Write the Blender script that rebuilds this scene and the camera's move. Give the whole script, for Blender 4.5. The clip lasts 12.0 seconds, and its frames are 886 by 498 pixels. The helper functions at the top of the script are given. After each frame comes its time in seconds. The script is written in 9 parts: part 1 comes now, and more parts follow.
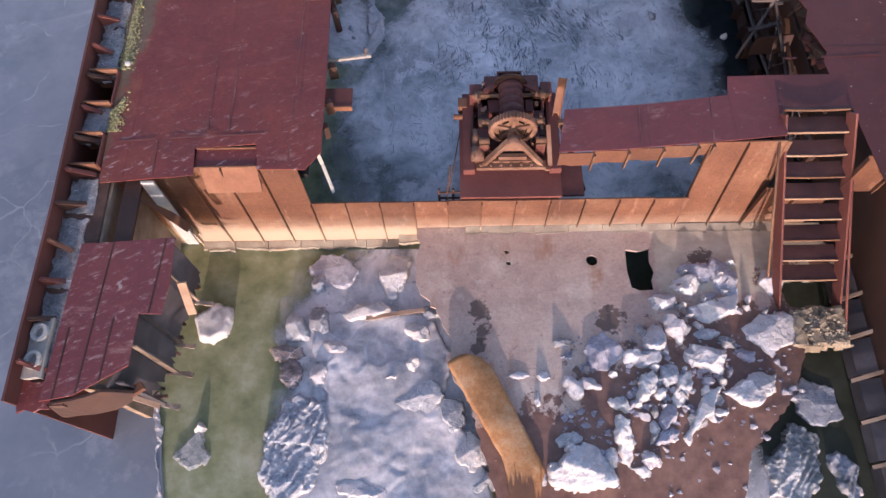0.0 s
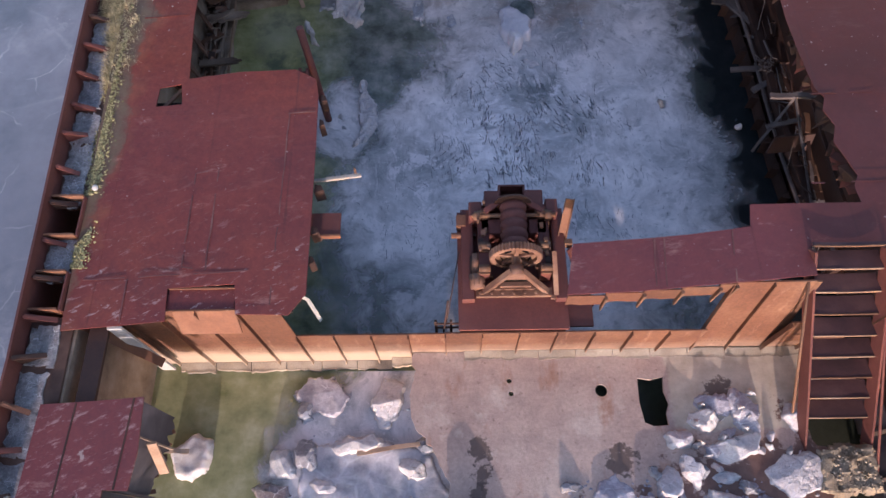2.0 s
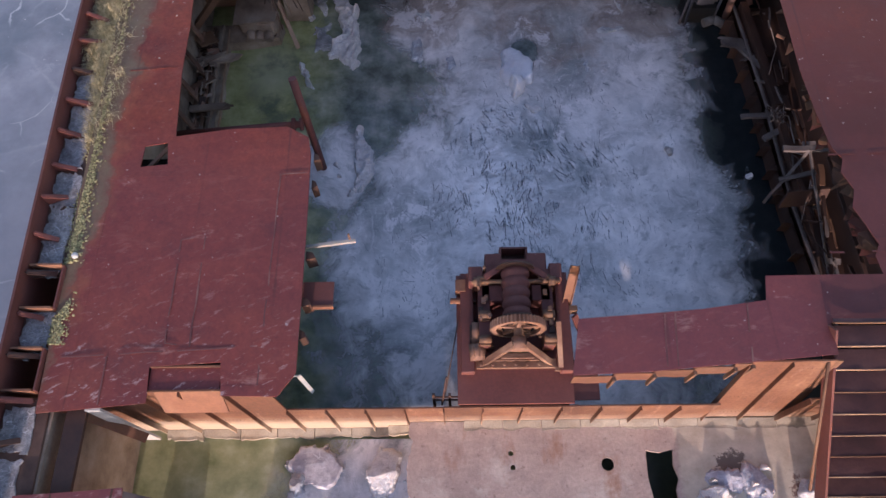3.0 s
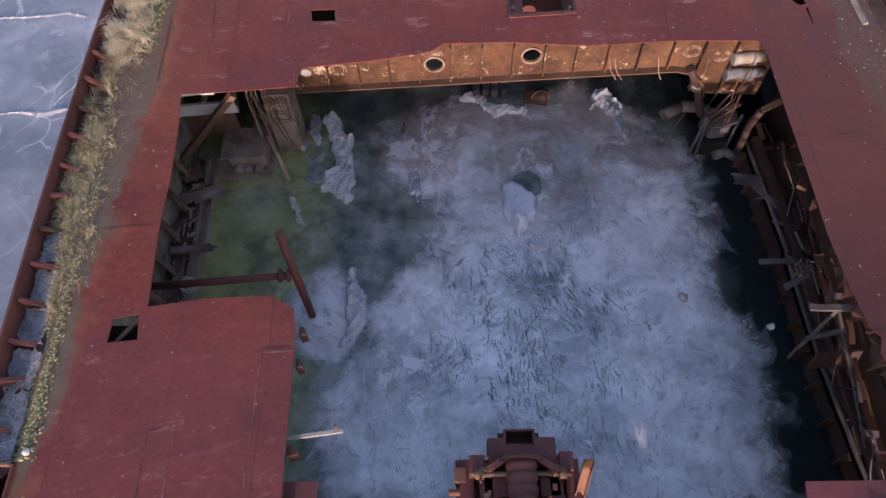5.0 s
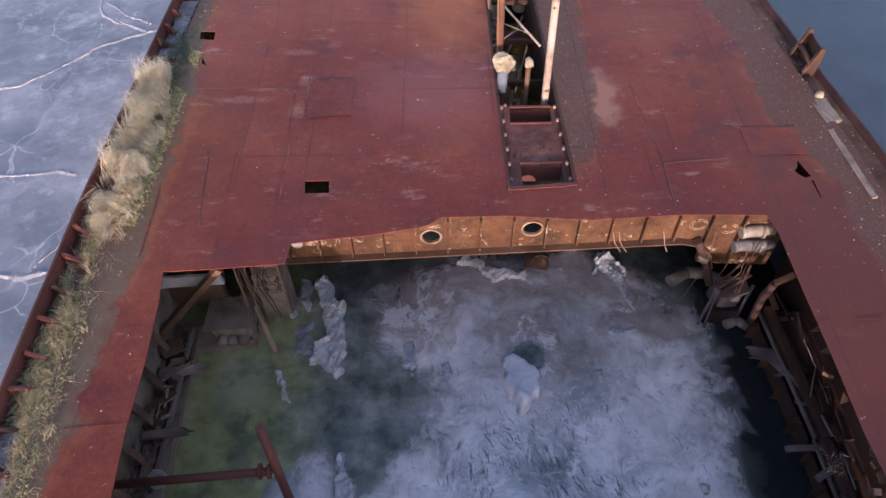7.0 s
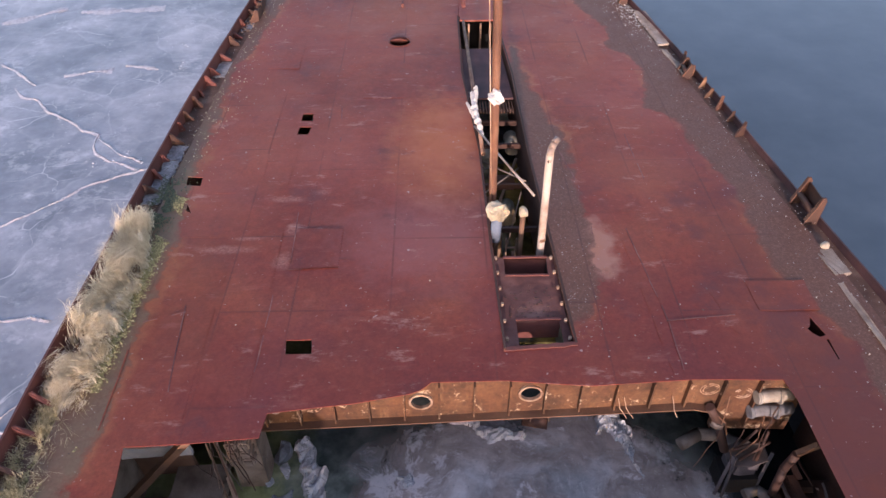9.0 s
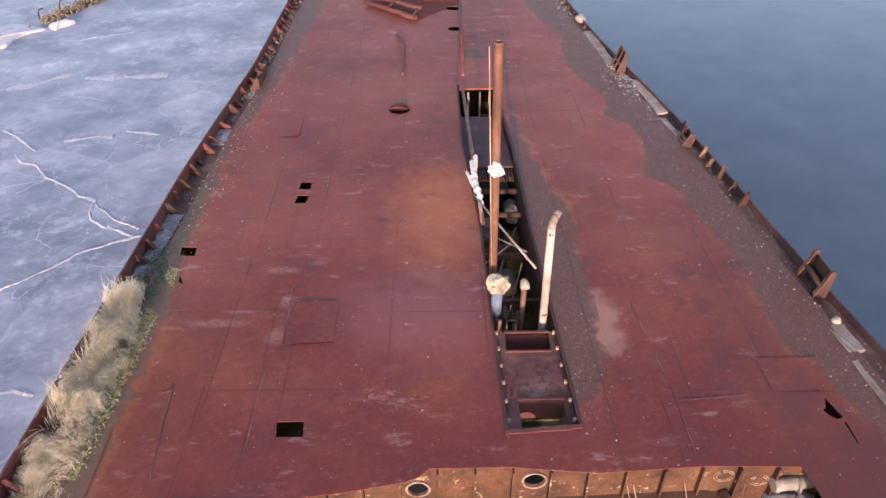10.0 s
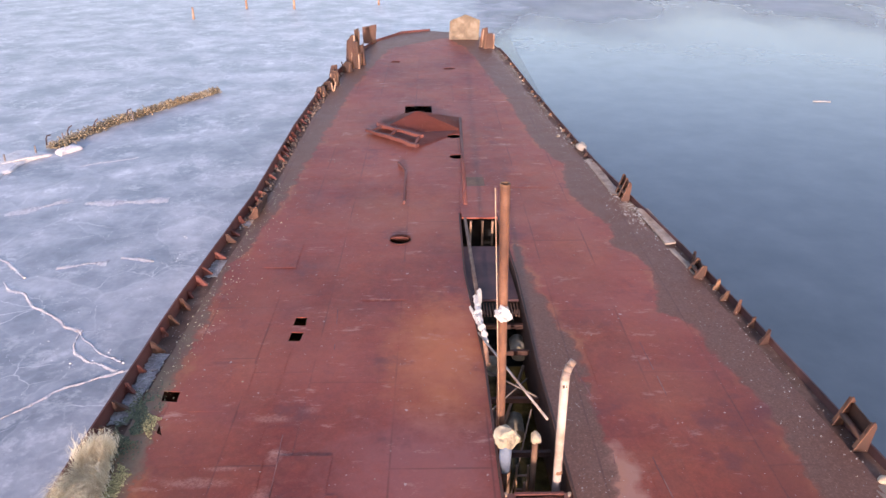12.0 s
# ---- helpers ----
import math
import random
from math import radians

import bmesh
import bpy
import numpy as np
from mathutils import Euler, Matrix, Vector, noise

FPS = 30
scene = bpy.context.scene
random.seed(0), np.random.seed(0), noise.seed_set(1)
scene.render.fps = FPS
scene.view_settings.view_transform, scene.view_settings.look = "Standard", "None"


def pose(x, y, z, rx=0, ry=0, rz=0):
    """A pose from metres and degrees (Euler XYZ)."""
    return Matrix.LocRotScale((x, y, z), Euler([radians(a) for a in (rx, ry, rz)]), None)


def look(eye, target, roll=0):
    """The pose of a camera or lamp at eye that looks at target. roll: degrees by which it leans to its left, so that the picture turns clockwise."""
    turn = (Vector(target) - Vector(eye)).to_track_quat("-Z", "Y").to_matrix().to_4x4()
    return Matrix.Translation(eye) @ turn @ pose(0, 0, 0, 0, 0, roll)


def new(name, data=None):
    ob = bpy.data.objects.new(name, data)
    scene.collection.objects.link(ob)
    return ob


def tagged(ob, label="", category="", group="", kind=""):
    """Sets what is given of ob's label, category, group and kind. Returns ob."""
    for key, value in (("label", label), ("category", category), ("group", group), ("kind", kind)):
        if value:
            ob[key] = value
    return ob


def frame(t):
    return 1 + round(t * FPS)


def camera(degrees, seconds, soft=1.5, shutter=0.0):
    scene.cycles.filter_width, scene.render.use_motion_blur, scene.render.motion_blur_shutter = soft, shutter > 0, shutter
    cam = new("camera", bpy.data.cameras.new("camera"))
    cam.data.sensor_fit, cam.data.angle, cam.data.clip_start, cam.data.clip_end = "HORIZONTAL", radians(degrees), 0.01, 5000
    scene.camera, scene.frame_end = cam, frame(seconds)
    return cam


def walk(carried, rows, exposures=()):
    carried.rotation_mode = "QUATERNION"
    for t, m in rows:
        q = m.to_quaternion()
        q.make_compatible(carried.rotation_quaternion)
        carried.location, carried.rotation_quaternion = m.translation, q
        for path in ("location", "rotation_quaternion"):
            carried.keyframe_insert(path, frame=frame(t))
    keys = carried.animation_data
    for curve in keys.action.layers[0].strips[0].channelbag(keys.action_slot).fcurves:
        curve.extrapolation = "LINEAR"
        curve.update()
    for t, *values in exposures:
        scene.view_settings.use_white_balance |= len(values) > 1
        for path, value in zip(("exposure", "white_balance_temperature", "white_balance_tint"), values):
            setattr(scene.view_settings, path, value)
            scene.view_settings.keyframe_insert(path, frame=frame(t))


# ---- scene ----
cam = camera(65.2, 12.0)
PATH = [
    (0, (0.112, 0.7, 10.024), (0.074, 1.521, 8.2), -3.2),
    (0.5, (0.131, 1.14, 10.041), (0.093, 1.96, 8.217), -3.2),
    (1, (0.126, 1.632, 10.069), (0.092, 2.448, 8.243), -2.9),
    (1.5, (0.124, 2.107, 10.04), (0.093, 2.932, 8.219), -2.8),
    (2, (0.118, 2.631, 10.018), (0.09, 3.456, 8.197), -2.7),
    (2.5, (0.157, 3.096, 9.975), (0.125, 3.928, 8.157), -2.9),
    (4.5, (0.132, 4.822, 9.869), (0.114, 5.739, 8.092), -1.8),
    (5, (0.153, 5.187, 9.85), (0.133, 6.178, 8.113), -1.8),
    (5.5, (0.149, 5.52, 9.853), (0.132, 6.582, 8.159), -1.6),
    (6, (0.138, 5.792, 9.829), (0.126, 6.92, 8.178), -1.3),
    (6.5, (0.132, 6.044, 9.813), (0.125, 7.245, 8.214), -1.1),
    (7, (0.119, 6.309, 9.798), (0.12, 7.577, 8.251), -0.8),
    (9, (0.191, 7.25, 9.791), (0.21, 8.75, 8.468), -0.3),
    (9.5, (0.202, 7.449, 9.796), (0.223, 9.002, 8.536), -0.2),
    (10, (0.201, 7.641, 9.782), (0.224, 9.246, 8.589), -0.1),
    (10.5, (0.201, 7.843, 9.772), (0.224, 9.497, 8.647), -0.1),
    (11, (0.185, 8.043, 9.771), (0.209, 9.741, 8.714), -0.1),
    (11.5, (0.181, 8.254, 9.777), (0.205, 9.993, 8.789), -0.1),
    (12, (0.174, 8.493, 9.787), (0.199, 10.27, 8.869), -0.1),
]
walk(cam, [(t, look(eye, target, roll)) for t, eye, target, roll in PATH], exposures=[(0, 1.35, 6050, 30), (5.5, 1.3, 6100, 32), (9, 1.5, 6250, 33), (12, 1.7, 6350, 34)])

import mathutils

# ---- world, sun, exposure ----
SUN_ELEV = 8.5
SUN_TURN = 1.7
world = bpy.data.worlds.new("sky")
scene.world = world
world.use_nodes = True
wn = world.node_tree.nodes
sky = wn.new("ShaderNodeTexSky")
sky.sky_type = "NISHITA"
sky.sun_disc = False
sky.sun_elevation = radians(SUN_ELEV)
sky.sun_rotation = radians(180 + SUN_TURN)
world.node_tree.links.new(sky.outputs[0], wn["Background"].inputs[0])
wn["Background"].inputs[1].default_value = 0.15
sun = new("sun", bpy.data.lights.new("sun", "SUN"))
sun.data.energy, sun.data.angle, sun.data.color = 2.0, radians(0.6), (1.0, 0.84, 0.68)
sun.matrix_world = look((-30 * math.sin(radians(SUN_TURN)), -30 * math.cos(radians(SUN_TURN)), 30 * math.tan(radians(SUN_ELEV))), (0, 0, 0))


# ---- materials ----
def mat(name):
    m = bpy.data.materials.new(name)
    m.use_nodes = True
    return m, m.node_tree.nodes, m.node_tree.links, m.node_tree.nodes["Principled BSDF"]


def nz(n, l, vec, scale, detail=6.0, rough=0.6):
    t = n.new("ShaderNodeTexNoise")
    t.inputs["Scale"].default_value, t.inputs["Detail"].default_value, t.inputs["Roughness"].default_value = scale, detail, rough
    l.new(vec, t.inputs["Vector"])
    return t.outputs["Fac"]


def ramp(n, l, fac, stops):
    r = n.new("ShaderNodeValToRGB")
    e = r.color_ramp.elements
    while len(e) < len(stops):
        e.new(0.5)
    for k, (p, c) in enumerate(stops):
        e[k].position = p
        e[k].color = (*c, 1) if isinstance(c, tuple) else (c, c, c, 1)
    l.new(fac, r.inputs[0])
    return r.outputs[0]


def mix(n, l, fac, a, b, how="MIX"):
    m = n.new("ShaderNodeMix")
    m.data_type, m.blend_type = "RGBA", how
    for k, v in ((0, fac), (6, a), (7, b)):
        if isinstance(v, (int, float)):
            m.inputs[k].default_value = v
        elif isinstance(v, tuple):
            m.inputs[k].default_value = (*v, 1)
        else:
            l.new(v, m.inputs[k])
    return m.outputs[2]


def calc(n, l, op, a, b=0.0, c=0.0):
    m = n.new("ShaderNodeMath")
    m.operation = op
    for k, v in enumerate((a, b, c)):
        if isinstance(v, (int, float)):
            m.inputs[k].default_value = v
        else:
            l.new(v, m.inputs[k])
    return m.outputs[0]


def place(n):
    return n.new("ShaderNodeNewGeometry").outputs["Position"]


def stretched(n, l, vec, sx, sy, sz):
    m = n.new("ShaderNodeMapping")
    m.inputs["Scale"].default_value = (sx, sy, sz)
    l.new(vec, m.inputs["Vector"])
    return m.outputs[0]


def relief(n, l, b, height, strength=0.3, dist=0.02):
    bump = n.new("ShaderNodeBump")
    bump.inputs["Strength"].default_value, bump.inputs["Distance"].default_value = strength, dist
    l.new(height, bump.inputs["Height"])
    l.new(bump.outputs[0], b.inputs["Normal"])


def rust(name, dark, main, light, rough=0.75, spread=1.0, flecks=0.0, metal=0.0, bump=0.35, vary=0.25):
    """Rusted steel: broad tone changes, fine grain, pale flecks of lost scale."""
    m, n, l, b = mat(name)
    p = place(n)
    broad = nz(n, l, p, 0.55 * spread, 4, 0.55)
    fine = nz(n, l, p, 14.0 * spread, 8, 0.7)
    col = ramp(n, l, broad, [(0.3, dark), (0.52, main), (0.72, light)])
    col = mix(n, l, 0.55, col, ramp(n, l, fine, [(0.3, 0.45), (0.7, 1.0)]), "MULTIPLY")
    info = n.new("ShaderNodeObjectInfo")
    tone = ramp(n, l, info.outputs["Random"], [(0.0, 1.0 - vary), (1.0, 1.0)])
    col = mix(n, l, 1.0, col, tone, "MULTIPLY")
    if flecks:
        f = nz(n, l, stretched(n, l, p, 2.2, 7.0, 7.0), 1.6, 5, 0.75)
        g = nz(n, l, p, 0.35, 2, 0.5)
        f = calc(n, l, "MULTIPLY", ramp(n, l, f, [(0.62, 0.0), (0.68, 1.0)]), ramp(n, l, g, [(0.42, 0.15), (0.6, 1.0)]))
        col = mix(n, l, calc(n, l, "MULTIPLY", f, flecks), col, (0.5, 0.36, 0.33))
    l.new(col, b.inputs["Base Color"])
    l.new(calc(n, l, "MULTIPLY_ADD", fine, 0.25, rough - 0.15), b.inputs["Roughness"])
    b.inputs["Metallic"].default_value = metal
    relief(n, l, b, fine, bump, 0.01)
    return m


RUST_WALL = rust("rust_wall", (0.15, 0.06, 0.032), (0.255, 0.11, 0.058), (0.34, 0.17, 0.095), spread=1.8)
RUST_DARK = rust("rust_dark", (0.045, 0.022, 0.016), (0.085, 0.038, 0.025), (0.14, 0.06, 0.035), spread=1.5)
RUST_RED = rust("rust_red", (0.12, 0.035, 0.028), (0.19, 0.058, 0.045), (0.25, 0.085, 0.06), spread=1.5)
RUST_PLUM = rust("plum_rust", (0.055, 0.026, 0.028), (0.105, 0.045, 0.045), (0.17, 0.08, 0.07), spread=2.5)
RUST_PALE = rust("rust_pale", (0.33, 0.19, 0.12), (0.48, 0.31, 0.2), (0.6, 0.44, 0.32), spread=3.0)
RUST_BROWN = rust("rust_brown", (0.12, 0.06, 0.035), (0.2, 0.1, 0.055), (0.3, 0.17, 0.1), spread=3.0)
RUST_MAST = rust("mast_rust", (0.10, 0.045, 0.028), (0.18, 0.08, 0.045), (0.27, 0.14, 0.085), spread=4.0)
WOOD = rust("old_wood", (0.18, 0.125, 0.09), (0.34, 0.25, 0.185), (0.5, 0.395, 0.3), spread=3.5)
CONCRETE = rust("concrete", (0.3, 0.27, 0.24), (0.42, 0.38, 0.33), (0.52, 0.48, 0.43), spread=2.5, rough=0.9)
LEDGE_DIRT = rust("ledge_dirt", (0.26, 0.18, 0.12), (0.48, 0.355, 0.255), (0.64, 0.51, 0.4), spread=4.0, rough=0.95)
# copy of old_wood with the right-hand ledge's shade put into its colour
WOOD_DIM = rust("dim_wood", (0.1, 0.078, 0.07), (0.19, 0.15, 0.135), (0.3, 0.25, 0.22), spread=3.5)
GREY_PLATE = rust("grey_plate", (0.05, 0.043, 0.048), (0.1, 0.088, 0.096), (0.17, 0.15, 0.16), spread=3.0)
# near-black that stands in for shade in openings and under the deck
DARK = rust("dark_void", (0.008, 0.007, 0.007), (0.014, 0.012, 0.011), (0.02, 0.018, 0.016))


# ---- building helpers ----
def box(bm, x0, x1, y0, y1, z0, z1):
    v = [bm.verts.new((x, y, z)) for z in (z0, z1) for x, y in ((x0, y0), (x1, y0), (x1, y1), (x0, y1))]
    for f in ((3, 2, 1, 0), (4, 5, 6, 7), (0, 1, 5, 4), (1, 2, 6, 5), (2, 3, 7, 6), (3, 0, 4, 7)):
        bm.faces.new([v[k] for k in f])
    return v


def beam(bm, p, q, w, h, roll=0.0):
    """A bar of section w by h from p to q."""
    p, q = Vector(p), Vector(q)
    m = Matrix.Translation(p) @ (q - p).to_track_quat("Y", "Z").to_matrix().to_4x4() @ pose(0, 0, 0, 0, roll, 0)
    for v in box(bm, -w / 2, w / 2, 0, (q - p).length, -h / 2, h / 2):
        v.co = m @ v.co


def tube(bm, p, q, r, n=14, r2=None, caps=True):
    p, q = Vector(p), Vector(q)
    m = (q - p).to_track_quat("Z", "Y").to_matrix()
    rings = []
    for c, rr in ((p, r), (q, r if r2 is None else r2)):
        rings.append([bm.verts.new(c + m @ Vector((rr * math.cos(2 * math.pi * k / n), rr * math.sin(2 * math.pi * k / n), 0))) for k in range(n)])
    for k in range(n):
        bm.faces.new([rings[0][k], rings[0][(k + 1) % n], rings[1][(k + 1) % n], rings[1][k]]).smooth = True
    if caps:
        bm.faces.new(rings[0][::-1])
        bm.faces.new(rings[1])


def slab(bm, poly, z0, z1):
    """An upright prism over a polygon given counter-clockwise."""
    lo = [bm.verts.new((x, y, z0)) for x, y in poly]
    hi = [bm.verts.new((x, y, z1)) for x, y in poly]
    n = len(poly)
    bm.faces.new(hi)
    bm.faces.new(lo[::-1])
    for k in range(n):
        bm.faces.new([lo[k], lo[(k + 1) % n], hi[(k + 1) % n], hi[k]])


def upright(bm, poly, y0, y1):
    """A prism over a polygon in x and z, from y0 to y1."""
    a = [bm.verts.new((x, y0, z)) for x, z in poly]
    b = [bm.verts.new((x, y1, z)) for x, z in poly]
    n = len(poly)
    bm.faces.new(a)
    bm.faces.new(b[::-1])
    for k in range(n):
        bm.faces.new([b[k], b[(k + 1) % n], a[(k + 1) % n], a[k]])


def data(name, bm, material):
    bmesh.ops.recalc_face_normals(bm, faces=bm.faces)
    me = bpy.data.meshes.new(name)
    bm.to_mesh(me)
    bm.free()
    for x in (material if isinstance(material, list) else [material]):
        me.materials.append(x)
    return me


def solo(name, bm, material, label, category, group="", kind="", at=(0, 0, 0)):
    """A thing of one mesh, with its origin at the given place."""
    bmesh.ops.translate(bm, verts=bm.verts, vec=-Vector(at))
    ob = new(name, data(name, bm, material))
    ob.location = at
    return tagged(ob, label, category, group, kind)


def base(name, at, label, category, group="", kind=""):
    ob = new(name)
    ob.location = at
    return tagged(ob, label, category, group, kind)


def root(ob):
    at = Vector(ob.location)
    while ob.parent:
        ob = ob.parent
        at += ob.location
    return at


def part(name, bm, material, parent, label=""):
    bmesh.ops.translate(bm, verts=bm.verts, vec=-root(parent))
    ob = new(name, data(name, bm, material))
    ob.parent = parent
    return tagged(ob, label)


def along(table, y):
    return float(np.interp(y, [a for a, _ in table], [b for _, b in table]))


LEFT = [(2.3, -4.84), (5, -4.86), (8.2, -4.97), (10.4, -5.05), (13, -5.08), (16, -5.04), (20, -4.97), (23, -4.82), (25.8, -4.66), (31.9, -4.65), (37.4, -4.45), (43, -3.82), (47.5, -3.2), (50.5, -1.6), (51.2, 0.0)]
RIGHT = [(2.3, 7.07), (12, 7.0), (14, 6.92), (15.5, 6.74), (16.3, 6.63), (17.3, 6.53), (18.3, 6.43), (19.3, 6.34), (20.4, 6.22), (21.6, 6.08), (23.1, 5.92), (25.4, 5.55), (28.6, 5.1), (31.8, 4.78), (36.4, 4.4), (43.4, 3.93), (47, 3.55), (49.3, 2.85), (50.6, 1.5), (51.2, 0)]
DECK = 2.4

# ---- water and ice ----
def water_material():
    m, n, l, b = mat("lake_water")
    p = place(n)
    xyz = n.new("ShaderNodeSeparateXYZ")
    l.new(p, xyz.inputs[0])
    broad = nz(n, l, p, 0.5, 5, 0.6)
    mid = nz(n, l, p, 2.2, 8, 0.65)
    # murky green inside the hull, slate blue outside
    inside = ramp(n, l, mid, [(0.3, (0.17, 0.18, 0.075)), (0.46, (0.32, 0.33, 0.14)), (0.62, (0.45, 0.44, 0.22)), (0.78, (0.58, 0.52, 0.36))])
    outside = ramp(n, l, broad, [(0.3, (0.074, 0.104, 0.126)), (0.7, (0.102, 0.137, 0.163))])
    # inside the flooded hold the water's colour darkens towards the right side and past y = 13
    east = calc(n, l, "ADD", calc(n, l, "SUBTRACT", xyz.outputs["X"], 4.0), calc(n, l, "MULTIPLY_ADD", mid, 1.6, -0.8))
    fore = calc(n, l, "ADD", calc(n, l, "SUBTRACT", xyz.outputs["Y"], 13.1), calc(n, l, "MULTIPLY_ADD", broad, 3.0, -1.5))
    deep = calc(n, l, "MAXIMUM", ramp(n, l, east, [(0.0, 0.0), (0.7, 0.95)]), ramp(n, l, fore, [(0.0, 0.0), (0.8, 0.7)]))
    for cx, cy, rx, ry in ((-3.05, 11.7, 0.6, 0.8), (-0.93, 11.95, 0.4, 0.7)):
        dx = calc(n, l, "DIVIDE", calc(n, l, "SUBTRACT", xyz.outputs["X"], cx), rx)
        dy = calc(n, l, "DIVIDE", calc(n, l, "SUBTRACT", xyz.outputs["Y"], cy), ry)
        d = calc(n, l, "SQRT", calc(n, l, "ADD", calc(n, l, "MULTIPLY", dx, dx), calc(n, l, "MULTIPLY", dy, dy)))
        d = calc(n, l, "ADD", d, calc(n, l, "MULTIPLY_ADD", mid, 1.0, -0.5))
        inside = mix(n, l, ramp(n, l, d, [(0.35, 0.6), (1.0, 0.0)]), inside, (0.42, 0.43, 0.29))
    inside = mix(n, l, ramp(n, l, nz(n, l, p, 1.25, 8, 0.65), [(0.5, 0.0), (0.63, 0.65)]), inside, (0.08, 0.11, 0.09))
    pool = calc(n, l, "SQRT", calc(n, l, "ADD", calc(n, l, "POWER", calc(n, l, "SUBTRACT", xyz.outputs["X"], 1.45), 2.0), calc(n, l, "POWER", calc(n, l, "SUBTRACT", xyz.outputs["Y"], 12.0), 2.0)))
    inside = mix(n, l, ramp(n, l, pool, [(0.3, 0.85), (0.7, 0.0)]), inside, (0.05, 0.065, 0.06))
    murky = ramp(n, l, calc(n, l, "ADD", calc(n, l, "ADD", xyz.outputs["X"], 2.6), calc(n, l, "MULTIPLY_ADD", broad, 1.6, -0.8)), [(0.0, 0.0), (1.0, 0.9)])
    inside = mix(n, l, murky, inside, ramp(n, l, mid, [(0.36, (0.07, 0.088, 0.085)), (0.52, (0.17, 0.2, 0.195)), (0.66, (0.31, 0.32, 0.31))]))
    aft = calc(n, l, "LESS_THAN", xyz.outputs["Y"], 5.4)
    murk = nz(n, l, p, 0.9, 6, 0.6)
    inside = mix(n, l, aft, inside, ramp(n, l, calc(n, l, "MULTIPLY_ADD", mid, 0.5, calc(n, l, "MULTIPLY", murk, 0.5)), [(0.36, (0.15, 0.165, 0.08)), (0.5, (0.275, 0.29, 0.16)), (0.62, (0.42, 0.42, 0.29))]))
    # aft of the bulkhead the colour darkens right of x = 0.8
    open_dark = ramp(n, l, calc(n, l, "SUBTRACT", xyz.outputs["X"], 0.8), [(0.0, 0.0), (1.0, 0.85)])
    deep = mix(n, l, aft, deep, open_dark)
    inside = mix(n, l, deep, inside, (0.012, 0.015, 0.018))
    far = calc(n, l, "GREATER_THAN", xyz.outputs["X"], 6.0)
    astern = ramp(n, l, calc(n, l, "ADD", calc(n, l, "SUBTRACT", 0.6, xyz.outputs["Y"]), calc(n, l, "MULTIPLY_ADD", murk, 1.6, -0.8)), [(0.0, 0.0), (1.0, 1.0)])
    far = calc(n, l, "MAXIMUM", far, astern)
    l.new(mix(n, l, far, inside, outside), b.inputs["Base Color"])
    b.inputs["Roughness"].default_value = 0.2
    b.inputs["Specular IOR Level"].default_value = 0.3
    b.inputs["IOR"].default_value = 1.33
    relief(n, l, b, nz(n, l, p, 3.0, 3, 0.5), 0.05, 0.02)
    return m


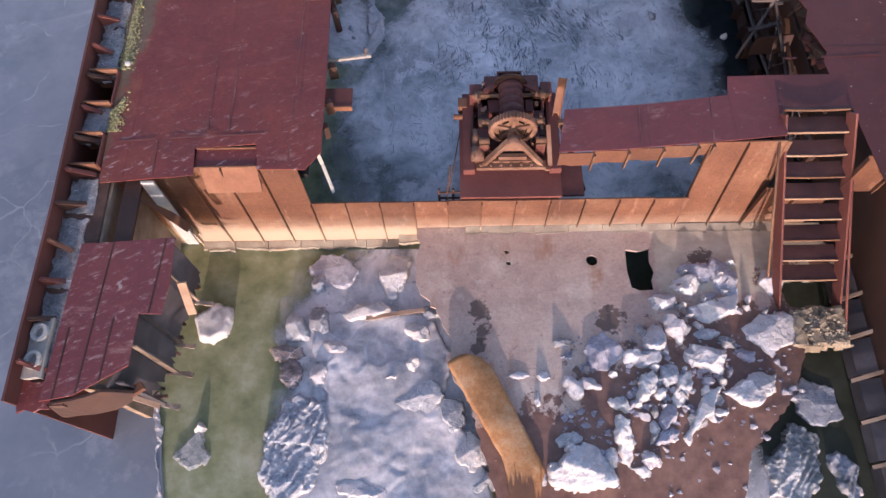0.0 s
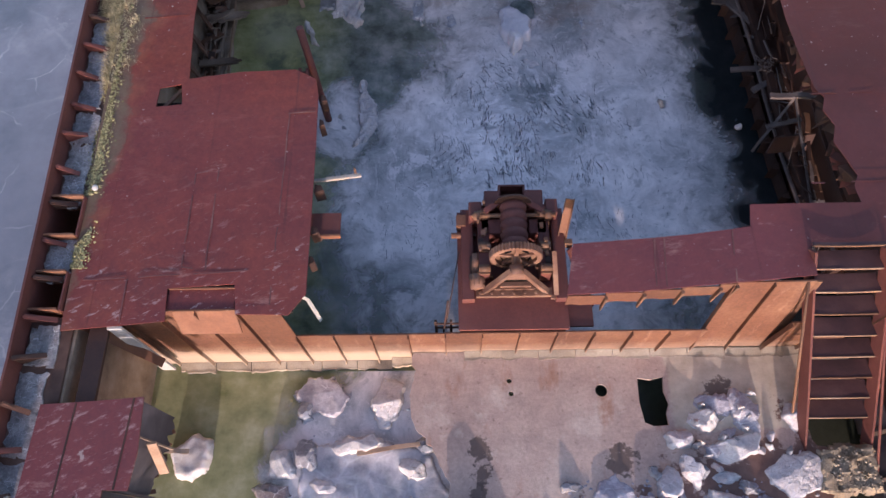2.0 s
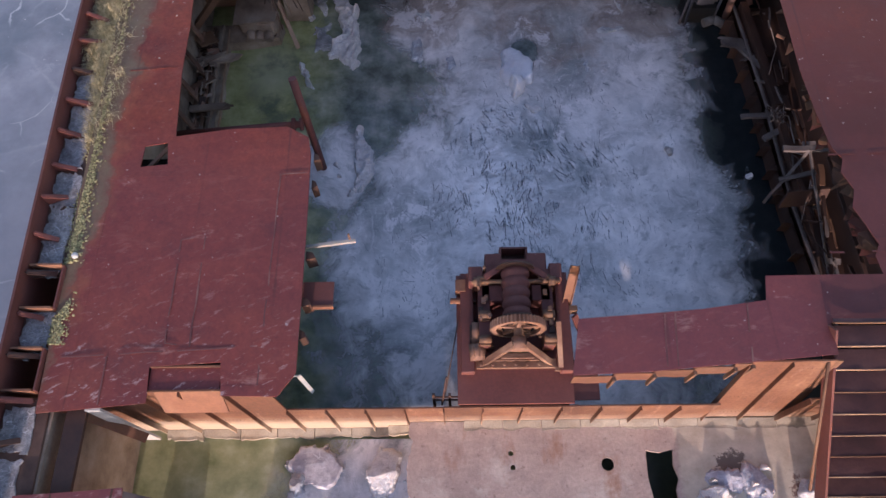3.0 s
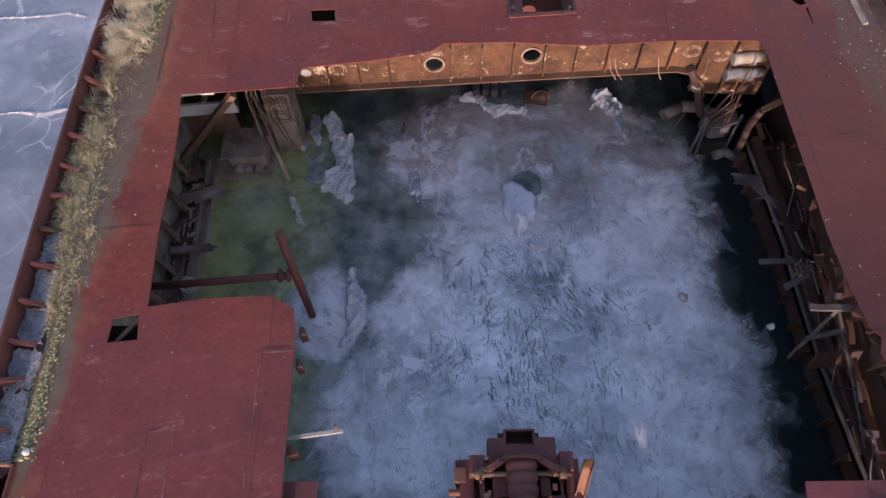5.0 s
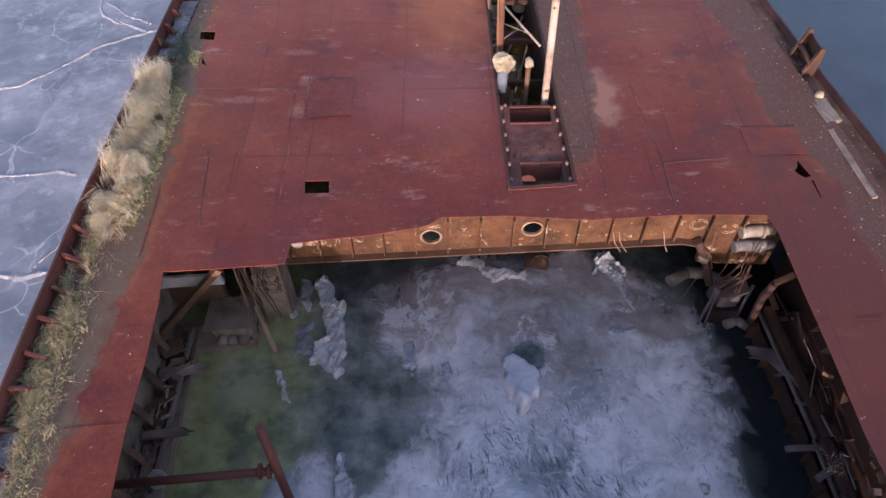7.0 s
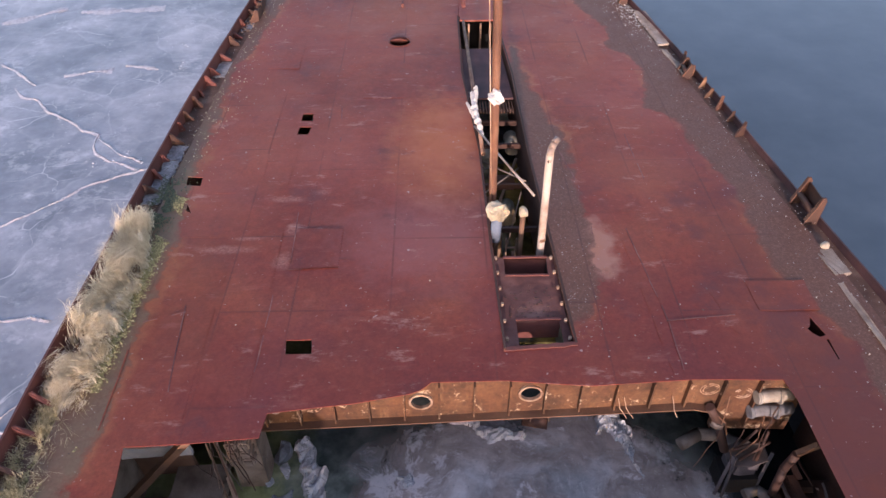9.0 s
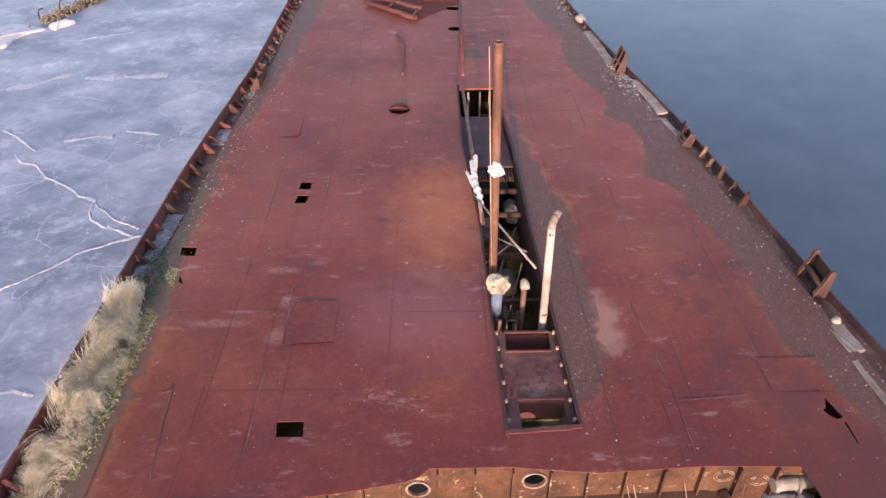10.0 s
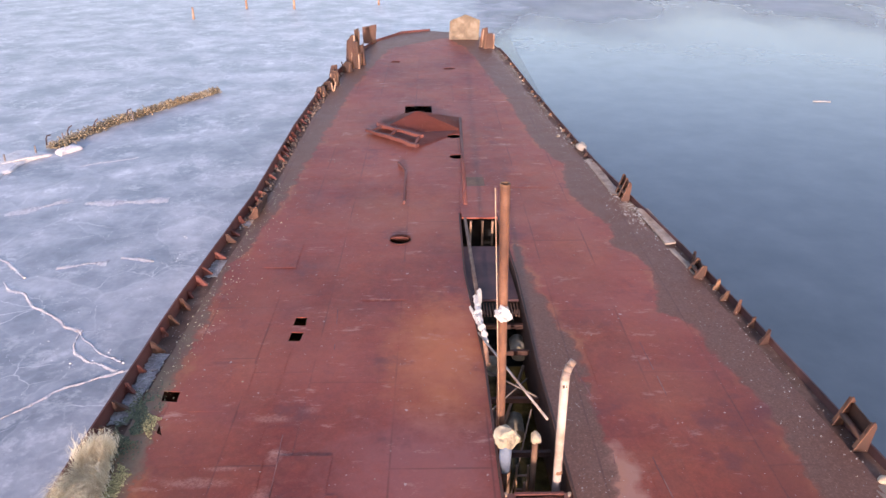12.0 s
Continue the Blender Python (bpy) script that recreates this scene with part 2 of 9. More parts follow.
def slush_material():
    """Thin grey-blue ice over dark water: cloudy, streaked, with open leads and a feathered rim."""
    m, n, l, b = mat("slush_ice")
    p = place(n)
    warp = n.new("ShaderNodeVectorMath")
    warp.operation = "MULTIPLY_ADD"
    wt = n.new("ShaderNodeTexNoise")
    wt.inputs["Scale"].default_value, wt.inputs["Detail"].default_value = 0.8, 4
    l.new(p, wt.inputs["Vector"])
    l.new(wt.outputs["Color"], warp.inputs[0])
    warp.inputs[1].default_value = (1.1, 1.1, 0)
    l.new(p, warp.inputs[2])
    q = warp.outputs[0]
    cloud, mid, fine = nz(n, l, q, 0.6, 8, 0.62), nz(n, l, q, 2.6, 8, 0.68), nz(n, l, p, 12.0, 5, 0.7)
    col = ramp(n, l, cloud, [(0.33, (0.27, 0.31, 0.325)), (0.43, (0.5, 0.53, 0.555)), (0.53, (0.76, 0.775, 0.8)), (0.64, (0.93, 0.935, 0.95))])
    col = mix(n, l, 0.58, col, ramp(n, l, mid, [(0.34, 0.5), (0.6, 1.0)]), "MULTIPLY")
    streak = nz(n, l, stretched(n, l, q, 4.5, 1.0, 1.0), 1.5, 7, 0.72)
    col = mix(n, l, ramp(n, l, streak, [(0.55, 0.0), (0.68, 0.65)]), col, (0.74, 0.75, 0.78))
    col = mix(n, l, ramp(n, l, fine, [(0.6, 0.0), (0.7, 0.6)]), col, (0.8, 0.81, 0.83))
    hairs = nz(n, l, stretched(n, l, q, 1.0, 5.0, 1.0), 4.2, 6, 0.72)
    col = mix(n, l, ramp(n, l, hairs, [(0.58, 0.0), (0.68, 0.5)]), col, (0.84, 0.845, 0.86))
    col = mix(n, l, ramp(n, l, nz(n, l, q, 5.5, 5, 0.65), [(0.33, 0.55), (0.43, 0.0)]), col, (0.24, 0.27, 0.29))
    xyz = n.new("ShaderNodeSeparateXYZ")
    l.new(p, xyz.inputs[0])
    drift = calc(n, l, "MULTIPLY", calc(n, l, "SUBTRACT", xyz.outputs["Y"], 11.6), 0.11)
    silty = ramp(n, l, calc(n, l, "ADD", nz(n, l, q, 0.7, 7, 0.62), drift), [(0.54, 0.0), (0.68, 0.75)])
    col = mix(n, l, silty, col, ramp(n, l, mid, [(0.35, (0.2, 0.145, 0.12)), (0.65, (0.42, 0.345, 0.31))]))
    west = calc(n, l, "SUBTRACT", 1.0, calc(n, l, "ABSOLUTE", calc(n, l, "ADD", xyz.outputs["X"], 0.3)))
    rimy = ramp(n, l, calc(n, l, "MULTIPLY_ADD", calc(n, l, "MAXIMUM", west, 0.0), 0.06, nz(n, l, q, 1.15, 10, 0.76)), [(0.565, 0.0), (0.61, 0.8)])
    col = mix(n, l, rimy, col, (0.8, 0.8, 0.83))
    flake = nz(n, l, p, 7.5, 10, 0.82)
    col = mix(n, l, ramp(n, l, flake, [(0.56, 0.0), (0.64, 0.35)]), col, (0.9, 0.9, 0.91))
    col = mix(n, l, ramp(n, l, flake, [(0.38, 0.4), (0.44, 0.0)]), col, (0.2, 0.23, 0.25))
    col = mix(n, l, 1.0, col, (1.05, 1.0, 0.97), "MULTIPLY")
    l.new(col, b.inputs["Base Color"])
    b.inputs["Roughness"].default_value = 0.4
    rim = n.new("ShaderNodeAttribute")
    rim.attribute_name = "cover"
    a = calc(n, l, "ADD", rim.outputs["Fac"], calc(n, l, "MULTIPLY_ADD", nz(n, l, q, 0.8, 9, 0.68), 2.8, -1.4))
    l.new(ramp(n, l, a, [(0.15, 0.0), (0.4, 0.4), (0.62, 0.8), (0.95, 0.97)]), b.inputs["Alpha"])
    relief(n, l, b, mid, 0.2, 0.02)
    return m


def lake_ice_material():
    """Lake ice: cloudy plates of different tone, frost along old fractures, specks of snow."""
    m, n, l, b = mat("lake_ice")
    p = place(n)
    warp = n.new("ShaderNodeVectorMath")
    warp.operation = "MULTIPLY_ADD"
    wn2 = n.new("ShaderNodeTexNoise")
    wn2.inputs["Scale"].default_value, wn2.inputs["Detail"].default_value = 0.5, 5
    l.new(p, wn2.inputs["Vector"])
    l.new(wn2.outputs["Color"], warp.inputs[0])
    warp.inputs[1].default_value = (1.6, 1.6, 0)
    l.new(p, warp.inputs[2])
    cells = n.new("ShaderNodeTexVoronoi")
    cells.inputs["Scale"].default_value = 0.33
    l.new(warp.outputs[0], cells.inputs["Vector"])
    rims = n.new("ShaderNodeTexVoronoi")
    rims.feature = "DISTANCE_TO_EDGE"
    rims.inputs["Scale"].default_value = 0.33
    l.new(warp.outputs[0], rims.inputs["Vector"])
    tone = n.new("ShaderNodeSeparateXYZ")
    l.new(cells.outputs["Color"], tone.inputs[0])
    cloud, mid, fine = nz(n, l, p, 0.45, 7, 0.62), nz(n, l, p, 2.2, 8, 0.7), nz(n, l, p, 9.0, 6, 0.7)
    base_ = calc(n, l, "MULTIPLY_ADD", tone.outputs["X"], 0.12, calc(n, l, "MULTIPLY_ADD", cloud, 1.05, -0.14))
    col = ramp(n, l, base_, [(0.3, (0.205, 0.235, 0.265)), (0.48, (0.335, 0.355, 0.39)), (0.62, (0.46, 0.475, 0.5)), (0.8, (0.58, 0.59, 0.61))])
    col = mix(n, l, 0.5, col, ramp(n, l, mid, [(0.3, 0.6), (0.62, 1.0)]), "MULTIPLY")
    edge = calc(n, l, "ADD", rims.outputs["Distance"], calc(n, l, "MULTIPLY_ADD", mid, 0.12, -0.05))
    frost = calc(n, l, "MULTIPLY", ramp(n, l, edge, [(0.01, 0.3), (0.03, 0.0)]), ramp(n, l, cloud, [(0.4, 0.1), (0.6, 1.0)]))
    frost = calc(n, l, "MAXIMUM", frost, ramp(n, l, calc(n, l, "MULTIPLY", nz(n, l, p, 0.7, 10, 0.78), calc(n, l, "ADD", cloud, 0.5)), [(0.6, 0.0), (0.72, 0.75)]))
    frost = calc(n, l, "MAXIMUM", frost, ramp(n, l, fine, [(0.7, 0.0), (0.76, 0.6)]))
    far_y = n.new("ShaderNodeSeparateXYZ")
    l.new(p, far_y.inputs[0])
    net = n.new("ShaderNodeTexVoronoi")
    net.feature = "DISTANCE_TO_EDGE"
    net.inputs["Scale"].default_value = 0.8
    l.new(warp.outputs[0], net.inputs["Vector"])
    hair = calc(n, l, "MULTIPLY", ramp(n, l, calc(n, l, "ADD", net.outputs["Distance"], calc(n, l, "MULTIPLY_ADD", mid, 0.05, -0.02)), [(0.006, 0.75), (0.02, 0.0)]), ramp(n, l, nz(n, l, p, 0.6, 4, 0.6), [(0.48, 0.0), (0.6, 1.0)]))
    hair = calc(n, l, "MULTIPLY", hair, ramp(n, l, calc(n, l, "DIVIDE", far_y.outputs["Y"], 60.0), [(0.4, 1.0), (0.6, 0.0)]))
    frost = calc(n, l, "MAXIMUM", frost, hair)
    rime = calc(n, l, "MULTIPLY", ramp(n, l, nz(n, l, p, 1.7, 9, 0.75), [(0.49, 0.0), (0.6, 0.45)]), ramp(n, l, nz(n, l, p, 0.33, 4, 0.6), [(0.48, 0.0), (0.58, 1.0)]))
    frost = calc(n, l, "MAXIMUM", frost, rime)
    col = mix(n, l, frost, col, (0.68, 0.685, 0.69))
    xyz = n.new("ShaderNodeSeparateXYZ")
    l.new(p, xyz.inputs[0])
    # the ice's colour darkens aft of y = 12
    aft_dark = ramp(n, l, calc(n, l, "ADD", calc(n, l, "MULTIPLY", calc(n, l, "SUBTRACT", 12.0, xyz.outputs["Y"]), 0.12), calc(n, l, "MULTIPLY_ADD", cloud, 1.0, -0.5)), [(0.0, 0.0), (0.5, 0.62)])
    col = mix(n, l, aft_dark, col, (0.17, 0.19, 0.23))
    past = calc(n, l, "SUBTRACT", xyz.outputs["Y"], 51.0)
    gone = calc(n, l, "DIVIDE", calc(n, l, "ADD", calc(n, l, "MULTIPLY_ADD", past, -0.36, 1.5), xyz.outputs["X"]), calc(n, l, "MULTIPLY_ADD", past, 0.13, 2.0))
    gone = calc(n, l, "ADD", gone, calc(n, l, "MULTIPLY_ADD", nz(n, l, p, 0.16, 7, 0.6), 1.6, -0.8))
    gone = calc(n, l, "MULTIPLY", ramp(n, l, gone, [(0.0, 0.0), (1.0, 1.0)]), calc(n, l, "GREATER_THAN", past, -2.0))
    l.new(calc(n, l, "SUBTRACT", 1.0, gone), b.inputs["Alpha"])
    l.new(col, b.inputs["Base Color"])
    b.inputs["Roughness"].default_value = 0.38
    b.inputs["IOR"].default_value = 1.45
    relief(n, l, b, mid, 0.15, 0.02)
    return m


def ice_material(name, deep, main, pale, rough=0.55, veins=0.65, bump=0.8, alpha=1.0, dirty=0.5, grain=1.0):
    m, n, l, b = mat(name)
    p = stretched(n, l, place(n), grain, grain, grain)
    big, mid, fine = nz(n, l, p, 2.2, 6, 0.65), nz(n, l, p, 8.0, 8, 0.72), nz(n, l, p, 40.0, 4, 0.7)
    col = ramp(n, l, calc(n, l, "MULTIPLY_ADD", mid, 0.6, calc(n, l, "MULTIPLY", big, 0.4)), [(0.36, deep), (0.5, main), (0.64, pale)])
    info = n.new("ShaderNodeObjectInfo")
    col = mix(n, l, 1.0, col, ramp(n, l, info.outputs["Random"], [(0.0, (0.76, 0.75, 0.79)), (0.5, (0.92, 0.9, 0.9)), (1.0, (1.0, 0.97, 0.93))]), "MULTIPLY")
    dirt = ramp(n, l, nz(n, l, p, 3.1, 7, 0.7), [(0.58, 0.0), (0.72, dirty)])
    col = mix(n, l, dirt, col, (0.24, 0.18, 0.15))
    vein = n.new("ShaderNodeTexVoronoi")
    vein.feature = "DISTANCE_TO_EDGE"
    vein.inputs["Scale"].default_value = 5.5
    l.new(stretched(n, l, p, 1.0, 1.7, 1.3), vein.inputs["Vector"])
    crackle = ramp(n, l, calc(n, l, "ADD", vein.outputs["Distance"], calc(n, l, "MULTIPLY_ADD", mid, 0.2, -0.08)), [(0.015, veins), (0.05, 0.0)])
    col = mix(n, l, calc(n, l, "MULTIPLY", crackle, ramp(n, l, big, [(0.42, 0.0), (0.56, 1.0)])), col, (0.86, 0.87, 0.88))
    l.new(col, b.inputs["Base Color"])
    b.inputs["Roughness"].default_value = rough
    b.inputs["Subsurface Weight"].default_value = 0.45
    b.inputs["Subsurface Scale"].default_value = 1.0
    b.inputs["Subsurface Radius"].default_value = (0.09, 0.11, 0.13)
    if alpha < 1.0:
        l.new(ramp(n, l, calc(n, l, "MULTIPLY_ADD", mid, 0.5, calc(n, l, "MULTIPLY", big, 0.5)), [(0.36, alpha - 0.3), (0.6, min(1.0, alpha + 0.2))]), b.inputs["Alpha"])
    relief(n, l, b, calc(n, l, "ADD", mid, calc(n, l, "MULTIPLY", fine, 0.5)), bump, 0.022)
    return m


WATER = water_material()
SLUSH = slush_material()
LAKE_ICE = lake_ice_material()
ICE_WHITE = ice_material("ice_white", (0.46, 0.45, 0.47), (0.66, 0.645, 0.635), (0.8, 0.775, 0.745), bump=0.8, dirty=0.5)
ICE_BLUE = ice_material("ice_blue", (0.27, 0.3, 0.34), (0.44, 0.465, 0.495), (0.72, 0.725, 0.73))
ICE_GREY = ice_material("ice_grey", (0.2, 0.2, 0.2), (0.32, 0.325, 0.335), (0.5, 0.5, 0.5))
ICE_PURE = ice_material("ice_pure", (0.7, 0.71, 0.74), (0.85, 0.855, 0.86), (0.93, 0.93, 0.93), veins=0.2, bump=0.3, dirty=0.1)
ICE_VIOLET = ice_material("ice_violet", (0.25, 0.24, 0.28), (0.42, 0.41, 0.46), (0.66, 0.65, 0.69), bump=0.5)
ICE_CLOUD = ice_material("ice_cloud", (0.42, 0.44, 0.46), (0.64, 0.64, 0.66), (0.88, 0.87, 0.86), veins=0.5, bump=0.5, alpha=0.85, dirty=0.1, grain=0.32)
ICE_SUNK = ice_material("ice_sunken", (0.27, 0.31, 0.32), (0.45, 0.475, 0.5), (0.74, 0.74, 0.76), veins=0.3, bump=0.8, alpha=0.78, grain=0.7)
GUTTER_ICE = ice_material("gutter_ice", (0.12, 0.115, 0.115), (0.27, 0.265, 0.27), (0.52, 0.5, 0.49), bump=1.0, dirty=0.7, grain=2.2)
ICE_BROWN = ice_material("ice_brown", (0.15, 0.12, 0.13), (0.26, 0.22, 0.23), (0.42, 0.38, 0.4), bump=0.4, alpha=0.7)

bm = bmesh.new()
box(bm, -900, 900, -900, 900, -1.2, 0.0)
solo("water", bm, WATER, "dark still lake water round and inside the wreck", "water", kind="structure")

# the lake's frozen side
bm = bmesh.new()
rim = [(-4.25, 2.75), (-4.12, 2.3), (-4.05, 1.9), (-3.96, 1.5), (-3.8, 0.6), (-4.1, -0.6), (-4.0, -3), (-6, -30), (-900, -30), (-900, 900), (400, 900), (120, 250), (50, 120), (22, 80), (9, 62), (4.5, 54), (2.5, 51.5), (-2.0, 50.9)]
rim += [(along(LEFT, y) - 0.03, y) for y in (47.5, 43, 38, 28, 25, 22, 19, 15.5, 13, 8, 2.85)]
slab(bm, rim[::-1], -0.1, 0.025)
slab(bm, [(26.6, 80.8), (30.4, 76.9), (35, 73.3), (39, 69.5), (60, 55), (900, 200), (900, 900), (80, 900), (45, 250), (32, 120)], -0.1, 0.02)
solo("lake_ice", bm, LAKE_ICE, "pale blue-grey lake ice frozen against the hull", "ice", kind="structure")


def feathered(name, x0, x1, y0, y1, z, cover, label, step=0.12, material=None):
    """A sheet of thin ice whose cover (0 to 1) fades by a formula in x and y."""
    bm = bmesh.new()
    layer = bm.verts.layers.float.new("cover")
    nx, ny = int((x1 - x0) / step), int((y1 - y0) / step)
    rows = []
    for j in range(ny + 1):
        rows.append([])
        for i in range(nx + 1):
            x, y = x0 + (x1 - x0) * i / nx, y0 + (y1 - y0) * j / ny
            v = bm.verts.new((x, y, z + 0.008 * noise.noise((x * 2, y * 2, 0))))
            v[layer] = cover(x, y)
            rows[-1].append(v)
    for j in range(ny):
        for i in range(nx):
            bm.faces.new([rows[j][i], rows[j][i + 1], rows[j + 1][i + 1], rows[j + 1][i]])
    return solo(name, bm, material or SLUSH, label, "ice", kind="stuff")


def blob(x, y, cx, cy, rx, ry):
    return 1.0 - math.hypot((x - cx) / rx, (y - cy) / ry)


def court_cover(x, y):
    a = max(blob(x, y, 2.3, 8.4, 3.1, 4.4), blob(x, y, 0.4, 8.0, 2.8, 3.4), blob(x, y, 2.4, 11.6, 2.9, 2.4), blob(x, y, 3.0, 8.6, 2.4, 3.6), blob(x, y, -0.45, 8.9, 1.35, 2.6), blob(x, y, 0.5, 12.9, 2.2, 1.5) * 0.8, blob(x, y, 2.4, 13.2, 1.6, 1.3), blob(x, y, 1.3, 12.3, 2.0, 1.7), blob(x, y, 1.6, 10.6, 2.2, 2.0) * 1.15, blob(x, y, -1.6, 9.6, 0.9, 1.2) * 0.8, blob(x, y, 3.9, 10.3, 1.3, 2.6))
    a = min(a, 0.9 * (1.0 - blob(x, y, -0.93, 12.0, 0.5, 0.8)), 1.2 * (1.0 - 1.5 * blob(x, y, 1.45, 12.05, 0.6, 0.6)))
    if y > 8.5:
        a = min(a, 0.5 * (5.35 - 0.6 * min(1.0, (y - 8.5) / 2.0) - x))
    thin = max(0.0, blob(x, y, -0.75, 10.9, 1.5, 1.3), blob(x, y, -1.2, 9.9, 1.0, 1.2))
    return min(1.1, 2.0 * a) - 0.32 * thin


def hold_cover(x, y):
    return min(1.15, 2.6 * max(blob(x, y, -0.9, 2.3, 1.7, 2.4), blob(x, y, -1.0, 4.0, 1.6, 1.6), blob(x, y, 3.4, 1.6, 1.6, 1.2) - 0.2))


def bow_cover(x, y):
    """New ice far out over the open water, fading towards the hull."""
    return max(-0.2, min(0.7, (y - 54.0) / 26.0, (x - 1.0) / 6.0))


def thin_ice_material():
    """Smooth grey new ice, thinning out into open water."""
    m, n, l, b = mat("thin_ice")
    p = place(n)
    cloud = nz(n, l, p, 0.12, 6, 0.6)
    l.new(ramp(n, l, cloud, [(0.35, (0.27, 0.3, 0.335)), (0.65, (0.4, 0.43, 0.465))]), b.inputs["Base Color"])
    b.inputs["Roughness"].default_value = 0.6
    rim = n.new("ShaderNodeAttribute")
    rim.attribute_name = "cover"
    a = calc(n, l, "ADD", rim.outputs["Fac"], calc(n, l, "MULTIPLY_ADD", nz(n, l, stretched(n, l, p, 1.0, 0.5, 1.0), 0.1, 5, 0.55), 1.0, -0.5))
    l.new(ramp(n, l, a, [(0.0, 0.0), (0.4, 0.12), (1.0, 0.9)]), b.inputs["Alpha"])
    return m


feathered("bow_ice", -4.0, 90.0, 50.5, 160.0, 0.032, bow_cover, "thin grey new ice spreading over the lake beyond the bow", 1.0, thin_ice_material())
feathered("court_ice", -3.4, 5.6, 5.6, 15.0, 0.012, court_cover, "cloudy thin blue-grey ice on the flooded hold")
feathered("hold_ice", -3.6, 5.6, 0.4, 5.2, 0.05, hold_cover, "cloudy thin ice between the floes of the open hold")


# ---- deck ----
def deck_material(name, welds, flecked=False):
    m, n, l, b = mat(name)
    p = place(n)
    xyz = n.new("ShaderNodeSeparateXYZ")
    l.new(p, xyz.inputs[0])
    X, Y = xyz.outputs["X"], xyz.outputs["Y"]
    broad = nz(n, l, p, 0.45, 7, 0.62)
    mid = nz(n, l, p, 2.1, 6, 0.65)
    fine = nz(n, l, p, 26.0, 6, 0.7)
    col = ramp(n, l, broad, [(0.28, (0.186, 0.039, 0.031)), (0.44, (0.222, 0.045, 0.03)), (0.56, (0.265, 0.058, 0.033)), (0.7, (0.32, 0.083, 0.041))])
    col = mix(n, l, 0.45, col, ramp(n, l, mid, [(0.3, 0.6), (0.65, 1.0)]), "MULTIPLY")
    col = mix(n, l, 0.5, col, ramp(n, l, fine, [(0.35, 0.55), (0.65, 1.12)]), "MULTIPLY")
    col = mix(n, l, 0.4, col, ramp(n, l, nz(n, l, p, 8.0, 8, 0.72), [(0.36, 0.6), (0.62, 1.15)]), "MULTIPLY")
    info = n.new("ShaderNodeObjectInfo")
    col = mix(n, l, 1.0, col, ramp(n, l, info.outputs["Random"], [(0.0, (0.86, 0.81, 0.8)), (0.5, (1, 1, 1)), (1.0, (1.0, 0.92, 0.86))]), "MULTIPLY")
    zone = ramp(n, l, nz(n, l, p, 0.2, 7, 0.62), [(0.48, 0.0), (0.64, 0.32)])
    col = mix(n, l, calc(n, l, "MULTIPLY", zone, ramp(n, l, calc(n, l, "DIVIDE", Y, 20.0), [(0.6, 0.1), (0.8, 1.0)])), col, (0.32, 0.115, 0.052))
    # orange bloom round the middle of the foredeck
    def spot(cx, cy, rx, ry):
        dx = calc(n, l, "DIVIDE", calc(n, l, "SUBTRACT", X, cx), rx)
        dy = calc(n, l, "DIVIDE", calc(n, l, "SUBTRACT", Y, cy), ry)
        d = calc(n, l, "SQRT", calc(n, l, "ADD", calc(n, l, "MULTIPLY", dx, dx), calc(n, l, "MULTIPLY", dy, dy)))
        return calc(n, l, "SUBTRACT", 1.0, calc(n, l, "ADD", d, calc(n, l, "MULTIPLY_ADD", mid, 1.2, -0.6)))
    bloom = ramp(n, l, spot(0.35, 18.7, 1.25, 2.4), [(0.0, 0.0), (0.8, 0.8)])
    col = mix(n, l, bloom, col, (0.46, 0.15, 0.042))
    # lavender sheen on the middle plates, put into the colour
    faded = ramp(n, l, spot(0.0, 15.9, 1.7, 1.5), [(0.0, 0.0), (0.7, 0.5)])
    col = mix(n, l, faded, col, (0.33, 0.122, 0.112))
    scuff = 0.0
    for sx_, sy_, rx, ry in ((-3.2, 15.7, 0.75, 0.16), (-2.95, 15.95, 0.5, 0.1), (-2.26, 15.37, 0.24, 0.34), (-2.2, 16.2, 0.2, 0.26), (-2.45, 17.0, 0.6, 0.14), (-1.85, 17.2, 0.3, 0.12)):
        scuff = calc(n, l, "MAXIMUM", scuff, spot(sx_, sy_, rx, ry))
    col = mix(n, l, calc(n, l, "MULTIPLY", ramp(n, l, scuff, [(0.25, 0.0), (0.7, 0.42)]), ramp(n, l, fine, [(0.4, 0.3), (0.6, 1.0)])), col, (0.47, 0.26, 0.2))
    bare = ramp(n, l, spot(2.75, 15.6, 0.5, 0.95), [(0.15, 0.0), (0.5, 0.7)])
    col = mix(n, l, bare, col, (0.42, 0.235, 0.17))
    bluish = calc(n, l, "MULTIPLY", ramp(n, l, nz(n, l, p, 0.62, 6, 0.6), [(0.56, 0.0), (0.7, 0.26)]), ramp(n, l, mid, [(0.35, 0.4), (0.6, 1.0)]))
    bridge = calc(n, l, "MULTIPLY", calc(n, l, "GREATER_THAN", X, 1.2), ramp(n, l, calc(n, l, "DIVIDE", Y, 10.0), [(0.62, 0.55), (0.9, 0.0)]))
    port = calc(n, l, "MULTIPLY", calc(n, l, "LESS_THAN", X, 1.2), ramp(n, l, calc(n, l, "DIVIDE", Y, 10.0), [(0.8, 0.55 if flecked else 0.3), (0.9, 0.0)]))
    bridge = calc(n, l, "MAXIMUM", bridge, port)
    col = mix(n, l, calc(n, l, "MAXIMUM", bluish, bridge), col, (0.155, 0.056, 0.07))
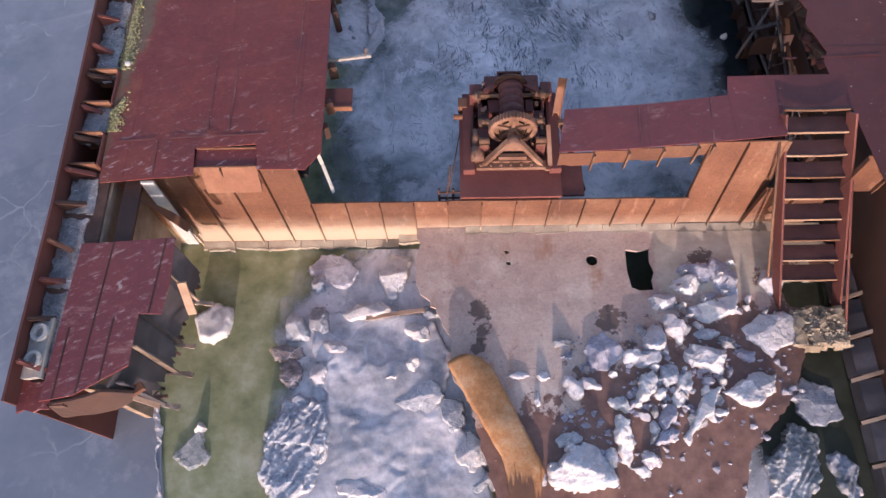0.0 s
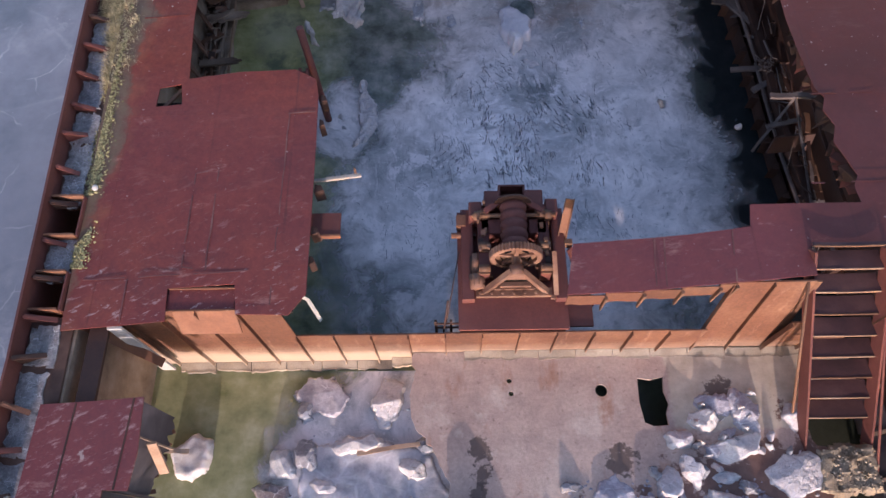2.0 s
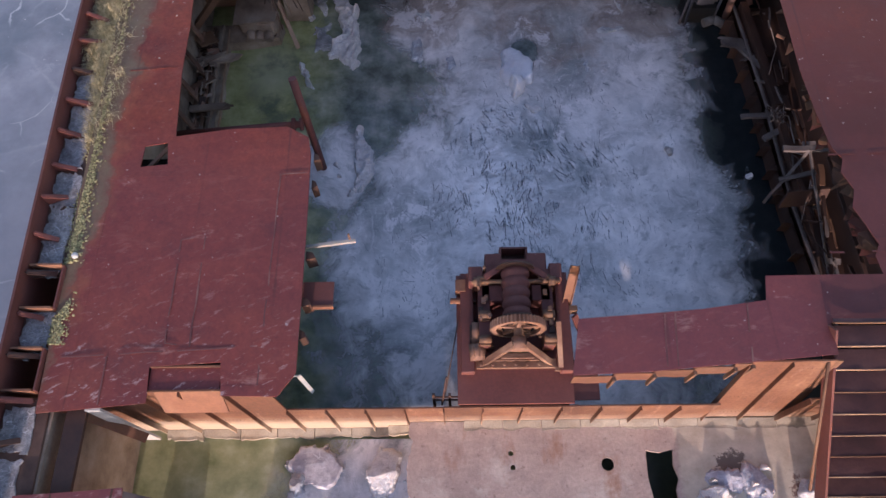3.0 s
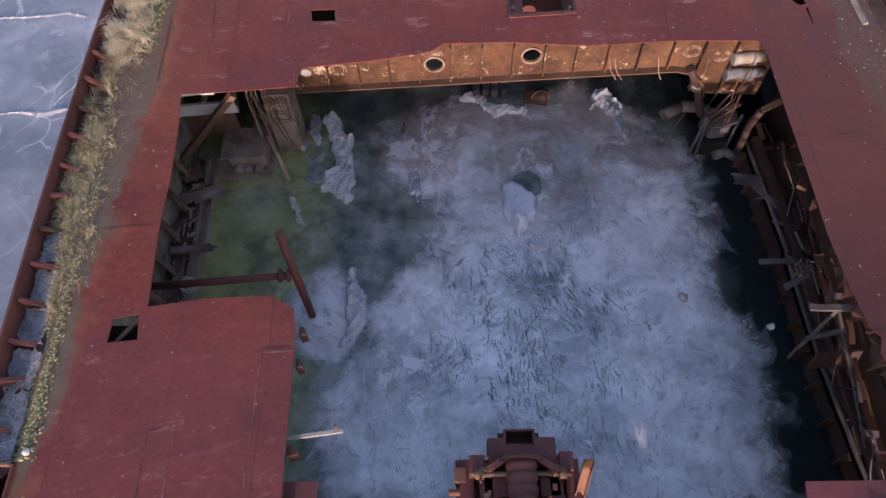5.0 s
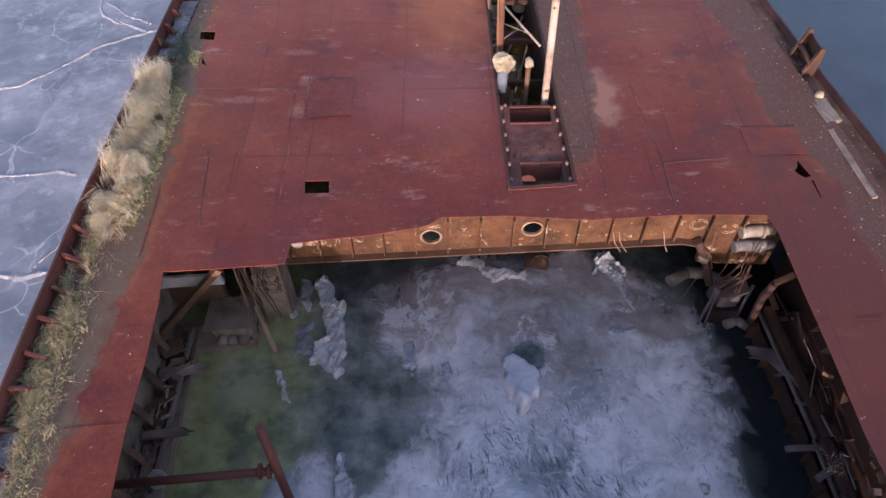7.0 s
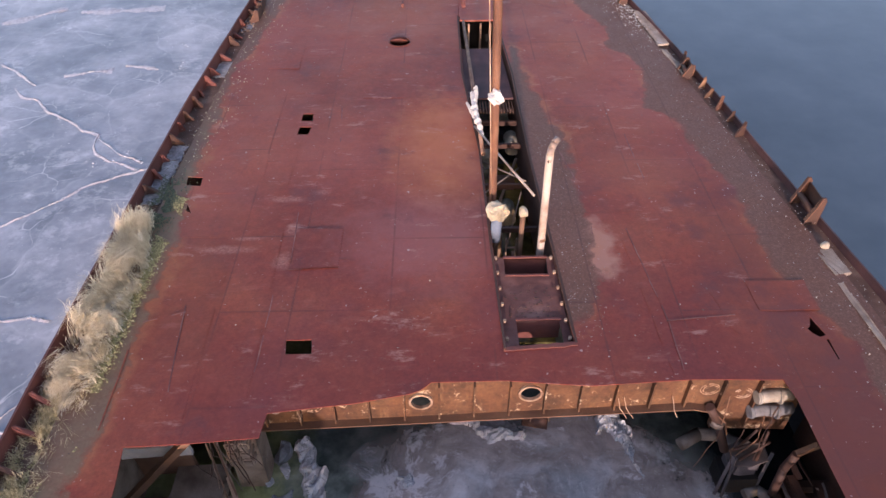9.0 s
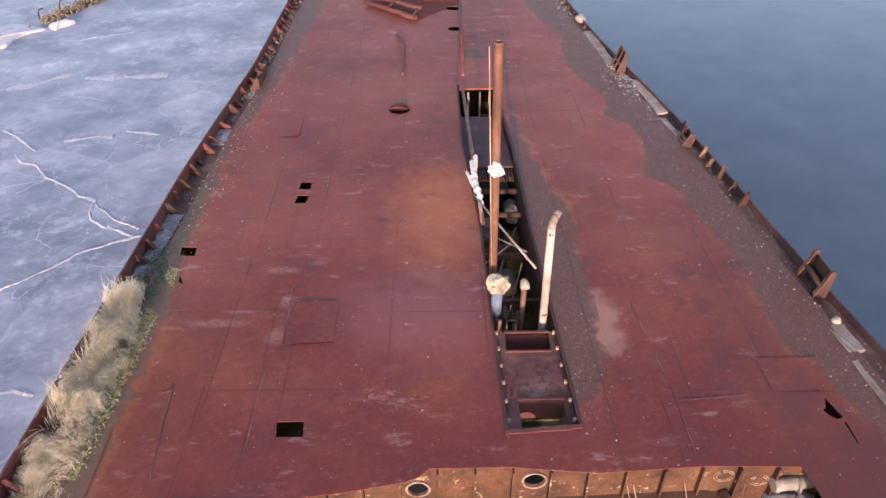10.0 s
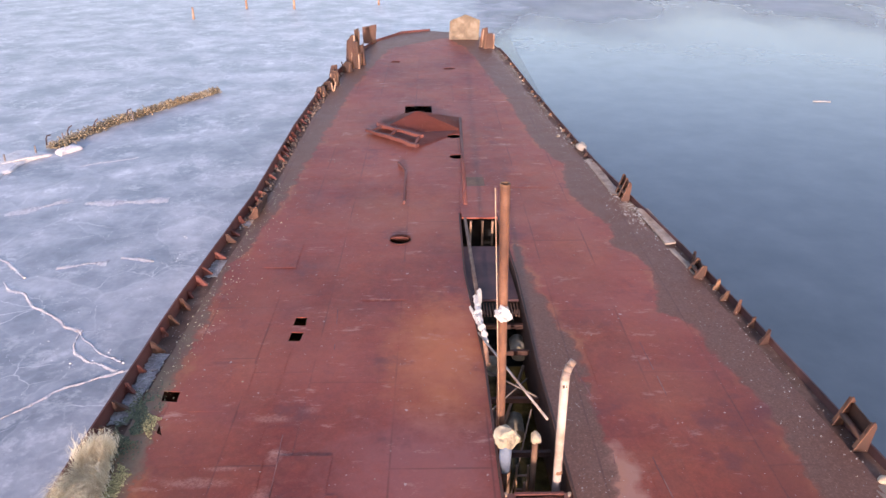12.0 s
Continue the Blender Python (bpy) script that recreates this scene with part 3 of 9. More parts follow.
    # slightly darker band beside the flooded hold, fading out forward
    old = ramp(n, l, calc(n, l, "ADD", calc(n, l, "DIVIDE", Y, 20.0), calc(n, l, "MULTIPLY_ADD", broad, 0.16, -0.08)), [(0.69, 0.25), (0.76, 0.0)])
    old = calc(n, l, "MULTIPLY", old, ramp(n, l, calc(n, l, "DIVIDE", Y, 20.0), [(0.58, 0.0), (0.61, 1.0)]))
    col = mix(n, l, old, col, (0.15, 0.033, 0.03))
    # pale scratches and lost scale near the aft edge
    slant = n.new("ShaderNodeMapping")
    slant.inputs["Rotation"].default_value = (0, 0, -0.42)
    l.new(p, slant.inputs["Vector"])
    f = nz(n, l, stretched(n, l, slant.outputs[0], 1.0, 3.0, 1.0), 4.2, 8, 0.74)
    aft = ramp(n, l, calc(n, l, "DIVIDE", Y, 10.0), [(0.53, 1.0), (0.58, 0.6), (0.66, 0.16), (0.8, 0.04)])
    f = calc(n, l, "MULTIPLY", ramp(n, l, f, [(0.545, 0.0), (0.63, 0.6)] if flecked else [(0.57, 0.0), (0.625, 0.9)]), aft)
    f = calc(n, l, "MULTIPLY", f, ramp(n, l, X, [(0.0, 1.0), (0.6, 0.12)]))
    col = mix(n, l, f, col, (0.46, 0.3, 0.27))
    worn = ramp(n, l, nz(n, l, stretched(n, l, p, 0.9, 2.6, 1.0), 1.6, 8, 0.72), [(0.57, 0.0), (0.7, 0.3)])
    col = mix(n, l, worn, col, (0.33, 0.13, 0.1))
    wisp = ramp(n, l, nz(n, l, stretched(n, l, p, 0.9, 1.7, 1.0), 2.6, 10, 0.78), [(0.62, 0.0), (0.7, 0.5)])
    col = mix(n, l, wisp, col, (0.45, 0.26, 0.2))
    # paler in uneven patches forward of y = 14
    paler = calc(n, l, "MULTIPLY", ramp(n, l, nz(n, l, p, 0.35, 6, 0.6), [(0.4, 0.06), (0.62, 0.38)]), ramp(n, l, calc(n, l, "DIVIDE", Y, 40.0), [(0.35, 0.0), (0.44, 1.0)]))
    col = mix(n, l, paler, col, (0.39, 0.112, 0.078))
    smear = ramp(n, l, nz(n, l, stretched(n, l, p, 0.8, 2.0, 1.0), 1.5, 8, 0.72), [(0.6, 0.0), (0.7, 0.5)])
    col = mix(n, l, smear, col, (0.5, 0.3, 0.24))
    # darkening put into the colour towards the right, most of all aft
    right_aft = calc(n, l, "MULTIPLY", ramp(n, l, calc(n, l, "SUBTRACT", X, 3.9), [(0.0, 0.0), (1.0, 0.26)]), ramp(n, l, calc(n, l, "DIVIDE", Y, 30.0), [(0.4, 1.0), (0.47, 0.4), (0.7, 0.0)]))
    dark = ramp(n, l, calc(n, l, "SUBTRACT", nz(n, l, p, 0.8, 8, 0.7), right_aft), [(0.3, 0.6), (0.42, 0.0)])
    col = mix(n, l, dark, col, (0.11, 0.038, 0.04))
    right_dark = calc(n, l, "MULTIPLY", calc(n, l, "MULTIPLY", right_aft, 2.9), ramp(n, l, nz(n, l, p, 1.1, 7, 0.65), [(0.35, 0.5), (0.6, 1.0)]))
    col = mix(n, l, right_dark, col, ramp(n, l, calc(n, l, "DIVIDE", Y, 20.0), [(0.42, (0.072, 0.022, 0.016)), (0.52, (0.14, 0.04, 0.024))]))
    chips = calc(n, l, "MAXIMUM", ramp(n, l, nz(n, l, p, 6.5, 3, 0.55), [(0.73, 0.0), (0.76, 1.0)]), ramp(n, l, nz(n, l, p, 17.0, 2, 0.5), [(0.735, 0.0), (0.76, 0.8)]))
    col = mix(n, l, calc(n, l, "MULTIPLY", chips, 0.6), col, (0.5, 0.42, 0.38))
    # soil and grit along the sides
    side = n.new("ShaderNodeAttribute")
    side.attribute_name = "side"
    dirt = calc(n, l, "ADD", side.outputs["Fac"], calc(n, l, "MULTIPLY_ADD", nz(n, l, p, 1.3, 7, 0.65), 0.9, -0.45))
    dirt = calc(n, l, "ADD", dirt, calc(n, l, "MULTIPLY_ADD", nz(n, l, p, 3.4, 5, 0.6), 0.7, -0.35))
    fringe = ramp(n, l, dirt, [(0.2, 0.0), (0.42, 0.5), (0.52, 0.0)])
    col = mix(n, l, calc(n, l, "MULTIPLY", fringe, ramp(n, l, nz(n, l, p, 0.9, 4, 0.6), [(0.45, 0.0), (0.62, 0.9)])), col, (0.36, 0.15, 0.065))
    dirt = ramp(n, l, dirt, [(0.44, 0.0), (0.5, 0.6), (0.62, 0.95)])
    soil = ramp(n, l, fine, [(0.3, (0.105, 0.046, 0.029)), (0.55, (0.15, 0.073, 0.048)), (0.72, (0.22, 0.125, 0.085))])
    soil = mix(n, l, calc(n, l, "MULTIPLY", calc(n, l, "MULTIPLY", calc(n, l, "LESS_THAN", X, 0.0), ramp(n, l, calc(n, l, "DIVIDE", Y, 30.0), [(0.6, 1.0), (0.75, 0.15)])), ramp(n, l, mid, [(0.35, 0.25), (0.65, 0.75)])), soil, (0.185, 0.15, 0.09))
    col = mix(n, l, dirt, col, soil)
    # weld lines at the plate's edge
    gaps = []
    for name in ("edge_x", "edge_y"):
        at = n.new("ShaderNodeAttribute")
        at.attribute_name = name
        two = n.new("ShaderNodeSeparateXYZ")
        l.new(at.outputs["Vector"], two.inputs[0])
        gaps.append(calc(n, l, "MINIMUM", two.outputs["X"], two.outputs["Y"]))
    gap = calc(n, l, "MINIMUM", gaps[0], gaps[1])
    weld = calc(n, l, "MULTIPLY", ramp(n, l, calc(n, l, "MULTIPLY_ADD", mid, 0.04, gap), [(0.024, 0.55), (0.042, 0.0)]), ramp(n, l, nz(n, l, p, 0.55, 3, 0.5), [(0.42, 0.08), (0.58, 1.0)]))
    if welds:
        col = mix(n, l, weld, col, (0.085, 0.03, 0.026))
    l.new(col, b.inputs["Base Color"])
    l.new(calc(n, l, "MULTIPLY_ADD", mid, 0.35, 0.4), b.inputs["Roughness"])
    b.inputs["Specular IOR Level"].default_value = 0.32
    h = calc(n, l, "ADD", calc(n, l, "MULTIPLY", mid, 1.2), calc(n, l, "MULTIPLY", fine, 0.35))
    h = calc(n, l, "ADD", h, calc(n, l, "MULTIPLY", nz(n, l, p, 0.9, 3, 0.5), 4.0))
    relief(n, l, b, h, 0.35, 0.014)
    return m


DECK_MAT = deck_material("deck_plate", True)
DECK_LOOSE = deck_material("loose_plate", False)
DECK_FLECKED = deck_material("flecked_plate", False, True)
XS = [-4.15, -3.0, -1.95, -0.5, 0.98, 2.55, 3.75, 5.0]
left_edge = [(along(LEFT, y) + (0.42 if y < 20 else 0.36 if y < 40 else 0.1), y) for y in (48, 43, 38, 33, 28, 25, 22, 19, 15.5, 13, 8, 5.12)]
right_edge = [(along(RIGHT, y) - 0.32, y) for y in (2.4, 8, 12, 14.2, 16.2, 19.8, 22.1, 24.9, 27.6, 34, 39, 46)]
OUTLINE = [(2.9, 48.9), (1.5, 50.5), (0.0, 51.1), (-1.5, 50.4)] + left_edge
OUTLINE += [(-3.25, 5.22), (-3.28, 5.63), (-2.48, 5.67), (-2.43, 5.29), (-1.81, 5.27), (-1.62, 5.53), (-1.63, 7.1), (-1.64, 7.64), (-1.66, 8.4), (-1.71, 8.66), (-2.0, 8.83), (-2.75, 8.8), (-3.45, 8.7)]
OUTLINE += [(-3.53, 9.77), (-3.54, 10.6), (-3.6, 11.55), (-3.67, 12.06), (-2.95, 12.08), (-2.03, 12.15), (-1.99, 12.51), (-0.9, 12.64), (-0.2, 12.78), (-0.05, 12.84), (0.1, 12.97), (1.11, 12.98), (2.22, 12.87), (3.57, 12.95), (4.77, 12.92)]
OUTLINE += [(4.83, 12.6), (4.83, 11.5), (4.85, 10.4), (4.85, 9.6), (4.9, 8.9), (4.97, 8.35), (5.07, 8.2), (5.0, 8.0), (5.1, 7.75), (5.02, 7.5), (5.12, 7.25), (5.2, 7.0), (5.12, 6.85), (5.15, 6.62), (4.64, 6.62), (3.79, 6.62), (3.74, 6.32), (3.0, 6.22), (1.57, 6.12), (1.45, 5.47)]
OUTLINE += [(2.3, 5.5), (2.9, 5.55), (3.93, 5.63), (4.4, 5.67), (4.4, 6.04), (5.32, 6.05), (5.45, 5.0), (5.55, 4.0), (5.62, 2.4)] + right_edge
HOLES = [
    [(-3.83, 8.56), (-3.84, 8.25), (-3.49, 8.28), (-3.54, 8.61)],
    [(-1.94, 13.74), (-1.91, 13.48), (-1.55, 13.48), (-1.58, 13.74)],
    [(1.15, 13.51), (2.1, 13.6), (2.05, 15.5), (2.04, 15.75), (1.96, 18.2), (1.93, 21.6), (1.76, 24.75), (0.85, 24.8), (0.85, 21.66), (1.07, 18.45), (1.1, 15.7)],
    [(-4.34, 17.72), (-4.3, 17.46), (-4.04, 17.43), (-4.06, 17.69)],
    [(-2.53, 19.94), (-2.54, 19.66), (-2.3, 19.65), (-2.32, 19.94)],
    [(-2.53, 19.43), (-2.55, 19.14), (-2.33, 19.14), (-2.3, 19.43)],
    [(-0.91, 34.87), (-0.88, 33.95), (0.12, 33.93), (0.12, 34.85)],
    [(5.59, 14.05), (5.52, 13.87), (5.46, 13.83), (5.5, 13.74), (5.58, 13.66), (5.68, 13.7)],
    [(5.645, 13.62), (5.655, 13.25), (5.67, 13.25), (5.68, 13.62)],
    [(-4.14, 16.9), (-4.12, 16.72), (-4.02, 16.66)],
]
HOLES += [[(cx + rx * math.cos(k * math.pi / 10), cy + ry * math.sin(k * math.pi / 10)) for k in range(20)] for cx, cy, rx, ry in
          ((-0.63, 23.3, 0.25, 0.26), (0.88, 31.1, 0.25, 0.2), (0.9, 29.1, 0.23, 0.2), (-1.64, 42.7, 0.25, 0.15), (0.94, 41.2, 0.28, 0.16))]


def inside(p, poly):
    x, y, odd, n = p[0], p[1], False, len(poly)
    for k in range(n):
        (ax, ay), (bx, by) = poly[k], poly[(k + 1) % n]
        if (ay > y) != (by > y) and x < (bx - ax) * (y - ay) / (by - ay) + ax:
            odd = not odd
    return odd


def cut_sheet(outline, holes, xs, ys, segs=()):
    """Triangles of a sheet with holes, split along grid lines."""
    pts, edges = [], []
    for loop in [outline] + holes:
        k0 = len(pts)
        pts += [Vector(p) for p in loop]
        edges += [(k0 + k, k0 + (k + 1) % len(loop)) for k in range(len(loop))]
    x0, x1 = min(p[0] for p in outline) - 1, max(p[0] for p in outline) + 1
    y0, y1 = min(p[1] for p in outline) - 1, max(p[1] for p in outline) + 1
    for x in xs:
        edges.append((len(pts), len(pts) + 1))
        pts += [Vector((x, y0)), Vector((x, y1))]
    for y in ys:
        edges.append((len(pts), len(pts) + 1))
        pts += [Vector((x0, y)), Vector((x1, y))]
    for a, b in segs:
        edges.append((len(pts), len(pts) + 1))
        pts += [Vector(a), Vector(b)]
    co, _, faces, *_ = mathutils.geometry.delaunay_2d_cdt(pts, edges, [], 0, 1e-5)
    good = []
    for f in faces:
        c = sum((co[k] for k in f), Vector((0, 0))) / len(f)
        if inside(c, outline) and not any(inside(c, h) for h in holes):
            good.append((f, c))
    return co, good


def soil(x, y):
    """1 at the deck's outer edges, 0 towards its middle: where soil has gathered."""
    if y < 11 and x > -3:
        return 0.0
    a = 0.5 + (along(SOIL_L, y) - x) / 0.7
    b = 0.5 + (x - along(SOIL_R, y)) / 0.55
    c = 0.0
    if 13.0 < y < 24 and x > 1.9:
        c = 0.5 + (along(SOIL_M, y) - x) / 0.7
    return max(0.0, min(1.0, max(a, b, c)))


SOIL_L = [(5, -4.5), (7.4, -4.3), (9.2, -4.24), (11.7, -4.12), (15, -4.04), (17.6, -4.25), (19.4, -4.3), (21.5, -4.4), (24.2, -4.0), (28.7, -3.7), (38, -3.2), (46, -2.1), (48.5, 0.5), (50, 3.0)]
SOIL_R = [(11, 6.2), (12.8, 5.95), (13.7, 5.97), (14.2, 5.84), (14.6, 5.63), (15.2, 5.35), (15.9, 5.48), (16.6, 5.52), (17.2, 5.5), (18.0, 5.34), (18.8, 5.12), (19.4, 5.24), (19.8, 4.92), (20.05, 4.5), (20.5, 4.68), (21.2, 4.84), (21.9, 4.97), (22.5, 4.74), (22.95, 4.2), (23.3, 4.45), (23.9, 4.58), (24.6, 4.33), (25.4, 4.08), (26.4, 3.86), (28.4, 4.12), (30, 3.55), (36.3, 3.1), (46, 2.0), (50, 0.5)]
SOIL_M = [(13, 1.5), (13.7, 1.95), (14.3, 2.5), (15, 2.75), (16, 2.75), (18.6, 2.75), (20, 2.5), (22, 2.15), (24, 2.0)]
deck = base("deck", (0, 12, DECK), "rust-red riveted steel deck of a derelict barge, torn and holed", "deck", kind="structure")
rnd = random.Random(77)
xb = [-5.2] + XS + [6.6]
rows_ = []
for i in range(len(xb) - 1):
    y, row = 2.3, [2.3]
    while y < 50:
        y += rnd.choice((1.7, 2.2, 2.6, 3.1, 3.6))
        if i in (5, 6, 7, 8) and 5.3 < y < 6.7:
            continue
        row.append(y)
    rows_.append(row + [53.0])
seams = [((xb[i], y), (xb[i + 1], y)) for i, row in enumerate(rows_) for y in row[1:-1]]
co, good = cut_sheet(OUTLINE, HOLES, XS + [-4.6 + 0.37 * k for k in range(31)] + [4.1 + 0.185 * k for k in range(9)], [2.7 + 0.61 * k for k in range(80)] + [17.0 + 0.305 * k for k in range(28)], seams)
plates = {}
for f, c in good:
    i = sum(c.x > x for x in XS)
    plates.setdefault((i, sum(c.y > y for y in rows_[i][1:])), []).append(f)
for (i, j), faces in sorted(plates.items()):
    yb = rows_[i]
    bm = bmesh.new()
    side = bm.verts.layers.float.new("side")
    ex, ey = bm.verts.layers.float_vector.new("edge_x"), bm.verts.layers.float_vector.new("edge_y")
    used = {}
    lift = random.uniform(-0.002, 0.002)
    tops = []
    for f in faces:
        vs = []
        for k in f:
            if k not in used:
                x, y = co[k]
                v = bm.verts.new((x, y, DECK + lift + 0.016 * noise.noise((x * 0.7, y * 0.5, 0.3)) + 0.009 * noise.noise((x * 1.5, y * 1.1, 4.3))))
                v[side] = soil(x, y)
                v[ex], v[ey] = (x - xb[i], xb[i + 1] - x, 0), (y - yb[j], yb[j + 1] - y, 0)
                used[k] = v
            vs.append(used[k])
        tops.append(bm.faces.new(vs))
    ext = bmesh.ops.extrude_face_region(bm, geom=tops)
    down = [g for g in ext["geom"] if isinstance(g, bmesh.types.BMVert)]
    bmesh.ops.translate(bm, verts=down, vec=(0, 0, -0.014))
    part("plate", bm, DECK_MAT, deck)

bm = bmesh.new()
beam(bm, (-3.8, 8.27, 2.3), (-3.56, 8.58, 2.32), 0.05, 0.03)
part("hole_bar", bm, RUST_BROWN, deck)
# black sheet added below the deck hole in place of shade
bm = bmesh.new()
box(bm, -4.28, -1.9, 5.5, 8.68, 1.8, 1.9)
solo("hold_compartment", bm, DARK, "added black sheet standing in for shade under the aft deck", "hull", kind="structure")

# near deck on the left, past the gap
bm = bmesh.new()
slab(bm, [(-4.56, 2.34), (-4.21, 2.4), (-3.9, 2.58), (-3.63, 2.74), (-3.62, 3.36), (-3.35, 3.35), (-3.31, 3.74), (-3.34, 4.34), (-3.9, 4.3), (-4.48, 4.27)], 2.375, 2.4)
part("plate", bm, DECK_FLECKED, deck)


# ---- hull shell ----
def shell(name, table, sign, y0, y1, label):
    bm = bmesh.new()
    ys = [y0 + (y1 - y0) * k / 60 for k in range(61)]
    rows = []
    for y in ys:
        x = along(table, y)
        top = (2.62 if sign < 0 else 2.49) + 0.02 * noise.noise((y, 0, 0)) - (0.12 if y > 46 else 0.0)
        rows.append([bm.verts.new(c) for c in ((x, y, -0.6), (x, y, top), (x - sign * 0.03, y, top), (x - sign * 0.03, y, -0.6))])
    for a, b in zip(rows, rows[1:]):
        for k in range(4):
            bm.faces.new([a[k], a[(k + 1) % 4], b[(k + 1) % 4], b[k]])
    bm.faces.new(rows[0])
    bm.faces.new(rows[-1][::-1])
    side = base(name, (along(table, 20), 20, 0), label, "hull", kind="structure")
    part("shell", bm, RUST_RED if sign < 0 else RUST_PLUM, side)
    return side


HULL_L = shell("hull_side_left", LEFT, -1, 2.3, 51.2, "rusty steel hull side with a low bulwark, frozen into the lake ice")
HULL_R = shell("hull_side_right", RIGHT, 1, 2.3, 51.2, "rusty steel hull side with a low bulwark above open water")


def waterway(name, table, sign, y0, y1, w, holes, label):
    """The sunken gutter plate between the bulwark and the deck's edge, with open bays."""
    bm = bmesh.new()
    ys = [y0 + 0.5 * k for k in range(int((y1 - y0) / 0.5) + 1)]
    for a, b in zip(ys, ys[1:]):
        if any(h0 <= (a + b) / 2 <= h1 for h0, h1 in holes):
            continue
        xa, xc = along(table, a) - sign * 0.03, along(table, b) - sign * 0.03
        poly = [(xa, a), (xc, b), (xc - sign * w, b), (xa - sign * w, a)]
        slab(bm, poly if sign > 0 else poly[::-1], DECK - 0.16, DECK - 0.06)
    return solo(name, bm, SOIL, label, "gutter", kind="structure")


SOIL = rust("gutter_soil", (0.09, 0.046, 0.032), (0.15, 0.08, 0.056), (0.23, 0.14, 0.1), spread=5.0, rough=0.95)
waterway("gutter_left", LEFT, -1, 2.3, 48, 0.5, [(6.3, 6.85), (5.35, 5.8)], "silted gutter between bulwark and deck")
waterway("gutter_right", RIGHT, 1, 2.3, 48, 0.45, [], "silted gutter between bulwark and deck")

# inner sides of the hold under the deck
bm = bmesh.new()
box(bm, -4.4, -4.3, 2.6, 13.2, -0.5, 2.3)
solo("hold_side_left", bm, LEDGE_DIRT, "dark rusted inner hull plating under the deck", "hull", kind="structure")
bm = bmesh.new()
box(bm, 5.95, 6.05, 2.4, 13.6, -0.5, 2.3)
solo("hold_side_right", bm, RUST_DARK, "dark rusted inner hull plating under the deck", "hull", kind="structure")
# unseen closing wall, near-black so that it reads as shade
bm = bmesh.new()
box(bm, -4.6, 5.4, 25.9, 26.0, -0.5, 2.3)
solo("hold_end", bm, DARK, "unseen black wall closing off the shade under the foredeck", "hull", kind="structure")

# ---- bulkhead across the hold ----
def tide_marked(name, silted):
    """Rusted plate with rivet rows, runs of rust and a pale silt line left by high water."""
    m, n, l, b = mat(name)
    p = place(n)
    xyz = n.new("ShaderNodeSeparateXYZ")
    l.new(p, xyz.inputs[0])
    broad, mid, fine = nz(n, l, p, 1.1, 5, 0.6), nz(n, l, p, 5.0, 7, 0.65), nz(n, l, p, 24.0, 6, 0.7)
    col = ramp(n, l, broad, [(0.3, (0.125, 0.047, 0.024)), (0.5, (0.178, 0.074, 0.037)), (0.66, (0.235, 0.113, 0.062))])
    runs = nz(n, l, stretched(n, l, p, 7.0, 7.0, 0.8), 1.6, 6, 0.65)
    col = mix(n, l, ramp(n, l, runs, [(0.52, 0.0), (0.72, 0.6)]), col, (0.17, 0.07, 0.045))
    col = mix(n, l, 0.5, col, ramp(n, l, fine, [(0.35, 0.4), (0.65, 1.0)]), "MULTIPLY")
    scab = ramp(n, l, nz(n, l, p, 7.0, 8, 0.75), [(0.57, 0.0), (0.66, 0.65)])
    col = mix(n, l, scab, col, (0.10, 0.043, 0.03))
    paler = ramp(n, l, nz(n, l, stretched(n, l, p, 3.0, 3.0, 0.7), 2.2, 7, 0.7), [(0.58, 0.0), (0.7, 0.45)])
    col = mix(n, l, paler, col, (0.4, 0.24, 0.155))
    info = n.new("ShaderNodeObjectInfo")
    col = mix(n, l, 1.0, col, ramp(n, l, info.outputs["Random"], [(0.0, 0.72), (1.0, 1.05)]), "MULTIPLY")
    high = calc(n, l, "SUBTRACT", 0.52, calc(n, l, "MULTIPLY", xyz.outputs["X"], 0.015))
    silt = calc(n, l, "ADD", calc(n, l, "SUBTRACT", high, xyz.outputs["Z"]), calc(n, l, "MULTIPLY_ADD", mid, 0.3, -0.15))
    if silted:
        col = mix(n, l, ramp(n, l, calc(n, l, "ADD", silt, 0.4), [(0.0, 0.0), (0.3, 0.28), (0.44, 0.75), (0.56, 0.9)]), col, (0.46, 0.36, 0.265))
    else:
        col = mix(n, l, 1.0, col, (0.74, 0.72, 0.54), "MULTIPLY")
        col = mix(n, l, 0.85, col, ramp(n, l, nz(n, l, p, 3.2, 7, 0.7), [(0.35, 0.35), (0.62, 1.15)]), "MULTIPLY")
        scale_ = nz(n, l, p, 3.0, 8, 0.75)
        col = mix(n, l, ramp(n, l, scale_, [(0.57, 0.0), (0.65, 0.85)]), col, (0.68, 0.53, 0.36))
        col = mix(n, l, ramp(n, l, scale_, [(0.3, 0.8), (0.4, 0.0)]), col, (0.06, 0.03, 0.022))
    l.new(col, b.inputs["Base Color"])
    b.inputs["Roughness"].default_value = 0.8
    relief(n, l, b, calc(n, l, "ADD", mid, calc(n, l, "MULTIPLY", fine, 0.4)), 0.35, 0.012)
    return m


BULKHEAD = tide_marked("tide_marked_rust", True)
GIRDER_RUST = tide_marked("scaled_rust", False)
WALL_Y = 5.35
wall = base("bulkhead", (0, WALL_Y, 0.0), "orange-rusted riveted bulkhead with upright stiffeners, cut low in the middle", "bulkhead", kind="structure")
STEP = 0.488


def lean(bm, a, b):
    """The part of the bulkhead under the bridge leans back to the bridge's edge."""
    if 3.3 < a < 4.3:
        for v in bm.verts:
            v.co.y += 0.25 * max(0.0, v.co.z - 0.5) / 1.87


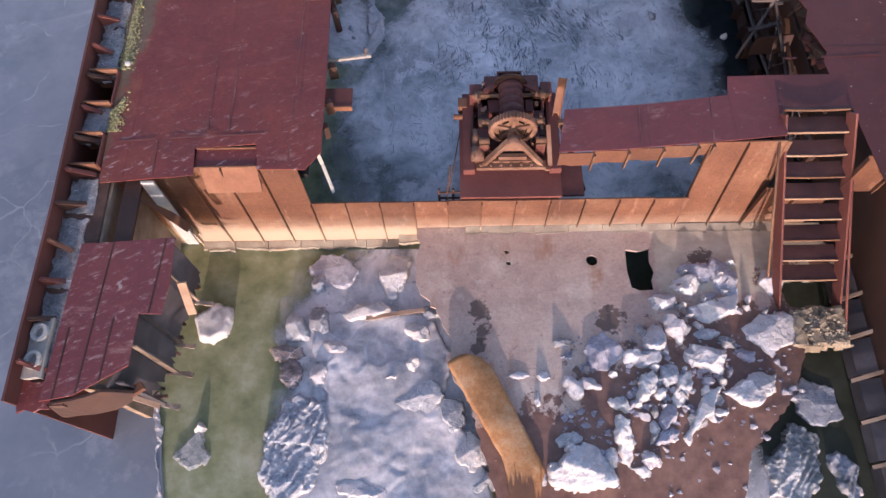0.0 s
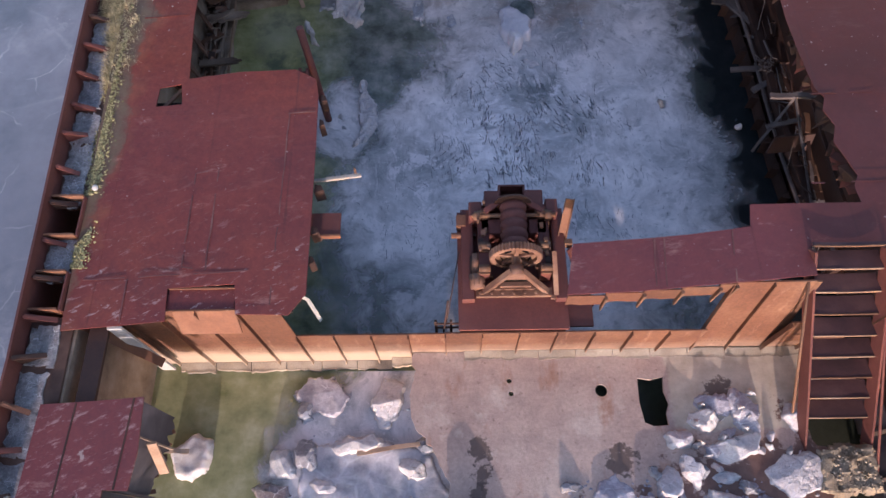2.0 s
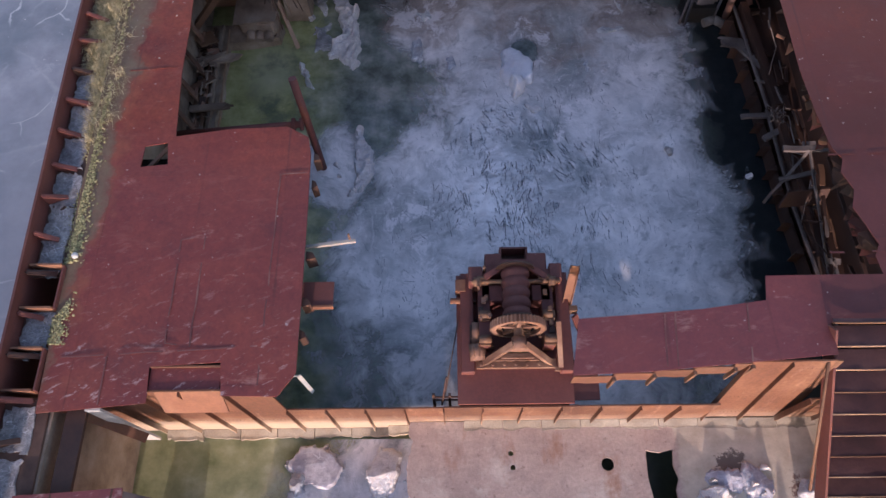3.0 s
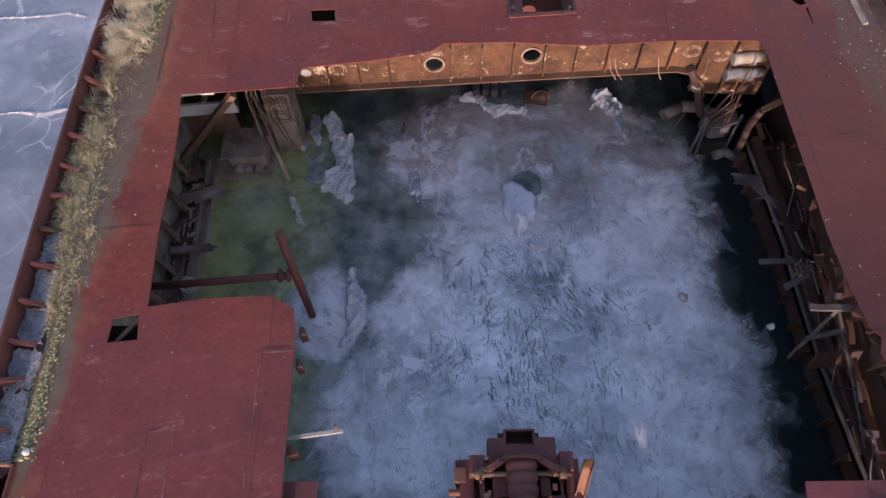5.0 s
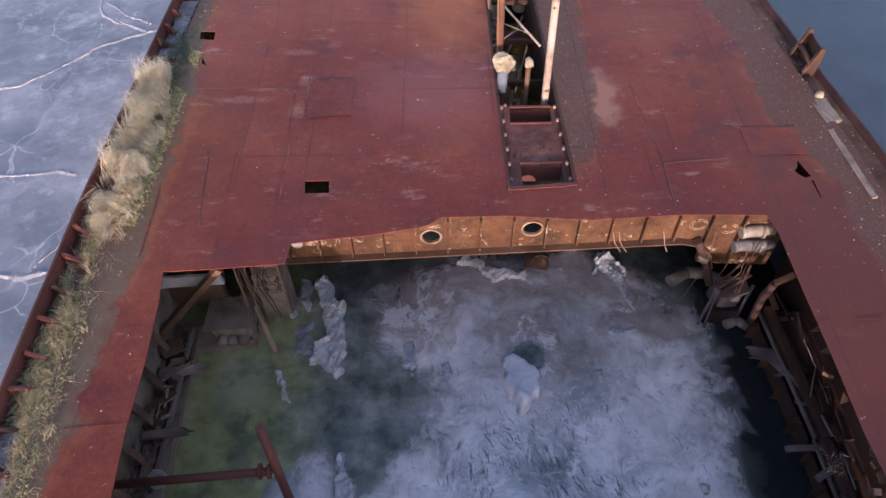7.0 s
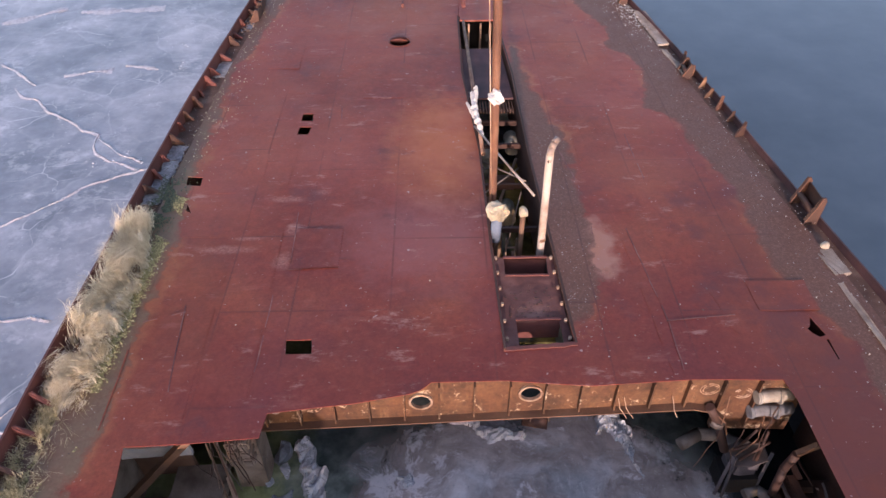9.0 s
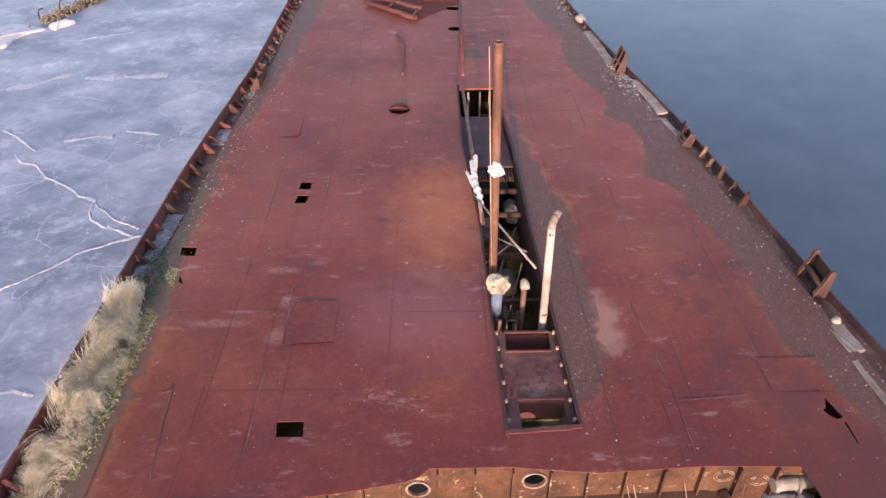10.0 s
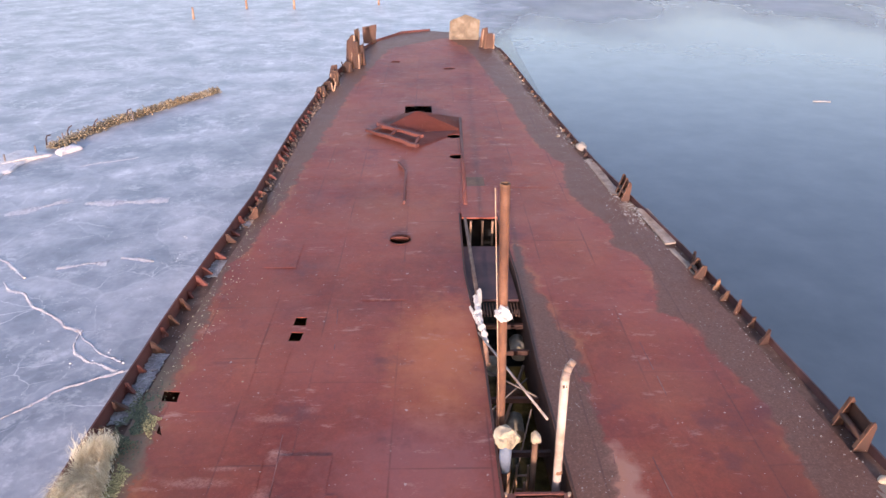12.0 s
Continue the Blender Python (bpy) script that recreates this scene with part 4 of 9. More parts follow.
edges = [-4.39 + STEP * k for k in range(24)]
for a, b in zip(edges, edges[1:]):
    low = a > -1.99 and b < 3.45
    top = 1.33 + random.uniform(-0.012, 0.012) if low else 1.58 if 4.3 < a < 5.0 else 2.37
    bm = bmesh.new()
    z0 = 0.06 if a < -0.4 else 0.42 if a < 5.2 else 1.45
    upright(bm, [(a, z0), (b, z0), (b, top), (a, top)], WALL_Y, WALL_Y + 0.02)
    lean(bm, a, b)
    part("panel", bm, BULKHEAD, wall)
    bm = bmesh.new()
    box(bm, a - 0.007, a + 0.007, WALL_Y - 0.055, WALL_Y - 0.001, z0 + 0.03, top - 0.01)
    lean(bm, a, b)
    part("stiffener", bm, BULKHEAD, wall)
    bm = bmesh.new()
    for z in ((top - 0.16, top - 0.5) if low else (top - 0.2, 1.3, 0.75) if a < 5.2 else (top - 0.2,)):
        for k in range(9):
            x = a + 0.04 + k * 0.05
            ring = [bm.verts.new((x + 0.009 * math.cos(q * 1.2566), WALL_Y - 0.0005, z + 0.009 * math.sin(q * 1.2566))) for q in range(5)]
            tip = bm.verts.new((x, WALL_Y - 0.008, z))
            for q in range(5):
                bm.faces.new([ring[q], ring[(q + 1) % 5], tip])
    lean(bm, a, b)
    part("rivet_rows", bm, RUST_BROWN, wall)

bm = bmesh.new()
upright(bm, [(4.4, 0.42), (4.56, 0.42), (4.46, 2.36), (4.4, 2.36)], WALL_Y, WALL_Y + 0.02)
lean(bm, 4.2, 4.3)
part("panel", bm, BULKHEAD, wall)

# ---- girder at the far side of the hold ----
RING_RUST = rust("ring_rust", (0.2, 0.1, 0.06), (0.42, 0.27, 0.18), (0.66, 0.53, 0.42), spread=9.0)
girder = base("girder", (1.3, 12.97, 1.5), "rust-orange transverse girder with round lightening holes under the deck edge", "girder", kind="structure")
lower = [(-2.3, 1.48), (3.7, 1.82), (4.0, 1.74), (4.22, 1.5), (4.32, 1.2), (5.2, 1.15)]
web = lower + [(5.2, 2.37), (-2.3, 2.37)]
rings = [(-0.05, 1.97, 0.14), (1.44, 2.12, 0.14)]
co3, good3 = cut_sheet(web, [[(cx + r * math.cos(k * math.pi / 9), cz + r * math.sin(k * math.pi / 9)) for k in range(18)] for cx, cz, r in rings], [0.7], [])
bm = bmesh.new()
vs = [bm.verts.new((p.x, 12.99, p.y)) for p in co3]
tops = [bm.faces.new([vs[k] for k in f]) for f, c in good3]
for v in [v for v in bm.verts if not v.link_faces]:
    bm.verts.remove(v)
ext = bmesh.ops.extrude_face_region(bm, geom=tops)
bmesh.ops.translate(bm, verts=[g for g in ext["geom"] if isinstance(g, bmesh.types.BMVert)], vec=(0, 0.02, 0))
part("web", bm, GIRDER_RUST, girder)
for (ax, az), (bx, bz) in zip(lower[:5], lower[1:5]):
    bm = bmesh.new()
    beam(bm, (ax, 12.95, az), (bx, 12.95, bz), 0.16, 0.02)
    part("flange", bm, RUST_BROWN, girder)
for k in range(15):
    x = -2.2 + 0.48 * k
    if all(abs(x - cx) > 0.17 for cx, _, _ in rings):
        bm = bmesh.new()
        box(bm, x - 0.012, x + 0.012, 12.9, 12.988, 1.5 + 0.056 * (x + 2.3) + 0.02 if x < 4 else 1.35, 2.36)
        part("stiffener", bm, GIRDER_RUST, girder)
for cx, cz, r in rings:
    bm = bmesh.new()
    for k in range(18):
        a, c = k * math.pi / 9, (k + 1) * math.pi / 9
        beam(bm, (cx + 1.08 * r * math.cos(a), 12.98, cz + 1.08 * r * math.sin(a)), (cx + 1.08 * r * math.cos(c), 12.98, cz + 1.08 * r * math.sin(c)), 0.05, 0.03)
    part("ring", bm, RING_RUST, girder, "pale scaled rim of a lightening hole")

for cx, cz, r in ((-1.55, 1.87, 0.13), (3.88, 2.13, 0.13), (4.36, 2.03, 0.12)):
    bm = bmesh.new()
    for k in range(20):
        a, c = 2 * math.pi * k / 20, 2 * math.pi * (k + 1) / 20
        if noise.noise((k * 0.6, cx, 2)) < -0.25:
            continue
        for f in (1.0, 0.72 + 0.2 * noise.noise((k * 0.5, cx, 8))):
            beam(bm, (cx + f * r * math.cos(a), 12.984, cz + f * r * 0.9 * math.sin(a)), (cx + f * r * math.cos(c), 12.984, cz + f * r * 0.9 * math.sin(c)), 0.006, 0.005 + 0.004 * (k % 3))
    part("weld_ring", bm, RUST_PALE, girder, "pale scaled ring left by a burnt-off flange")
# pale round disc at the girder's left end
bm = bmesh.new()
tube(bm, (-2.06, 12.96, 1.83), (-2.06, 12.985, 1.83), 0.08, 18)
part("cap", bm, CONCRETE, girder, "pale round disc on the girder")

# ---- hold floor ----
def floor_material():
    m, n, l, b = mat("silted_floor")
    p = place(n)
    xyz = n.new("ShaderNodeSeparateXYZ")
    l.new(p, xyz.inputs[0])
    broad, mid, fine = nz(n, l, p, 0.9, 5, 0.6), nz(n, l, p, 4.0, 7, 0.65), nz(n, l, p, 24.0, 6, 0.7)
    col = ramp(n, l, broad, [(0.3, (0.50, 0.355, 0.29)), (0.55, (0.60, 0.45, 0.37)), (0.75, (0.68, 0.54, 0.44))])
    col = mix(n, l, 0.5, col, ramp(n, l, mid, [(0.3, 0.6), (0.6, 1.0)]), "MULTIPLY")
    col = mix(n, l, 0.4, col, ramp(n, l, fine, [(0.35, 0.5), (0.65, 1.0)]), "MULTIPLY")
    rusty = ramp(n, l, nz(n, l, stretched(n, l, p, 2.0, 0.7, 1.0), 1.4, 5, 0.6), [(0.58, 0.0), (0.7, 0.7)])
    col = mix(n, l, rusty, col, (0.36, 0.17, 0.09))
    pits = ramp(n, l, nz(n, l, p, 17.0, 3, 0.5), [(0.66, 0.0), (0.72, 0.55)])
    col = mix(n, l, pits, col, (0.2, 0.13, 0.10))
    lime = ramp(n, l, nz(n, l, p, 1.1, 8, 0.7), [(0.56, 0.0), (0.66, 0.5)])
    col = mix(n, l, lime, col, (0.74, 0.66, 0.56))
    # the floor is paler beige right of x = 3, near the bulkhead
    cement = calc(n, l, "MINIMUM", calc(n, l, "SUBTRACT", xyz.outputs["X"], 3.02), calc(n, l, "SUBTRACT", xyz.outputs["Y"], 4.2))
    cement = ramp(n, l, calc(n, l, "ADD", cement, calc(n, l, "MULTIPLY_ADD", mid, 0.3, -0.15)), [(0.0, 0.0), (0.06, 0.85)])
    col = mix(n, l, cement, col, ramp(n, l, mid, [(0.3, (0.46, 0.39, 0.28)), (0.65, (0.68, 0.6, 0.46))]))
    # wet brown mud towards the open end
    bank = calc(n, l, "MULTIPLY_ADD", xyz.outputs["X"], 0.45, 2.62)
    wet = calc(n, l, "ADD", calc(n, l, "MULTIPLY", calc(n, l, "SUBTRACT", bank, xyz.outputs["Y"]), 0.8), calc(n, l, "MULTIPLY_ADD", nz(n, l, p, 2.6, 8, 0.7), 3.2, -1.6))
    wet = ramp(n, l, wet, [(0.3, 0.0), (0.42, 1.0)])
    col = mix(n, l, wet, col, ramp(n, l, mid, [(0.3, (0.12, 0.06, 0.044)), (0.7, (0.27, 0.155, 0.115))]))
    for cx, cy, r in ((0.42, 4.0, 0.17), (0.47, 3.68, 0.14), (0.42, 3.45, 0.12), (2.3, 3.85, 0.22), (3.75, 4.75, 0.2)):
        dx, dy = calc(n, l, "SUBTRACT", xyz.outputs["X"], cx), calc(n, l, "SUBTRACT", xyz.outputs["Y"], cy)
        d = calc(n, l, "SQRT", calc(n, l, "ADD", calc(n, l, "MULTIPLY", dx, dx), calc(n, l, "MULTIPLY", dy, dy)))
        d = calc(n, l, "ADD", d, calc(n, l, "MULTIPLY_ADD", nz(n, l, p, 6.0, 8, 0.7), 0.7, -0.35))
        stain = ramp(n, l, calc(n, l, "DIVIDE", d, r), [(0.75, 0.85), (0.95, 0.0)])
        col = mix(n, l, stain, col, (0.10, 0.07, 0.058))
    l.new(col, b.inputs["Base Color"])
    l.new(ramp(n, l, wet, [(0.0, 0.9), (1.0, 0.35)]), b.inputs["Roughness"])
    relief(n, l, b, calc(n, l, "ADD", mid, calc(n, l, "MULTIPLY", fine, 0.3)), 0.4, 0.02)
    return m


floor_xy = [(-0.46, 5.34), (-0.45, 4.95), (-0.5, 4.6), (-0.42, 4.27), (-0.2, 4.05), (-0.1, 3.8), (0.04, 3.58), (-0.05, 3.25), (0.3, 2.6), (0.6, 1.4), (0.9, 0.6), (3.6, 0.6), (4.0, 2.0), (4.6, 2.6), (5.0, 3.4), (5.5, 3.44), (5.48, 3.85), (4.9, 4.0), (4.75, 4.4), (5.64, 4.4), (5.6, 5.34)]


def jagged(poly, step, amp, keep):
    """The polygon with its edges broken into short uneven steps; edges above y = keep stay straight."""
    out, rnd = [], random.Random(8)
    for (ax, ay), (bx, by) in zip(poly, poly[1:] + poly[:1]):
        n = 1 if min(ay, by) > keep else max(1, int(math.hypot(bx - ax, by - ay) / step))
        for k in range(n):
            t = k / n
            a = amp if k and n > 1 else 0.0
            out.append((ax + (bx - ax) * t + rnd.uniform(-a, a), ay + (by - ay) * t + rnd.uniform(-a, a)))
    return out


floor_xy = jagged(floor_xy, 0.07, 0.03, 5.2)
floor_holes = [[(2.64, 4.94), (2.63, 4.6), (2.67, 4.33), (2.78, 4.28), (2.99, 4.29), (2.98, 4.45), (3.03, 4.58), (2.98, 4.75), (3.0, 4.95), (2.82, 4.91)]]
floor_holes += [[(cx + r * math.cos(k * math.pi / 8), cy + r * math.sin(k * math.pi / 8)) for k in range(16)] for cx, cy, r in ((2.13, 4.77, 0.085), (0.87, 4.92, 0.035), (0.89, 4.74, 0.035))]
co2, good2 = cut_sheet(floor_xy, floor_holes, [0.2, 1.2, 2.2, 3.2, 4.2], [1.5, 2.5, 3.5, 4.5])
bm = bmesh.new()
used = {}
tops = []
for f, c in good2:
    vs = []
    for k in f:
        if k not in used:
            x, y = co2[k]
            used[k] = bm.verts.new((x, y, 0.5 - 0.12 * max(0, 2.6 - y)))
        vs.append(used[k])
    tops.append(bm.faces.new(vs))
ext = bmesh.ops.extrude_face_region(bm, geom=tops)
bmesh.ops.translate(bm, verts=[g for g in ext["geom"] if isinstance(g, bmesh.types.BMVert)], vec=(0, 0, -0.05))
solo("hold_floor", bm, floor_material(), "grey-pink silted steel tank top with ragged edge and holes", "floor", kind="structure")

# ---- bulkhead ledge and the gap at its left ----
STONE = rust("pale_silt", (0.37, 0.3, 0.225), (0.51, 0.43, 0.325), (0.63, 0.55, 0.43), spread=4.0, rough=0.95, bump=0.6)
WHITE = rust("white_paint", (0.5, 0.47, 0.42), (0.68, 0.66, 0.62), (0.78, 0.77, 0.74), spread=3.0)
for k in range(17):
    a = -3.9 + 0.52 * k
    z = 0.10 + max(0.0, min(0.42, (a + 1.2) * 0.35))
    bm = bmesh.new()
    slab(bm, [(a, WALL_Y - 0.1 - 0.05 * random.random()), (a + 0.51, WALL_Y - 0.1 - 0.05 * random.random()), (a + 0.51, WALL_Y - 0.002), (a, WALL_Y - 0.002)], z - 0.06, z + 0.015)
    bmesh.ops.subdivide_edges(bm, edges=bm.edges, cuts=9, use_grid_fill=True)
    for v in bm.verts:
        front = max(0.0, min(1.0, (WALL_Y - 0.01 - v.co.y) / 0.09))
        v.co.y += front * (0.03 * noise.noise((v.co.x * 5, 1, k)) + 0.025 * noise.noise((v.co.x * 17, 4, k)))
        v.co.z += 0.01 * noise.noise(v.co * 6) - 0.03 * front
    part("ledge", bm, STONE, wall, "pale silt-crusted ledge at the bulkhead's foot")

bm = bmesh.new()
upright(bm, [(-4.02, 0.42), (-3.84, 0.42), (-3.78, 2.32), (-3.95, 2.32)], 5.16, 5.19)
solo("plank", bm, WHITE, "white-painted board leaning on the bulkhead", "plank")
gap = base("deck_beam", (-4.2, 4.7, 2.2), "dark rusted beam bridging the torn deck gap", "beam")
bm = bmesh.new()
beam(bm, (-4.05, 4.2, 2.28), (-4.05, 5.3, 2.28), 0.22, 0.02)
beam(bm, (-4.05, 4.2, 2.16), (-4.05, 5.3, 2.16), 0.02, 0.22)
part("flange", bm, RUST_DARK, gap)
bm = bmesh.new()
beam(bm, (-4.3, 5.25, 2.25), (-3.7, 5.05, 1.2), 0.12, 0.03)
part("brace", bm, RUST_WALL, gap)

# white strip hanging at the block's corner
strip = base("hanging_strip", (-1.69, 5.6, 2.3), "bent white metal strip hanging from the torn deck corner", "strip")
bm = bmesh.new()
beam(bm, (-1.66, 5.5, 2.38), (-1.69, 5.62, 1.95), 0.05, 0.012)
part("upper_piece", bm, WHITE, strip)
bm = bmesh.new()
beam(bm, (-1.69, 5.62, 1.95), (-1.66, 5.6, 1.2), 0.05, 0.012)
part("lower_piece", bm, WHITE, strip)

# sunken plate and bent flap in the notch of the deck's edge
bm = bmesh.new()
box(bm, -3.27, -2.47, 5.36, 5.62, 2.34, 2.355)
part("notch_floor", bm, DECK_LOOSE, deck)
bm = bmesh.new()
box(bm, -3.27, -2.47, 5.622, 5.64, 2.29, 2.39)
part("notch_back", bm, RUST_WALL, deck)
bm = bmesh.new()
rows_n = [[bm.verts.new((x + dx, y + d, z)) for x, dx in ((-3.2, 0.0), (-2.48, 0.02))] for y, z, d in ((5.352, 2.35, 0.0), (5.2, 1.95, 0.0), (5.22, 1.95, 0.0), (5.356, 2.33, 0.015))]
for k in range(4):
    a, b = rows_n[k], rows_n[(k + 1) % 4]
    bm.faces.new([a[0], a[1], b[1], b[0]])
bm.faces.new([r[0] for r in rows_n])
bm.faces.new([r[1] for r in rows_n][::-1])
part("notch_flap", bm, RUST_WALL, deck)

# ---- raised strips and lids on the aft deck ----
def strip_lines(name, segs, material, w=0.035, h=0.004):
    for (ax, ay), (bx, by) in segs:
        bm = bmesh.new()
        n = max(2, int(math.hypot(bx - ax, by - ay) / 0.16))
        row = [(ax + (bx - ax) * k / n + 0.012 * noise.noise((k * 0.7, ax, ay)), ay + (by - ay) * k / n + 0.012 * noise.noise((k * 0.7, ay, ax)), DECK + 0.006) for k in range(n + 1)]
        for k in range(n):
            if k == 0 or noise.noise((k * 0.45, ax * 3, by)) > -0.22:
                beam(bm, row[k], row[k + 1], w * (0.75 + 0.5 * noise.noise((k * 0.9, bx, 1)) ** 2), h)
        part(name, bm, material, deck)


SEAM_RUST = rust("seam_rust", (0.13, 0.042, 0.04), (0.22, 0.082, 0.072), (0.42, 0.22, 0.17), spread=4.0)
strip_lines("seam_strip", [((-3.15, 7.2), (-3.15, 5.9)), ((-2.86, 7.25), (-2.86, 5.85)), ((-3.15, 7.2), (-2.86, 7.25)), ((-3.15, 5.9), (-2.86, 5.85)), ((-2.02, 8.1), (-2.04, 5.4)), ((-4.3, 5.75), (-2.0, 5.85)), ((-3.78, 5.75), (-3.78, 5.2)), ((-2.04, 8.1), (-1.68, 8.12)), ((2.5, 5.55), (2.55, 6.17)), ((2.62, 5.55), (2.67, 6.18)), ((3.45, 5.6), (3.5, 6.28))], SEAM_RUST, 0.022)


def ragged(x0, x1, y0, y1, n, wob):
    """An uneven outline round a rectangle, counter-clockwise."""
    out = []
    for (ax, ay), (bx, by) in (((x0, y0), (x1, y0)), ((x1, y0), (x1, y1)), ((x1, y1), (x0, y1)), ((x0, y1), (x0, y0))):
        for k in range(n):
            t = k / n
            out.append((ax + (bx - ax) * t + random.uniform(-wob, wob), ay + (by - ay) * t + random.uniform(-wob, wob)))
    return out


# brackets hanging at the block's right edge
for y, l in ((8.35, 0.08), (7.95, 0.07), (6.95, 0.12), (6.35, 0.1), (5.95, 0.07)):
    bm = bmesh.new()
    slab(bm, [(-1.64, y), (-1.64 + l, y + 0.03), (-1.64 + l * 0.7, y + 0.1), (-1.64, y + 0.12)], 2.05, 2.3)
    part("edge_bracket", bm, RUST_DARK, deck)
ear = base("fairlead_box", (-1.5, 6.55, 2.0), "rust-orange open box bracket on the block's side", "bracket")
bm = bmesh.new()
box(bm, -1.68, -1.3, 6.42, 6.72, 2.14, 2.16)
part("plate", bm, RUST_RED, ear)
bm = bmesh.new()
box(bm, -1.66, -1.3, 6.395, 6.42, 2.08, 2.17)
part("lip", bm, RUST_WALL, ear)
rod = base("rod", (-1.4, 7.25, 2.2), "pale wooden pole with an iron cross-pin jutting over the flooded hold", "pole")
bm = bmesh.new()
beam(bm, (-1.85, 7.15, 2.2), (-1.06, 7.25, 2.2), 0.04, 0.04)
part("pole", bm, CONCRETE, rod)
bm = bmesh.new()
tube(bm, (-1.13, 7.27, 2.14), (-1.13, 7.27, 2.34), 0.014, 8)
part("pin", bm, RUST_BROWN, rod)

# ---- bridge underside: fascia with brackets ----
fascia = base("bridge_fascia", (2.9, 5.56, 2.2), "orange-rusted fascia plate with brackets under the narrow bridge deck", "fascia", kind="structure")
cuts = [1.46, 1.9, 2.35, 2.8, 3.25, 3.45]
for a, b in zip(cuts, cuts[1:]):
    ya = 5.452 + 0.066 * (a - 1.45)
    bm = bmesh.new()
    low = [(a + (b - a) * k / 5, 2.1 + random.uniform(-0.02, 0.03)) for k in range(6)]
    upright(bm, low + [(b - 0.004, 2.39), (a, 2.39)], ya, ya + 0.014)
    part("panel", bm, BULKHEAD, fascia)
    bm = bmesh.new()
    upright(bm, [(b - 0.012, 2.0), (b + 0.004, 2.0), (b + 0.02, 2.38), (b - 0.012, 2.38)], ya - 0.045, ya - 0.001)
    part("bracket", bm, RUST_BROWN, fascia)
bm = bmesh.new()
slab(bm, [(1.5, 5.6), (4.4, 5.75), (3.75, 6.28), (1.6, 6.1)], 2.33, 2.37)
part("stringer", bm, RUST_DARK, fascia)

# ---- stair ----
stair = base("ship_stair", (4.95, 4.6, 0.3), "rusted steel ship's stair with flat treads leaning against the deck edge", "stair")


def stair_at(t, side):
    """t: 0 at the top, 1 at the foot."""
    x = (4.37 + 0.37 * t) if side < 0 else (5.27 + 0.33 * t)
    return Vector((x, 6.02 - 2.12 * t, 2.48 - 2.16 * t))


for side in (-1, 1):
    bm = bmesh.new()
    beam(bm, stair_at(0.02, side), stair_at(1.06 if side < 0 else 1.12, side), 0.03, 0.2)
    part("stringer", bm, RUST_RED, stair)
for k in range(9):
    a, b = stair_at(0.1 * k, -1), stair_at(0.1 * k, 1)
    bm = bmesh.new()
    sag, dip = random.uniform(-0.012, 0.012), random.uniform(0.0, 0.02)
    for v in box(bm, a.x + 0.02, b.x - 0.02, a.y, a.y + (0.235 if k else 0.04), a.z - 0.014, a.z):
        v.co.z += sag * (v.co.x - 4.8)
    bmesh.ops.subdivide_edges(bm, edges=[e for e in bm.edges if e.calc_length() > 0.5], cuts=7)
    for v in bm.verts:
        v.co.z -= dip * math.sin(math.pi * (v.co.x - a.x) / (b.x - a.x)) - 0.004 * noise.noise(v.co * 7)
    tread = part("tread", bm, RUST_PLUM, stair)
    bm = bmesh.new()
    box(bm, a.x + 0.02, b.x - 0.02, a.y - 0.012, a.y - 0.002, a.z - 0.034, a.z + 0.004)
    bmesh.ops.subdivide_edges(bm, edges=[e for e in bm.edges if e.calc_length() > 0.5], cuts=7)
    for v in bm.verts:
        v.co.z += sag * (v.co.x - 4.8) - dip * math.sin(math.pi * (v.co.x - a.x) / (b.x - a.x)) + 0.006 * noise.noise(v.co * 9)
    part("nosing", bm, RUST_PALE if k % 3 else RUST_BROWN, tread, "pale worn nosing")
bm = bmesh.new()
tube(bm, (5.32, 5.95, 2.4), (5.66, 3.6, 0.35), 0.018, 8)
part("rail", bm, RUST_RED, stair)
bm = bmesh.new()
tube(bm, (4.3, 5.6, 2.35), (4.62, 4.35, 0.55), 0.018, 8)
part("rail", bm, RUST_BROWN, stair)

# ---- winch on its platform ----
P = 1.38
plat = base("winch_platform", (1.0, 6.3, 0.0), "rusted steel platform behind the bulkhead carrying the winch", "platform")
bm = bmesh.new()
box(bm, 0.18, 1.62, 5.385, 7.1, P - 0.05, P)
part("top_plate", bm, RUST_RED, plat)
bm = bmesh.new()
box(bm, 1.63, 1.95, 5.44, 5.95, P - 0.12, P - 0.07)
part("step_plate", bm, RUST_RED, plat)
for x, y in ((0.26, 5.5), (1.5, 5.5), (0.26, 7.0), (1.5, 7.0)):
    bm = bmesh.new()
    box(bm, x - 0.05, x + 0.05, y - 0.05, y + 0.05, -0.4, P - 0.05)
    part("leg", bm, RUST_DARK, plat)
bm = bmesh.new()
box(bm, 0.2, 1.6, 5.43, 5.45, 0.6, P - 0.05)
part("apron", bm, RUST_DARK, plat)
bm = bmesh.new()
tube(bm, (0.05, 5.6, 1.9), (-0.02, 5.42, 1.2), 0.012, 6)
tube(bm, (0.2, 6.4, 1.6), (0.02, 5.5, 1.35), 0.008, 6)
part("stay", bm, RUST_DARK, plat)

